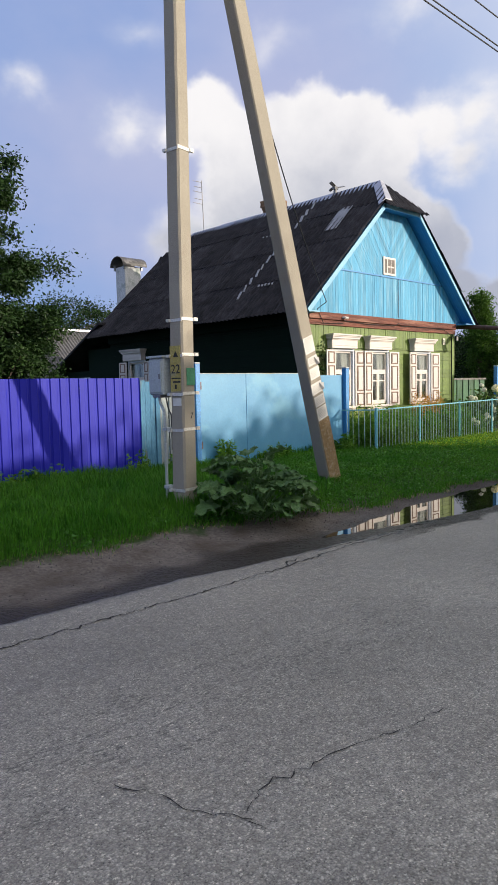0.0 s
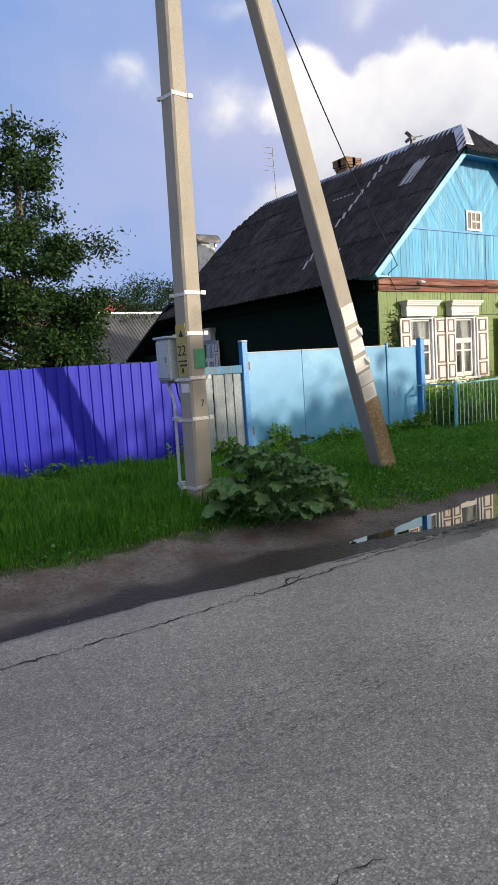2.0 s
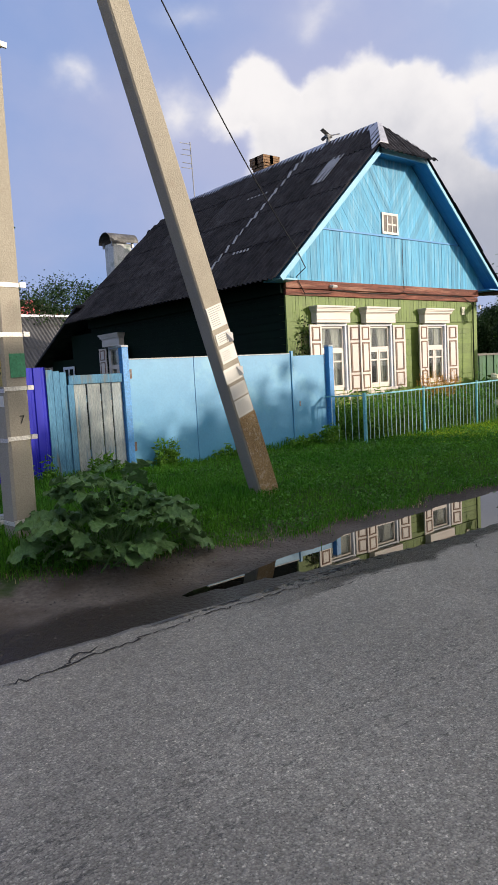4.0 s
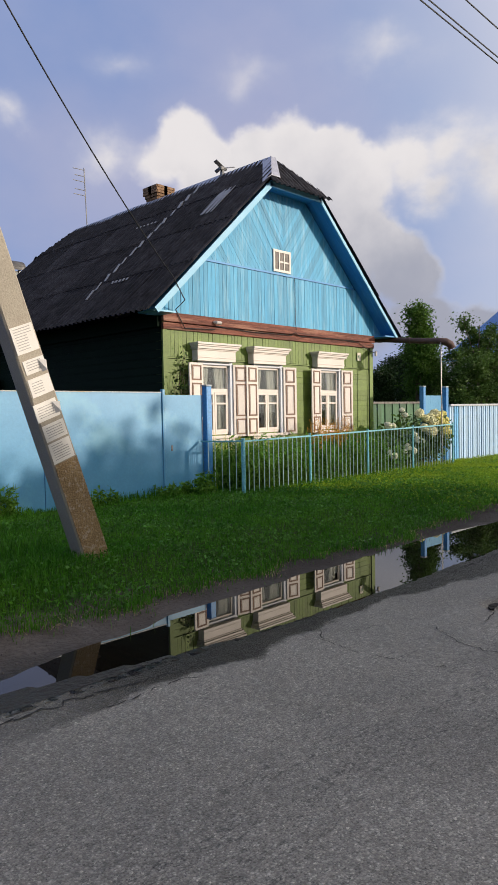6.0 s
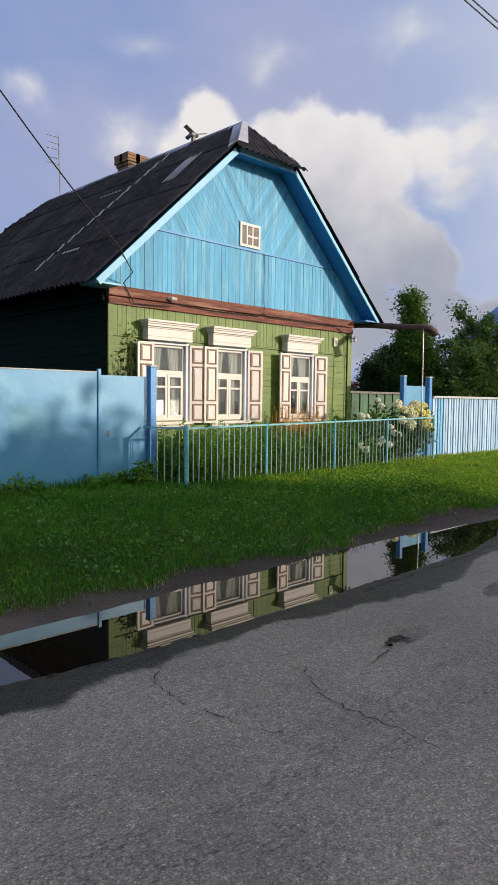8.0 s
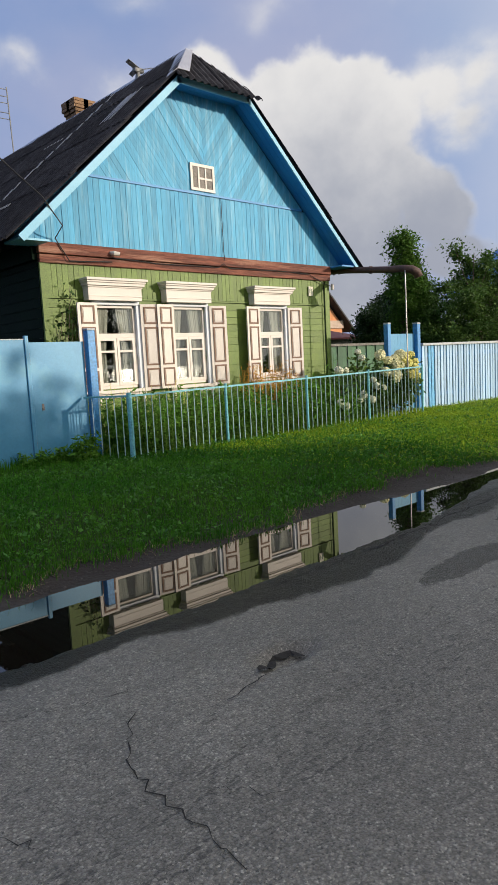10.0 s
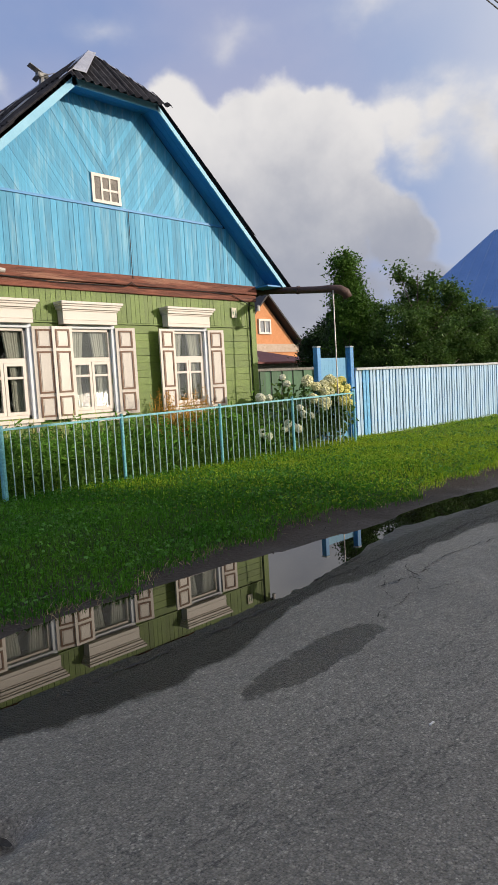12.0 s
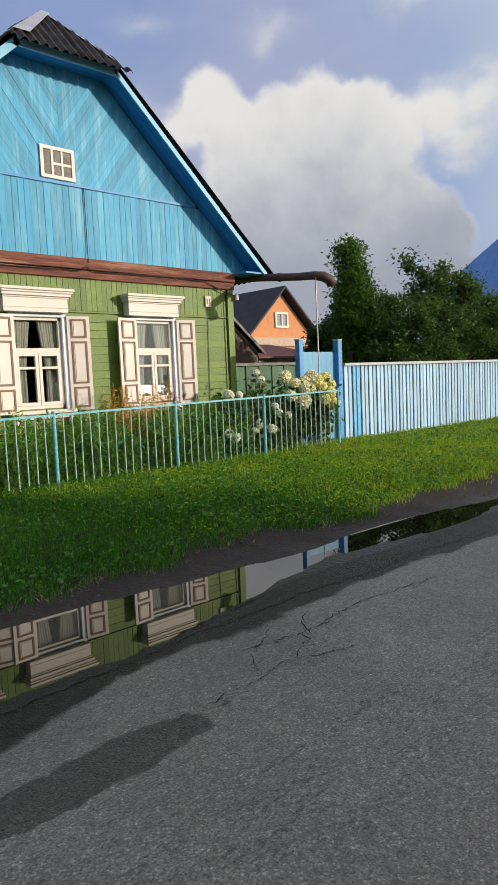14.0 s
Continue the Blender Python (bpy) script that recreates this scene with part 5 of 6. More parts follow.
for i in range(1, 18):
    o = panel.copy()
    scene.collection.objects.link(o)
    o.matrix_basis = pose(7.11 - 1.148 * (i + 1), GP + 0.003 * (i % 2), 0.004 * ((i * 5) % 3 - 1))
part("rail", boxes((-13.6, 7.1, GP + 0.03, GP + 0.07, 0.5, 0.54), (-13.6, 7.1, GP + 0.03, GP + 0.07, 1.5, 1.54)), STEEL, vf)

# ---- garden fence of thin bars ----
gfence = thing("garden_fence", 16.4, 9.45, 0.17, "low teal metal fence with thin pale bars round the front garden", "fence")
FP = [(12.78, 9.45), (14.53, 9.45), (16.39, 9.45), (18.14, 9.45), (19.98, 9.45)]


def rail_z(x):
    return 1.05 + (x - 12.78) * 0.0135


for i, (x, y) in enumerate(FP):
    bm = bmesh.new()
    r = 0.036 if i == 0 else 0.024
    tube(bm, [(x, y, 0.08), (x, y, rail_z(x) + 0.06)], r, 10)
    part("post", bm, TEAL, gfence)
ret = (12.52, 10.2)
for (ax, ay), (bx, by) in [(ret, FP[0])] + list(zip(FP, FP[1:])):
    ln = math.hypot(bx - ax, by - ay)
    n_bars = max(3, int(ln / 0.118))
    for z0 in (0.0,):
        bm = bmesh.new()
        a, b = Vector((ax, ay, rail_z(ax) + z0)), Vector((bx, by, rail_z(bx) + z0))
        d = (b - a).normalized()
        s = Vector((-d.y, d.x, 0)) * 0.016
        up = Vector((0, 0, 0.026 if z0 == 0 else 0.016))
        for o, q in ((a, b),):
            prism(bm, [o - s, o + s, o + s + up, o - s + up], q - o)
        part("rail", bm, TEAL, gfence)
    for k in range(1, n_bars):
        t = k / n_bars
        x, y = ax + (bx - ax) * t, ay + (by - ay) * t
        bm = bmesh.new()
        tube(bm, [(x + random.uniform(-0.01, 0.01), y, 0.14), (x + random.uniform(-0.004, 0.004), y, rail_z(x))], 0.0075, 5)
        part("bar", bm, PALE_BAR, gfence)

# ---- little blue gate and slat fence beyond the house ----
post("gate_post", 19.74, 10.12, 2.11, 0.11, GATE_POST, "blue wooden post of the small gate")
post("gate_post", 20.74, 10.05, 2.11, 0.12, GATE_POST, "blue wooden post where the slat fence begins")
sg = thing("gate", 20.25, 10.1, 0.16, "small pale blue boarded gate, closed", "gate")
for i in range(7):
    a = 19.80 + i * 0.126
    part("board", boxes((a, a + 0.124, 10.08, 10.11, 0.17, 1.875)), GATE_BLUE, sg)
slat = thing("slat_fence", 24.0, 10.0, 0.12, "pale blue wooden slat fence with a grey top rail", "fence")
x, k = 20.84, 0
while x < 36.0:
    w = 0.083 + 0.012 * ((k * 7) % 3 == 0)
    part("slat", boxes((x, x + w, 9.985 + 0.008 * (k % 2), 10.01 + 0.008 * (k % 2), 0.20, 1.60)), SLAT_DARK if k in (2, 3) else SLAT_LIGHT, slat)
    x += w + 0.043
    k += 1
part("top_rail", boxes((20.82, 27.0, 9.94, 10.06, 1.60, 1.655), (27.005, 36.0, 9.945, 10.06, 1.602, 1.66), bevel=0.006), RAIL_GREY, slat, "weathered pale top rail")
part("rail", boxes((20.82, 36.0, 10.03, 10.07, 0.45, 0.55), (20.82, 36.0, 10.03, 10.07, 1.35, 1.45)), SLAT_DARK, slat)
part("kick_board", boxes((20.82, 36.0, 9.97, 10.0, 0.12, 0.20)), RAIL_GREY, slat)
gb = thing("board_fence", 20.5, 12.6, 0.16, "dark green board fence between house and neighbour", "fence")
for i in range(24):
    a = 19.12 + i * 0.2
    part("board", boxes((a, a + 0.185, 12.6 + 0.03 * (i % 2), 12.625 + 0.03 * (i % 2), 0.16, 1.72)), GREEN_SHEET, gb)
part("top_rail", boxes((19.1, 23.9, 12.56, 12.68, 1.72, 1.78)), OLD_WOOD, gb)

# ---- concrete pole with strut ----
PX, PY = 5.40, 6.92
LEAN_X = 0.012
pole = thing("utility_pole", PX, PY, 0.1, "square concrete power pole with metal bands and a painted number", "pole")


def half(z):
    return 0.110 - 0.0022 * z


bm = bmesh.new()
rings = []
for zz in [0.05 + 0.25 * i for i in range(40)]:
    h, c = half(zz), 0.022
    ring = [(-h + c, -h), (h - c, -h), (h, -h + c), (h, h - c), (h - c, h), (-h + c, h), (-h, h - c), (-h, -h + c)]
    rings.append([bm.verts.new((PX + LEAN_X * zz + a + 0.004 * wobble(zz, i, 2.0, 31), PY + b + 0.004 * wobble(zz, i, 2.0, 37), zz)) for i, (a, b) in enumerate(ring)])
for a, b in zip(rings, rings[1:]):
    for k in range(8):
        bm.faces.new((a[k], a[(k + 1) % 8], b[(k + 1) % 8], b[k]))
bm.faces.new(rings[-1])
part("shaft", bm, CONCRETE, pole)
for zz in (0.42, 1.13, 1.55, 2.00, 2.41, 4.34):
    h = half(zz) + 0.008
    PX = 5.40 + LEAN_X * zz
    part("band", boxes((PX - h, PX + h, PY - h, PY - h + 0.006, zz, zz + 0.035), (PX - h, PX - h + 0.006, PY - h + 0.006, PY + h, zz - 0.012, zz + 0.022), (PX + h - 0.006, PX + h, PY - h + 0.006, PY + h, zz, zz + 0.035),
                       (PX + h - 0.02, PX + h + 0.035, PY - h - 0.012, PY - h + 0.012, zz, zz + 0.04), (PX - h - 0.03, PX - h, PY + h - 0.04, PY + h, zz - 0.012, zz + 0.02)), BAND, pole, "pale galvanised strap")
h, PX = half(1.8), 5.40 + LEAN_X * 1.8
part("painted_field", boxes((PX - h - 0.006, PX - h - 0.001, PY - h + 0.03, PY + h - 0.02, 1.59, 2.12)), YELLOW, pole, "flaked yellow painted field")
part("sticker", boxes((PX - h + 0.06, PX + h - 0.012, PY - h - 0.006, PY - h - 0.001, 1.66, 1.86)), STICKER, pole, "green notice sticker")
part("notice", boxes((PX - h - 0.008, PX - h - 0.003, PY - h + 0.03, PY - h + 0.16, 1.42, 1.51)), PAPER, pole)


def lettering(text, size, m, parent, mat=BLACK):
    cu = bpy.data.curves.new("lettering", "FONT")
    cu.body, cu.size, cu.extrude, cu.align_x = text, size, 0.001, "CENTER"
    tmp = new("lettering", cu)
    me = bpy.data.meshes.new_from_object(tmp)
    bpy.data.objects.remove(tmp)
    me.transform(m)
    me.materials.append(mat)
    return attach(new("lettering", me), parent)


lettering("22", 0.15, pose(PX - h - 0.009, PY + 0.0, 1.80, 90, 0, -90), pole)
lettering("7", 0.10, pose(PX + 0.02, PY - half(1.3) - 0.004, 1.27, 90, 0, 0), pole)
part("mark", boxes((PX - h - 0.009, PX - h - 0.006, PY - 0.075, PY + 0.07, 1.735, 1.75), (PX - h - 0.009, PX - h - 0.006, PY - 0.07, PY + 0.05, 1.69, 1.71), (PX - h - 0.009, PX - h - 0.006, PY - 0.01, PY + 0.02, 1.62, 1.67)), BLACK, pole)
bm = bmesh.new()
prism(bm, [(PX - h - 0.009, PY - 0.045, 1.99), (PX - h - 0.009, PY + 0.035, 1.99), (PX - h - 0.009, PY - 0.005, 2.06)], (0.003, 0, 0))
part("warning_triangle", bm, BLACK, pole)
part("crossarm", boxes((PX - 0.05, PX + 0.05, PY - 0.9, PY + 1.3, 9.0, 9.08), (PX - 0.05, PX + 0.05, PY - 0.5, PY + 1.2, 9.6, 9.68)), STEEL, pole)

pole.rotation_euler.z = radians(8)

strut = thing("pole_strut", 8.2, 7.1, 0.1, "leaning concrete strut with tattered paper notices", "pole")
S0, S1 = Vector((8.415, 7.13, 0.0)), Vector((4.895, 6.33, 9.3))
axis = (S1 - S0).normalized()
sx = Vector((axis.z, 0, -axis.x)).normalized()
sy = axis.cross(sx)
if sy.y < 0:
    sy = -sy


def strut_box(a, b, x0, x1, y0, y1, shrink=0.0):
    """A block between heights a and b along the strut, in its own cross axes."""
    bm = bmesh.new()
    A, B = S0 + axis * a, S0 + axis * b
    k0, k1 = 1 - shrink * a, 1 - shrink * b
    va = [bm.verts.new(A + sx * x * k0 + sy * y * k0) for x, y in ((x0, y0), (x1, y0), (x1, y1), (x0, y1))]
    vb = [bm.verts.new(B + sx * x * k1 + sy * y * k1) for x, y in ((x0, y0), (x1, y0), (x1, y1), (x0, y1))]
    bm.faces.new(va[::-1])
    bm.faces.new(vb)
    for k in range(4):
        bm.faces.new((va[k], va[(k + 1) % 4], vb[(k + 1) % 4], vb[k]))
    return bm


bm = strut_box(0.0, 8.7, -0.135, 0.135, -0.11, 0.11, 0.035)
bmesh.ops.bevel(bm, geom=bm.edges[:], offset=0.015, segments=1, affect="EDGES")
part("shaft", bm, CONCRETE, strut)
part("bracket", boxes((5.36, 5.44, 6.45, 6.92, 7.7, 7.76)), STEEL, strut)
part("aggregate_face", strut_box(0.0, 1.23, -0.120, 0.125, -0.116, -0.108, 0.03), PEBBLE, strut, "brown exposed aggregate foot")
papers = [(1.24, 1.43, 0.0, 1), (1.45, 1.60, 0.0, 1), (1.64, 1.80, -0.02, 2), (1.86, 2.02, 0.01, 1), (2.06, 2.18, 0.02, 2), (2.24, 2.47, 0.0, 1)]
for k, (a, b, dx, kind) in enumerate(papers):
    p = part("notice", strut_box(a, b, -0.118 + dx, 0.112 + dx * 0.5, -0.113 - 0.001 * k, -0.1065, 0.035), PAPER, strut, "weathered paper notice")
    q = a + 0.03
    while q < b - 0.02:
        part("text_line", strut_box(q, q + 0.006, -0.09 + dx, 0.03 + 0.05 * ((k * 3 + int(q * 100)) % 2), -0.1155 - 0.001 * k, -0.1128, 0.035), INK, p)
        q += 0.022
    if kind == 2:
        bm = bmesh.new()
        o = S0 + axis * (b - 0.02) + sx * 0.05 - sy * 0.112
        pts3 = [o, o + sx * 0.06 - axis * 0.02 - sy * 0.03, o + sx * 0.03 - axis * 0.10 - sy * 0.05, o - axis * 0.11 + sx * 0.0 - sy * 0.01]
        bm.faces.new([bm.verts.new(v) for v in pts3])
        res = bmesh.ops.extrude_face_region(bm, geom=bm.faces[:])
        bmesh.ops.translate(bm, verts=[g for g in res["geom"] if isinstance(g, bmesh.types.BMVert)], vec=(0, -0.002, 0))
        part("torn_flap", bm, PAPER, p)

# meter box and conduit
meter = thing("meter_box", 5.35, 7.2, 1.5, "grey enamelled electricity meter box strapped to the pole", "meter box")
part("body", boxes((5.25, 5.46, 7.08, 7.36, 1.55, 1.99), bevel=0.015), GREY_BOX, meter)
part("door", boxes((5.236, 5.252, 7.10, 7.34, 1.58, 1.965), bevel=0.004), GREY_BOX, meter)
part("roof", boxes((5.225, 5.47, 7.06, 7.38, 1.99, 2.015), bevel=0.005), GREY_BOX, meter)
part("latch", boxes((5.228, 5.236, 7.12, 7.145, 1.74, 1.80)), STEEL, meter)
for r in ((5.38, 5.43, 7.02, 7.08, 1.60, 1.64), (5.38, 5.43, 7.02, 7.08, 1.9, 1.94), (5.24, 5.40, 7.14, 7.28, 1.52, 1.55)):
    part("bracket", boxes(r), STEEL, meter)
conduit = thing("conduit", 5.3, 7.1, 0.15, "grey steel conduit from the meter box to the ground", "pipe")
bm = bmesh.new()
tube(bm, [(5.29, 7.21, 1.53), (5.29, 7.20, 1.46), (5.285, 7.12, 1.36), (5.28, 7.10, 1.27), (5.275, 7.10, 0.12)], 0.018, 8)
part("tube", bm, GREY_BOX, conduit)
bm = bmesh.new()
tube(bm, [(5.36, 7.18, 1.53), (5.345, 7.12, 1.40), (5.33, 7.04, 1.30), (5.325, 7.035, 0.9)], 0.009, 6)
part("lead", bm, RUBBER, conduit, "thin dark lead")
for zz in (0.44, 1.13):
    part("clip", boxes((5.25, 5.34, 7.03, 7.12, zz, zz + 0.035)), GREY_BOX, conduit)

# overhead wires
for yy, zz in ((8.0, 9.12), (8.05, 9.05), (8.0, 9.72)):
    cable(sag((PX, yy, zz), (43, yy, zz + 0.1), 0.12) + [], 0.014, "black overhead power line", "overhead_wire")


# ---- plants ----
rng = np.random.default_rng(7)


def unit(v):
    return v / np.linalg.norm(v, axis=1, keepdims=True)


def leaf_cloud(name, centres, size, material, droop=0.2, aspect=0.5, fold=0.25):
    """Folded pointed leaves at the given places, each of four corners."""
    k = len(centres)
    ax = unit(rng.normal(size=(k, 3)) * [1, 1, 0.7] - [0, 0, droop])
    sd = unit(np.cross(ax, unit(rng.normal(size=(k, 3)) + [0, 0, 0.8])))
    nm = np.cross(ax, sd)
    s = (size * rng.uniform(0.6, 1.3, k))[:, None]
    v = np.empty((k, 4, 3))
    v[:, 0] = centres
    v[:, 1] = centres + ax * s * 0.5 + sd * s * aspect * 0.5 + nm * s * fold * 0.3
    v[:, 2] = centres + ax * s
    v[:, 3] = centres + ax * s * 0.5 - sd * s * aspect * 0.5 + nm * s * fold * 0.3
    i = np.arange(k)[:, None] * 4
    f = np.concatenate([i + [[0, 1, 2]], i + [[0, 2, 3]]])
    return soup(name, v.reshape(-1, 3), f, material)


def tree(name, x, y, z0, blobs, leaves, size, material, label, category="tree", trunk=0.13, spread=0.45, clusters=90, base_height=1.2, group=""):
    """Tapered trunk, limbs to every clump, and a crown of small leaves with gaps. blobs: (x, y, z, rx, rz) masses."""
    t = thing(name, x, y, z0, label, category, group)
    weights = np.array([b[3] * b[3] * b[4] for b in blobs])
    pick = rng.choice(len(blobs), clusters, p=weights / weights.sum())
    pts = []
    for i in pick:
        bx, by, bz, r, h = blobs[i]
        d = unit(rng.normal(size=(1, 3)))[0] * rng.uniform(0.25, 1.0) ** 0.45
        pts.append((bx + d[0] * r, by + d[1] * r, bz + d[2] * h))
    pts = np.array(pts)
    top = max(b[2] for b in blobs)
    bm = bmesh.new()
    path = [(x, y, z0 - 0.1), (x + 0.05, y, z0 + base_height), (x - 0.04, y + 0.05, z0 + (top - z0) * 0.6), (x + 0.03, y, top)]
    tube(bm, path, [trunk, trunk * 0.8, trunk * 0.45, trunk * 0.12], 8)
    part("trunk", bm, BARK, t)
    bm = bmesh.new()
    for p in pts[: min(len(pts), 46)]:
        zb = max(z0 + base_height * 0.8, p[2] - rng.uniform(0.5, 1.6))
        zb = min(zb, top - 0.1)
        a = Vector((x, y, zb))
        b = Vector(p)
        m = a.lerp(b, 0.5) + Vector((0, 0, -0.12))
        tube(bm, [a, m, b], [trunk * 0.28, trunk * 0.16, 0.008], 5, caps=False)
    part("limb", bm, BARK, t)
    per = leaves // len(pts)
    sizes = rng.uniform(0.55, 1.25, len(pts)) * spread
    c = np.repeat(pts, per, axis=0) + rng.normal(size=(per * len(pts), 3)) * np.repeat(sizes, per)[:, None] * [0.55, 0.55, 0.42]
    attach(leaf_cloud("crown", c, size, material), t)
    return t


# trees across the street, behind the walker: their crowns keep the road and the verge in shade
for k in range(11):
    x = -3.2 + 2.75 * k
    top = (5.4, 5.6, 5.5, 5.7, 5.6, 5.9, 6.2, 6.4, 6.2, 6.2, 6.2)[k]
    y = -9.0 - 0.4 * (k % 2)
    tree("tree", x, y, -0.1, [(x, y, top - 1.5, 1.5, 1.3), (x, y, 3.2, 1.8, 1.7), (x, y, 1.8, 1.6, 1.2)], 7000, 0.33, LEAF_TREE,
         "broad-leaved tree across the street", spread=0.75, clusters=90, trunk=0.16, base_height=2.0, group="trees across the street")
# unseen house, added to close the street behind the walker and block light
neighbour = thing("house", 4.0, -22, -0.1, "plain unseen house added across the street", "house")
part("wall", boxes((-2.0, 10.0, -26.0, -20.0, -0.1, 3.2)), CREAM, neighbour)
bm = bmesh.new()
prism(bm, [(-2.4, -26.5, 3.2), (-2.4, -19.5, 3.2), (-2.4, -23, 5.4)], (12.8, 0, 0))
part("roof", bm, SLATE, neighbour)

# tree behind the violet fence
tree("tree", 5.9, 13.6, 0.1, [(5.6, 13.6, 2.4, 1.7, 1.1), (5.4, 13.6, 3.7, 1.5, 0.9), (5.95, 13.5, 4.9, 0.75, 0.9), (6.0, 13.5, 5.9, 0.5, 0.6), (5.85, 13.5, 6.65, 0.42, 0.4), (5.45, 13.5, 6.2, 0.42, 0.35),
     (7.05, 13.5, 4.3, 0.5, 0.3), (6.9, 13.4, 3.2, 0.5, 0.5), (4.6, 13.8, 4.3, 1.0, 0.9), (3.8, 13.8, 3.2, 1.3, 1.2), (6.75, 13.5, 2.2, 0.6, 0.6)],
     120000, 0.085, LEAF_TREE, "airy dark green garden tree behind the violet fence", clusters=250, spread=0.33)
tree("tree", 15.0, 29.0, 0.1, [(14.6, 29, 4.2, 2.0, 1.4), (16.6, 29, 4.8, 1.7, 1.2), (18.2, 29, 4.9, 1.6, 1.2)], 16000, 0.12, LEAF_TREE, "dark green fruit tree behind the shed", clusters=80, spread=0.6)
# bushes beyond the slat fence
tree("tree", 26.1, 14.0, 0.1, [(26.6, 14.0, 2.4, 0.6, 1.2), (26.3, 14.0, 3.7, 0.5, 0.8), (26.15, 14.0, 4.75, 0.36, 0.45), (26.0, 14.0, 3.1, 0.3, 0.5)], 30000, 0.10, LEAF_BRIGHT, "slender green young tree beyond the blue gate", clusters=150, spread=0.28, trunk=0.07)
tree("bush", 28.0, 12.6, 0.1, [(26.7, 12.6, 2.4, 0.9, 1.2), (28.2, 12.6, 2.4, 1.5, 1.2), (27.7, 12.6, 3.9, 0.7, 0.7), (28.9, 12.6, 3.8, 0.9, 0.55), (27.5, 12.6, 4.5, 0.35, 0.3), (29.8, 12.6, 2.9, 1.3, 1.1), (31.4, 12.8, 2.4, 1.4, 1.2), (32.8, 13.0, 1.9, 1.1, 0.9)], 80000, 0.11, LEAF_BUSH, "large leafy bush over the slat fence, sunlit at the top", "bush", clusters=330, spread=0.32, trunk=0.1)
tree("bush", 27.0, 14.6, 0.1, [(26.9, 14.6, 1.4, 0.6, 1.2), (27.1, 14.6, 2.3, 0.6, 0.9), (27.0, 14.7, 3.1, 0.5, 0.5)], 22000, 0.10, LEAF_TREE, "dark leafy bush behind the green board fence", "bush", clusters=140, spread=0.3, trunk=0.07)
tree("bush", 28.4, 17.0, 0.1, [(28.3, 17.0, 1.6, 0.6, 1.3), (28.5, 17.0, 2.8, 0.5, 0.7), (29.3, 17.2, 2.5, 0.7, 0.9), (29.9, 17.3, 3.3, 0.5, 0.5)], 26000, 0.10, LEAF_TREE, "feathery dark bush beside the orange house", "bush", clusters=150, spread=0.26, trunk=0.06)
tree("tree", 30.6, 16.5, 0.1, [(30.5, 16.5, 2.6, 1.0, 1.2), (30.7, 16.5, 3.6, 0.8, 0.7)], 20000, 0.11, LEAF_BUSH, "leafy fruit tree behind the slat fence", clusters=110, spread=0.35, trunk=0.08)

# grass
def turf_edge(x):
    base = np.interp(x, [2, 3, 4, 5, 5.6, 6.6, 7.6, 9.2, 10, 10.7, 11.6, 13, 14, 15, 16, 17.6, 19], [6.5, 6.42, 6.24, 6.3, 6.24, 6.03, 5.96, 5.93, 6.1, 5.88, 5.83, 6.0, 6.12, 6.03, 5.9, 6.06, 5.9])
    return base + 0.07 * np.sin(x * 3.1) + 0.05 * np.sin(x * 7.7 + 1)


def ground_at(xs, ys):
    return np.array([height(float(a), float(b)) for a, b in zip(xs, ys)])


def blades(name, xs, ys, hs, widths, material, lean=0.45):
    k = len(xs)
    z = ground_at(xs, ys) - 0.01
    a = rng.uniform(0, math.tau, k)
    dirv = np.stack([np.cos(a), np.sin(a)], 1)
    side = np.stack([-dirv[:, 1], dirv[:, 0]], 1) * widths[:, None] * 0.5
    bend = rng.uniform(0.05, lean, k) * hs
    v = np.empty((k, 5, 3))
    root = np.stack([xs, ys, z], 1)
    for j, (f, s, sg) in enumerate(((0, 1, 1), (0, 1, -1), (0.6, 0.75, -1), (0.6, 0.75, 1), (1, 0, 0))):
        v[:, j] = root
        v[:, j, :2] += side * s * sg + dirv * (bend * f * f)[:, None]
        v[:, j, 2] += hs * f * (1 - 0.15 * f)
    i = np.arange(k) * 5
    faces = [q for b in i.tolist() for q in ((b, b + 1, b + 2, b + 3), (b + 3, b + 2, b + 4))]
    return soup(name, v.reshape(-1, 3), faces, material)


k = 205000
xs = np.concatenate([rng.uniform(0.5, 21.5, k), rng.uniform(21.5, 36, 16000), rng.uniform(-6, 0.5, 6000)])
u = rng.uniform(0, 1, len(xs)) ** 1.25
ys = turf_edge(xs) + u * (10.3 - turf_edge(xs)) - 0.05 * rng.exponential(1, len(xs)) * (u < 0.06)
tall = np.clip((9.2 - xs) / 3.0, 0, 1) * np.clip((ys - 6.2) / 0.8, 0, 1)
clump = 0.5 + 0.5 * np.array([wobble(float(a), float(b), 1.6, 50) for a, b in zip(xs, ys)])
foot = np.clip((ys - 9.75) / 0.4, 0, 1) * (xs < 20.5)
hs = (0.045 + 0.05 * clump + tall * (0.05 + 0.16 * clump) + 0.12 * foot * clump) * rng.uniform(0.55, 1.35, len(xs))
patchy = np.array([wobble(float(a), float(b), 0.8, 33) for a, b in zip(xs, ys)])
# picks the blades that get the brighter, sun-coloured copy of the grass
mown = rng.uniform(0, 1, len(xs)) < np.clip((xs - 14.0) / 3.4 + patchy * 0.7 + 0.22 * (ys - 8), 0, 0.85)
grass = blades("grass", xs[~mown], ys[~mown], hs[~mown], 0.004 + 0.03 * hs[~mown], GRASS)
tagged(grass, "green verge grass, mown short by the house, longer by the pole", "grass", kind="stuff")
lawn = blades("grass", xs[mown], ys[mown], hs[mown], 0.004 + 0.03 * hs[mown], SUN_MOWN)
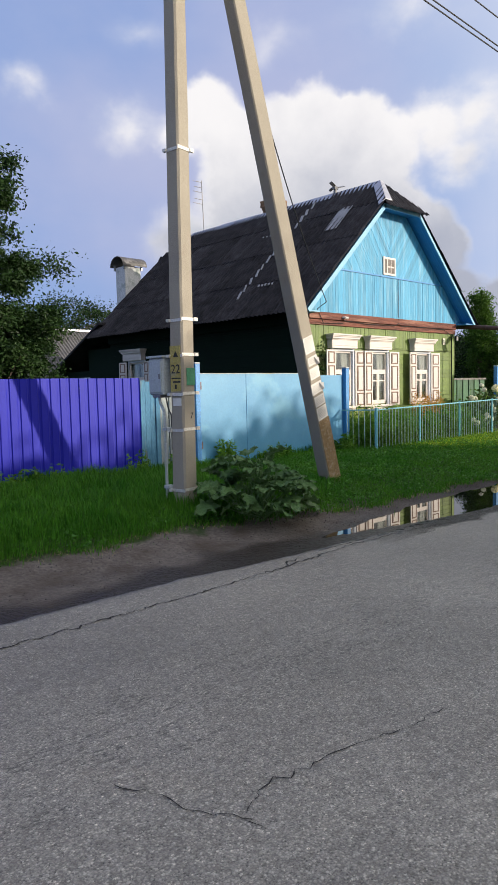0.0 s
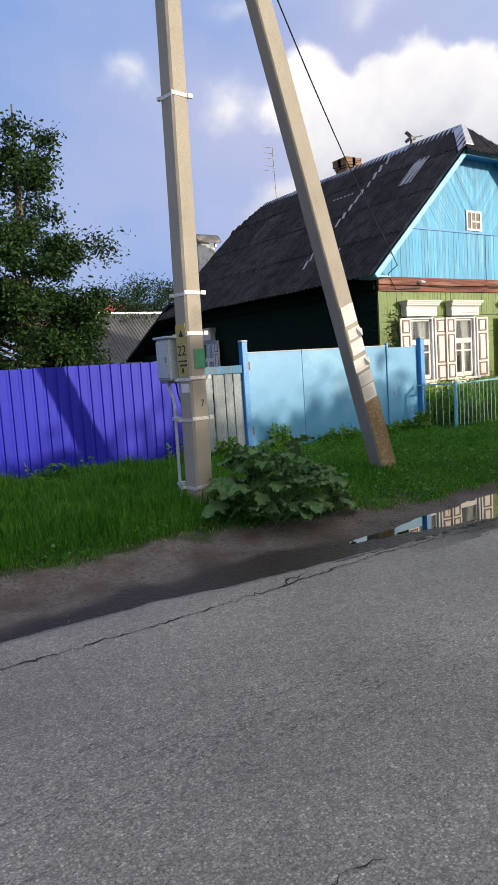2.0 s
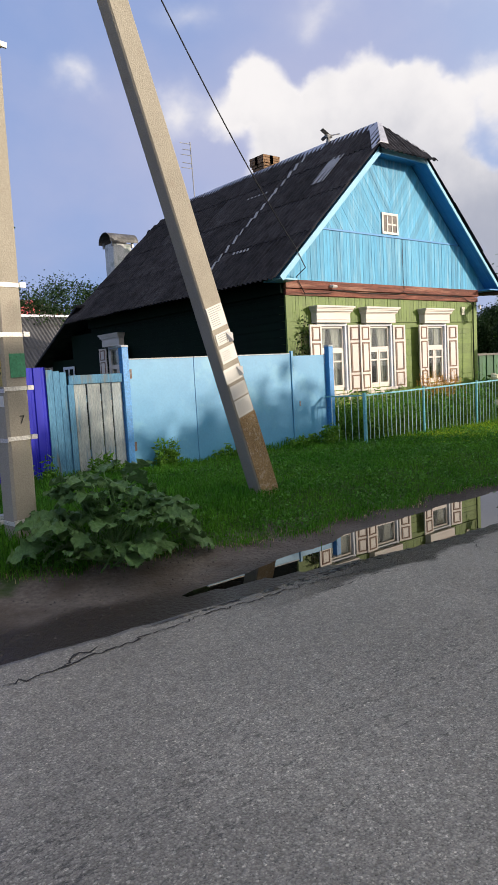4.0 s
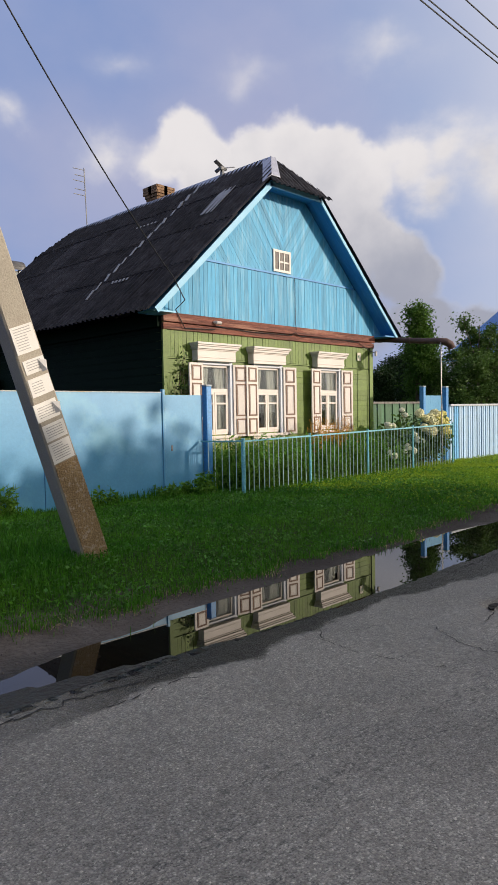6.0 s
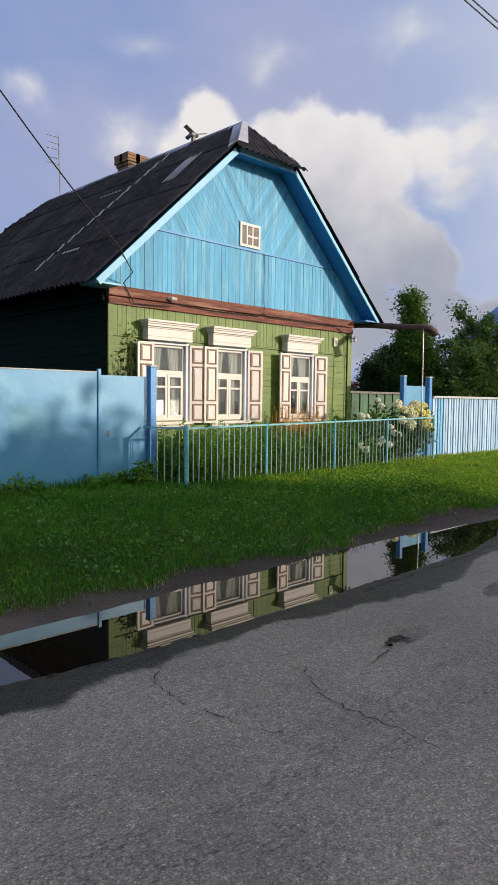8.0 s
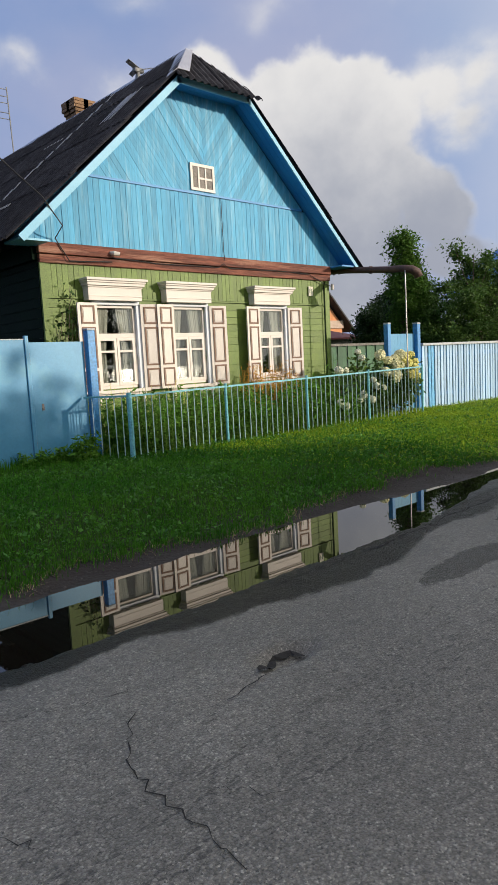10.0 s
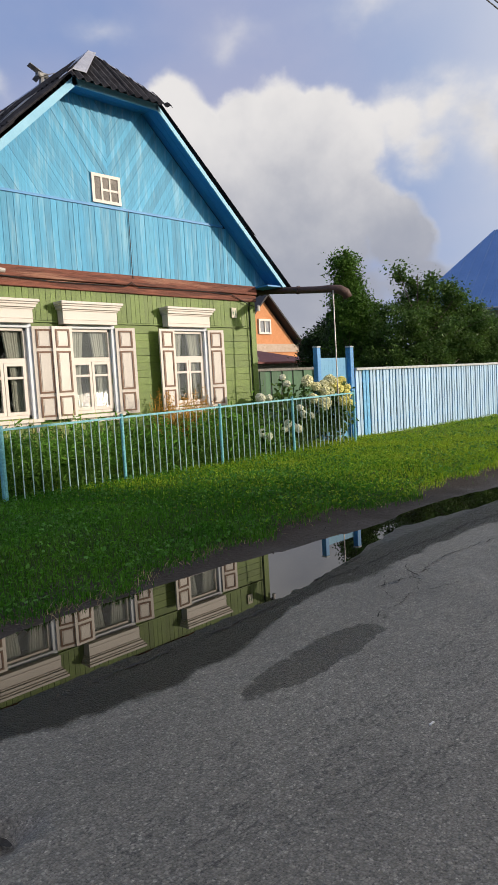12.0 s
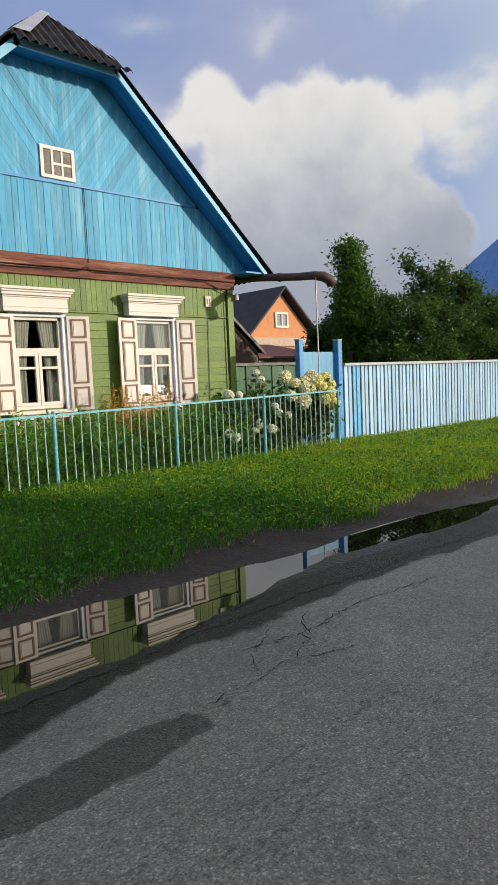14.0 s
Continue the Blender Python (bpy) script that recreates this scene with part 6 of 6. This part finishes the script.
tagged(lawn, "mown lawn in front of the house, sunlit yellow put into its colour", "grass", kind="stuff")
# ragged dry stalks at the turf's edge
xs = rng.uniform(1, 20, 2600)
ys = turf_edge(xs) + rng.normal(-0.02, 0.06, 2600)
tagged(blades("straw", xs, ys, rng.uniform(0.02, 0.07, 2600), np.full(2600, 0.005), STRAW, 3.0), "dry straw along the edge of the turf", "straw", kind="stuff")
# clods and small stones on the bare strip between asphalt and turf
k = 5200
xs = rng.uniform(0.5, 19, k)
ys = 5.15 + rng.uniform(0, 1, k) * (turf_edge(xs) - 5.0)
dry = np.array([not (gutter(float(a))[0] - 0.05 < b < gutter(float(a))[1] + 0.05) for a, b in zip(xs, ys)])
xs, ys = xs[dry], ys[dry]
zs = ground_at(xs, ys)
size = 0.004 + 0.010 * rng.uniform(0, 1, len(xs)) ** 3
shape = np.array([(1, 0, 0), (0, 1, 0), (-1, 0, 0), (0, -1, 0), (0, 0, 0.8), (0, 0, -0.5)])
cv = np.stack([xs, ys, zs], 1)[:, None] + shape[None] * size[:, None, None] * rng.uniform(0.6, 1.4, (len(xs), 6, 1))
ci = np.arange(len(xs))[:, None] * 6
cf = np.concatenate([ci + [[a, b, 4]] for a, b in ((0, 1), (1, 2), (2, 3), (3, 0))] + [ci + [[b, a, 5]] for a, b in ((0, 1), (1, 2), (2, 3), (3, 0))])
tagged(soup("gravel", cv.reshape(-1, 3), cf, surface("dusty clods", (0.045, 0.04, 0.036), (0.11, 0.098, 0.088), 3.0, 0.95, 0.3)), "small clods and stones on the bare earth strip", "gravel", kind="stuff")
# broad leaves in the lawn
k = 24000
xs = rng.uniform(2, 26, k)
ys = turf_edge(xs) + 0.05 + rng.uniform(0, 1, k) ** 1.2 * 3.6
keep = np.array([wobble(float(a), float(b), 1.1, 80) for a, b in zip(xs, ys)]) > -0.05
xs, ys = xs[keep], ys[keep]
zz = ground_at(xs, ys) + rng.uniform(0.02, 0.07, len(xs))
tagged(leaf_cloud("clover", np.stack([xs, ys, zz], 1), 0.042, CLOVER, 0.0, 0.8, 0.1), "clover and plantain leaves in the lawn", "clover", kind="stuff")

# short broad blades; by the house their colour is raised to imitate sun
for x0, x1, k, mat, label in ((13.0, 34.0, 80000, SUN_LAWN, "lawn blades with sunlight painted in as yellow-green"), (1.5, 19.0, 52000, GRASS, "fresh green verge blades")):
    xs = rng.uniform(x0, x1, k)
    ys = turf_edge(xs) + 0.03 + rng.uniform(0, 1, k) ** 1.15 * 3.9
    keep = rng.uniform(0, 1, k) < np.clip((xs - x0) / 4.0, 0, 1) * (1.0 if mat is SUN_LAWN else np.clip((x1 - xs) / 4.0, 0, 1) + 0.2)
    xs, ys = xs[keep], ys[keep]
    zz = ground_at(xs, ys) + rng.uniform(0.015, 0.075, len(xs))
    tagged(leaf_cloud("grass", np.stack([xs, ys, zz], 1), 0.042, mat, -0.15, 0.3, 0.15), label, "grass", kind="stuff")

# weeds at the foot of gate and fences
def stems(name, roots, heights_, leaf, material, label, per=30, aspect=0.22):
    """Upright stems with narrow leaves all the way up."""
    pts, out = [], bmesh.new()
    for (x, y, z), h in zip(roots, heights_):
        lean = Vector((rng.normal(0, 0.05), rng.normal(0, 0.05), 1)).normalized()
        a, b = Vector((x, y, z)), Vector((x, y, z)) + lean * h
        tube(out, [a, b], [0.005, 0.002], 4, 0, False)
        for q in rng.uniform(0.05, 1.0, per):
            p = a.lerp(b, float(q))
            pts.append((p.x, p.y, p.z))
    st = finish("stem", out, material)
    lv = leaf_cloud("foliage", np.array(pts), leaf, material, 0.25, aspect, 0.2)
    t = thing(name, float(np.mean([r[0] for r in roots])), float(np.mean([r[1] for r in roots])), 0.15, label, "plants", kind="stuff")
    attach(st, t)
    attach(lv, t)
    return t


def roots_in(x0, x1, y0, y1, k):
    x, y = rng.uniform(x0, x1, k), rng.uniform(y0, y1, k)
    return [(a, b, height(a, b) - 0.01) for a, b in zip(x.tolist(), y.tolist())]


r = roots_in(12.85, 18.1, 9.55, 10.9, 520)
stems("garden_weeds", r, [0.38 + 0.55 * rng.uniform() for _ in r], 0.125, WEED, "dense green weeds in the front garden behind the bars", 34)
r = roots_in(12.9, 17.2, 9.5, 9.62, 120)
stems("garden_weeds", r, [0.25 + 0.4 * rng.uniform() for _ in r], 0.075, LEAF_BRIGHT, "bright weeds growing against the fence bars", 26)
r = roots_in(16.0, 17.1, 10.2, 10.8, 95)
stems("goldenrod", r, [0.85 + 0.45 * rng.uniform() for _ in r], 0.06, RUSTY_PLANT, "rust-orange seeding goldenrod under the window", 40)
r = roots_in(13.2, 15.0, 10.4, 10.9, 40)
stems("yellow_flowers", r, [0.7 + 0.35 * rng.uniform() for _ in r], 0.045, FLOWER_Y, "sparse yellow flowering stems under the window", 12)
r = roots_in(18.5, 19.3, 10.6, 11.0, 14)
stems("vine", r, [0.8 + 0.6 * rng.uniform() for _ in r], 0.08, WEED, "thin climbing shoots at the green corner", 10, 0.5)
for x, y, w, n_, h in ((8.9, 10.08, 0.35, 34, 0.42), (7.85, 10.05, 0.5, 30, 0.32), (6.9, 10.05, 0.4, 20, 0.38), (11.8, 10.1, 0.8, 40, 0.22), (12.3, 9.9, 0.35, 40, 0.35), (10.3, 10.12, 0.9, 30, 0.25), (5.0, 10.05, 1.0, 34, 0.3)):
    r = roots_in(x - w / 2, x + w / 2, y - 0.1, y + 0.08, n_)
    stems("weeds", r, [h * rng.uniform(0.5, 1.2) for _ in r], 0.08, WEED, "green weeds at the foot of the gate", 16, 0.4)
# vine by the first window
t = thing("vine", 12.75, 11.08, 0.16, "thin dark vine climbing beside the first window", "vine")
bm = bmesh.new()
pts = []
for k in range(7):
    x = 12.66 + 0.045 * k
    p = [Vector((x, 11.06, 0.2))]
    for q in range(1, 9):
        p.append(Vector((x + 0.05 * math.sin(q * 1.3 + k), 11.05 + 0.02 * math.cos(q + k), 0.2 + q * (0.24 + 0.012 * k))))
    tube(bm, p, 0.004, 4, 0, False)
    for v in p[5:]:
        for _ in range(5):
            pts.append((v.x + random.gauss(0, 0.05), v.y - 0.03, v.z + random.gauss(0, 0.07)))
part("stem", bm, BARK, t)
attach(leaf_cloud("foliage", np.array(pts), 0.07, LEAF_TREE, 0.5, 0.7), t)

# hydrangea at the end of the garden fence
hyd = thing("hydrangea", 19.2, 9.95, 0.16, "hydrangea bush with cream and greenish yellow flower heads", "bush")
bm = bmesh.new()
pts = []
heads = [(19.82, 9.66, 1.25), (19.93, 9.7, 1.40), (19.80, 9.6, 1.02), (20.04, 9.62, 0.93), (20.0, 9.66, 1.13), (20.12, 9.72, 1.26), (19.7, 9.72, 1.36),
         (18.95, 9.75, 1.44), (19.14, 9.7, 1.33), (19.32, 9.66, 1.25), (19.51, 9.66, 1.22), (19.44, 9.75, 1.36), (19.6, 9.72, 1.42), (19.0, 9.66, 1.11), (19.24, 9.6, 1.0),
         (17.6, 9.7, 0.59), (18.14, 9.66, 0.60), (18.69, 9.66, 0.84), (18.66, 9.72, 0.96), (18.9, 9.64, 0.80), (18.5, 9.66, 0.59), (17.76, 9.85, 1.19), (17.99, 9.85, 1.18),
         (18.43, 9.9, 1.53), (18.48, 9.85, 1.41), (17.7, 9.66, 0.52), (18.2, 9.62, 0.7)]
for hx, hy, hz in heads:
    a = Vector((hx + random.uniform(-0.3, 0.3), 10.0, 0.15))
    b = Vector((hx, hy, hz))
    tube(bm, [a, a.lerp(b, 0.6) + Vector((0, 0.05, 0.12)), b], [0.009, 0.007, 0.005], 5, 0, False)
    for _ in range(80):
        q = a.lerp(b, random.uniform(0.3, 0.96))
        pts.append((q.x + random.gauss(0, 0.12), q.y + random.gauss(0.04, 0.1), q.z + random.gauss(-0.03, 0.09)))
part("stem", bm, BARK, hyd)
attach(leaf_cloud("foliage", np.array(pts), 0.12, LEAF_BUSH, 0.5, 0.65), hyd)
def flower_head(mat, seed):
    """A round head of crowded florets."""
    bm = bmesh.new()
    bmesh.ops.create_icosphere(bm, subdivisions=4, radius=0.085)
    for v in bm.verts:
        q = v.co.normalized()
        v.co = q * (0.085 + 0.022 * noise.noise(q * 7 + Vector((seed, 0, 0))) + 0.016 * noise.noise(q * 19) + 0.012 * noise.noise(q * 3.1 + Vector((0, seed, 3))))
    return finish("flower_head", bm, mat)


petal_a, petal_b, petal_c = flower_head(FLOWER, 1), flower_head(FLOWER_H, 2), flower_head(FLOWER_C, 3)
for i, (hx, hy, hz) in enumerate(heads):
    src = petal_b if i < 7 else (petal_c if i < 15 else petal_a)
    o = src if i in (0, 7, 15) else src.copy()
    if o is not src:
        scene.collection.objects.link(o)
    attach(o, hyd)
    s = (0.78 + 0.5 * random.random()) * (0.8 if i >= 15 else 1.25)
    o.matrix_basis = pose(hx, hy, hz, random.uniform(0, 90), 0, random.uniform(0, 360)) @ Matrix.Diagonal((s, s, s * 0.85, 1))

# burdock beside the pole
bur = thing("burdock", 5.9, 6.25, 0.1, "big burdock clump with broad ragged leaves beside the pole", "plant")


def burdock_leaf(seed):
    r = random.Random(seed)
    bm = bmesh.new()
    rows = []
    for j in range(15):
        t = j / 14
        w = 0.5 * (math.sin(math.pi * min(1, t * 0.92 + 0.06)) ** 0.7) * (1.0 - 0.35 * t) * (0.72 + 0.5 * (j % 2) * (0.5 + r.random() * 0.5))
        row = []
        for i in range(-3, 4):
            q = i / 3
            ruff = 0.10 * math.sin(j * 1.25 + i * 2.7 + seed) * abs(q)
            row.append(bm.verts.new((q * w, t, 0.20 * abs(q) * w - 0.33 * t * t + ruff)))
        rows.append(row)
    for a, b in zip(rows, rows[1:]):
        for i in range(6):
            bm.faces.new((a[i], a[i + 1], b[i + 1], b[i]))
    me = bpy.data.meshes.new("leaf")
    bm.to_mesh(me)
    bm.free()
    me.materials.append(LEAF_BURDOCK)
    me.shade_smooth()
    return me


leaf_meshes = [burdock_leaf(s) for s in range(5)]
rb = random.Random(12)
for k in range(92):
    a = rb.uniform(0, math.tau)
    rad = 0.68 * math.sqrt(rb.random())
    x, y = 5.94 + 0.86 * rad * math.cos(a), 6.24 + 0.74 * rad * math.sin(a)
    g = height(x, y)
    z = g + max(0.05, 0.60 * (1 - (rad / 0.85) ** 2) * rb.uniform(0.5, 1.15)) + 0.04
    o = attach(new("leaf", leaf_meshes[k % 5]), bur)
    s = rb.uniform(0.17, 0.33)
    o.matrix_basis = pose(x, y, z, rb.uniform(-12, 38), rb.uniform(-25, 25), math.degrees(a) - 90 + rb.gauss(0, 28)) @ Matrix.Diagonal((s, s, s, 1))
    bm = bmesh.new()
    tube(bm, [(5.93 + rb.gauss(0, 0.12), 6.28 + rb.gauss(0, 0.12), 0.05), (x, y, z)], [0.008, 0.005], 5, 0, False)
    part("stem", bm, LEAF_BURDOCK, bur)

# ---- neighbours in the distance ----
shed = thing("shed", 14.0, 25.8, 0.1, "old grey plank shed with a slate roof behind the fence", "shed")
bm = bmesh.new()
prism(bm, [(12.3, 25.6, 0.1), (12.3, 29.6, 0.1), (12.3, 29.6, 2.4), (12.3, 27.5, 4.1), (12.3, 25.6, 2.4)], (6.0, 0, 0))
wall = part("wall", bm, OLD_WOOD, shed)
for k in range(20):
    y0 = 25.6 + k * 0.2
    zt = 2.35 + (1.7 * (1 - abs(y0 + 0.1 - 27.55) / 1.95))
    part("board", boxes((12.27, 12.3, y0, y0 + 0.185, 0.1, zt)), OLD_WOOD, wall)
bm = bmesh.new()
for s in (-1, 1):
    prism(bm, [(12.0, 27.5, 4.2), (18.6, 27.5, 4.2), (18.6, 27.5 + s * 2.6, 2.05), (12.0, 27.5 + s * 2.6, 2.05)], (0, 0, 0.05))
shed_roof = part("roof", bm, OLD_WOOD, shed)
roof_main = roof
roof = shed_roof
SHED_SLATE = surface("pale old slate", (0.085, 0.082, 0.085), (0.15, 0.145, 0.142), 1.4, 0.9, 0.5, 30, stain=(0.08, 0.075, 0.07), stain_scale=2.5, tint=0.2)
wavy((11.95, 24.86, 2.08), (1, 0, 0), (0, 2.6, 2.15), 3, 6, [((0, 27.5, 0), (0, 1, 0))], 9, SHED_SLATE)
roof = roof_main
bm = bmesh.new()
box(bm, 11.95, 18.6, 27.38, 27.62, 4.24, 4.32)
part("ridge_cap", bm, ZINC, shed)

red = thing("house", 15.6, 33.5, 0.1, "distant house with a bright red roof", "house")
part("wall", boxes((13.4, 19.0, 33.0, 39.0, 0.1, 4.2)), CREAM, red)
bm = bmesh.new()
prism(bm, [(13.0, 32.6, 4.2), (19.4, 32.6, 4.2), (17.4, 36, 5.9), (15.0, 36, 5.9)], (0, 0.05, 0.05))
prism(bm, [(13.0, 32.6, 4.2), (13.0, 39.4, 4.2), (15.0, 36, 5.9)], (0.05, 0, 0.05))
part("roof", bm, RED_ROOF, red)

orange = thing("house", 40.3, 34, 0.1, "orange brick house with a dark gabled roof", "house")
bm = bmesh.new()
prism(bm, [(37.2, 30.4, 0.1), (43.4, 30.4, 0.1), (43.4, 30.4, 3.6), (40.3, 30.4, 6.55), (37.2, 30.4, 3.6)], (0, 8, 0))
wall = part("wall", bm, ORANGE, orange)
part("brick_band", boxes((37.15, 43.45, 30.3, 30.4, 3.35, 3.85)), surface("pale brick band", (0.46, 0.34, 0.26), (0.58, 0.46, 0.38), 6, 0.9, 0.3), orange)
DARK_ROOF = surface("dark roof felt", (0.03, 0.028, 0.03), (0.05, 0.047, 0.05), 2.0, 0.8, 0.2)
for s in (-1, 1):
    bm = bmesh.new()
    prism(bm, [(40.3, 29.9, 6.75), (40.3, 38.6, 6.75), (40.3 + s * 3.9, 38.6, 3.1), (40.3 + s * 3.9, 29.9, 3.1)], (0, 0, 0.14))
    part("roof", bm, DARK_ROOF, orange)
w = barred(((39.75, 40.85, 30.3, 30.4, 4.45, 4.57), (39.75, 40.85, 30.3, 30.4, 5.25, 5.37), (39.75, 39.87, 30.3, 30.4, 4.57, 5.25), (40.73, 40.85, 30.3, 30.4, 4.57, 5.25), (40.26, 40.34, 30.3, 30.4, 4.57, 5.25)), WHITE, orange)
part("pane", boxes((39.87, 40.73, 30.36, 30.39, 4.57, 5.25)), surface("far dim pane", (0.25, 0.26, 0.28), (0.32, 0.33, 0.35), 3, 0.15, 0), w)
hut = thing("shed", 31, 22, 0.1, "low shed with a dark red sheet roof", "shed")
part("wall", boxes((29.7, 33.5, 21.5, 25.0, 0.1, 2.3)), OLD_WOOD, hut)
bm = bmesh.new()
prism(bm, [(29.45, 21.2, 2.25), (34.0, 21.2, 2.25), (34.0, 25.2, 3.0), (29.45, 25.2, 3.0)], (0, 0, 0.08))
part("roof", bm, surface("dark red sheet", (0.12, 0.03, 0.03), (0.17, 0.045, 0.04), 3, 0.7, 0.2), hut)

barn = thing("shed", 27.2, 22, 0.1, "small brown plank shed with a pale gable rake", "shed")
bm = bmesh.new()
prism(bm, [(25.2, 20.9, 0.1), (29.1, 20.9, 0.1), (29.1, 20.9, 2.5), (27.15, 20.9, 4.1), (25.2, 20.9, 2.5)], (0, 3.0, 0))
part("wall", bm, PIPE_BROWN, barn)
for sd in (-1, 1):
    bm = bmesh.new()
    prism(bm, [(27.15, 20.7, 4.22), (27.15, 24.1, 4.22), (27.15 + sd * 2.15, 24.1, 2.45), (27.15 + sd * 2.15, 20.7, 2.45)], (0, 0, 0.06))
    part("roof", bm, DARK_ROOF, barn)
    bm = bmesh.new()
    prism(bm, [(27.15, 20.68, 4.22), (27.15 + sd * 2.15, 20.68, 2.45), (27.15 + sd * 2.15, 20.68, 2.33), (27.15, 20.68, 4.10)], (0, -0.03, 0))
    part("rake_board", bm, OLD_WOOD, barn, "pale weathered rake board")

cottage = thing("house", 40, 14, 0.1, "cream house with a large blue sheet metal roof", "house")
part("wall", boxes((37.2, 43.2, 9.9, 18.5, 0.1, 4.0)), CREAM, cottage)
A, B, C, D, R0, R1 = (36.8, 18.9, 4.05), (36.8, 9.5, 4.05), (43.6, 9.5, 4.05), (43.6, 18.9, 4.05), (40.2, 15.6, 7.87), (40.2, 12.8, 7.87)
bm = bmesh.new()
va = [bm.verts.new(p) for p in (A, B, C, D, R0, R1)]
for f in ((0, 1, 5, 4), (1, 2, 5), (2, 3, 4, 5), (3, 0, 4), (3, 2, 1, 0)):
    bm.faces.new([va[i] for i in f])
blue_roof = part("roof", bm, BLUE_ROOF, cottage)
slope = (Vector(R0) - Vector((36.8, 15.6, 4.05)))
for k in range(17):
    y = 10.0 + k * 0.5
    run = min(1.0, (18.9 - y) / 3.3, (y - 9.5) / 3.3)
    bm = bmesh.new()
    tube(bm, [Vector((36.8, y, 4.06)), Vector((36.8, y, 4.06)) + slope * run], 0.02, 4)
    part("seam", bm, BLUE_ROOF, blue_roof)
part("eave_board", boxes((36.72, 36.8, 9.45, 18.95, 3.92, 4.08)), PALE_BLUE, cottage)
part("gutter", boxes((36.62, 36.72, 9.45, 18.95, 3.98, 4.06), bevel=0.01), ZINC, cottage)

# litter on the road
lit = boxes((11.425, 11.458, 3.05, 3.061, road_height(11.5, 3.1) + 0.001, road_height(11.5, 3.1) + 0.008), bevel=0.002)
tagged(finish("litter", lit, PAPER), "scrap of white paper on the asphalt", "litter")
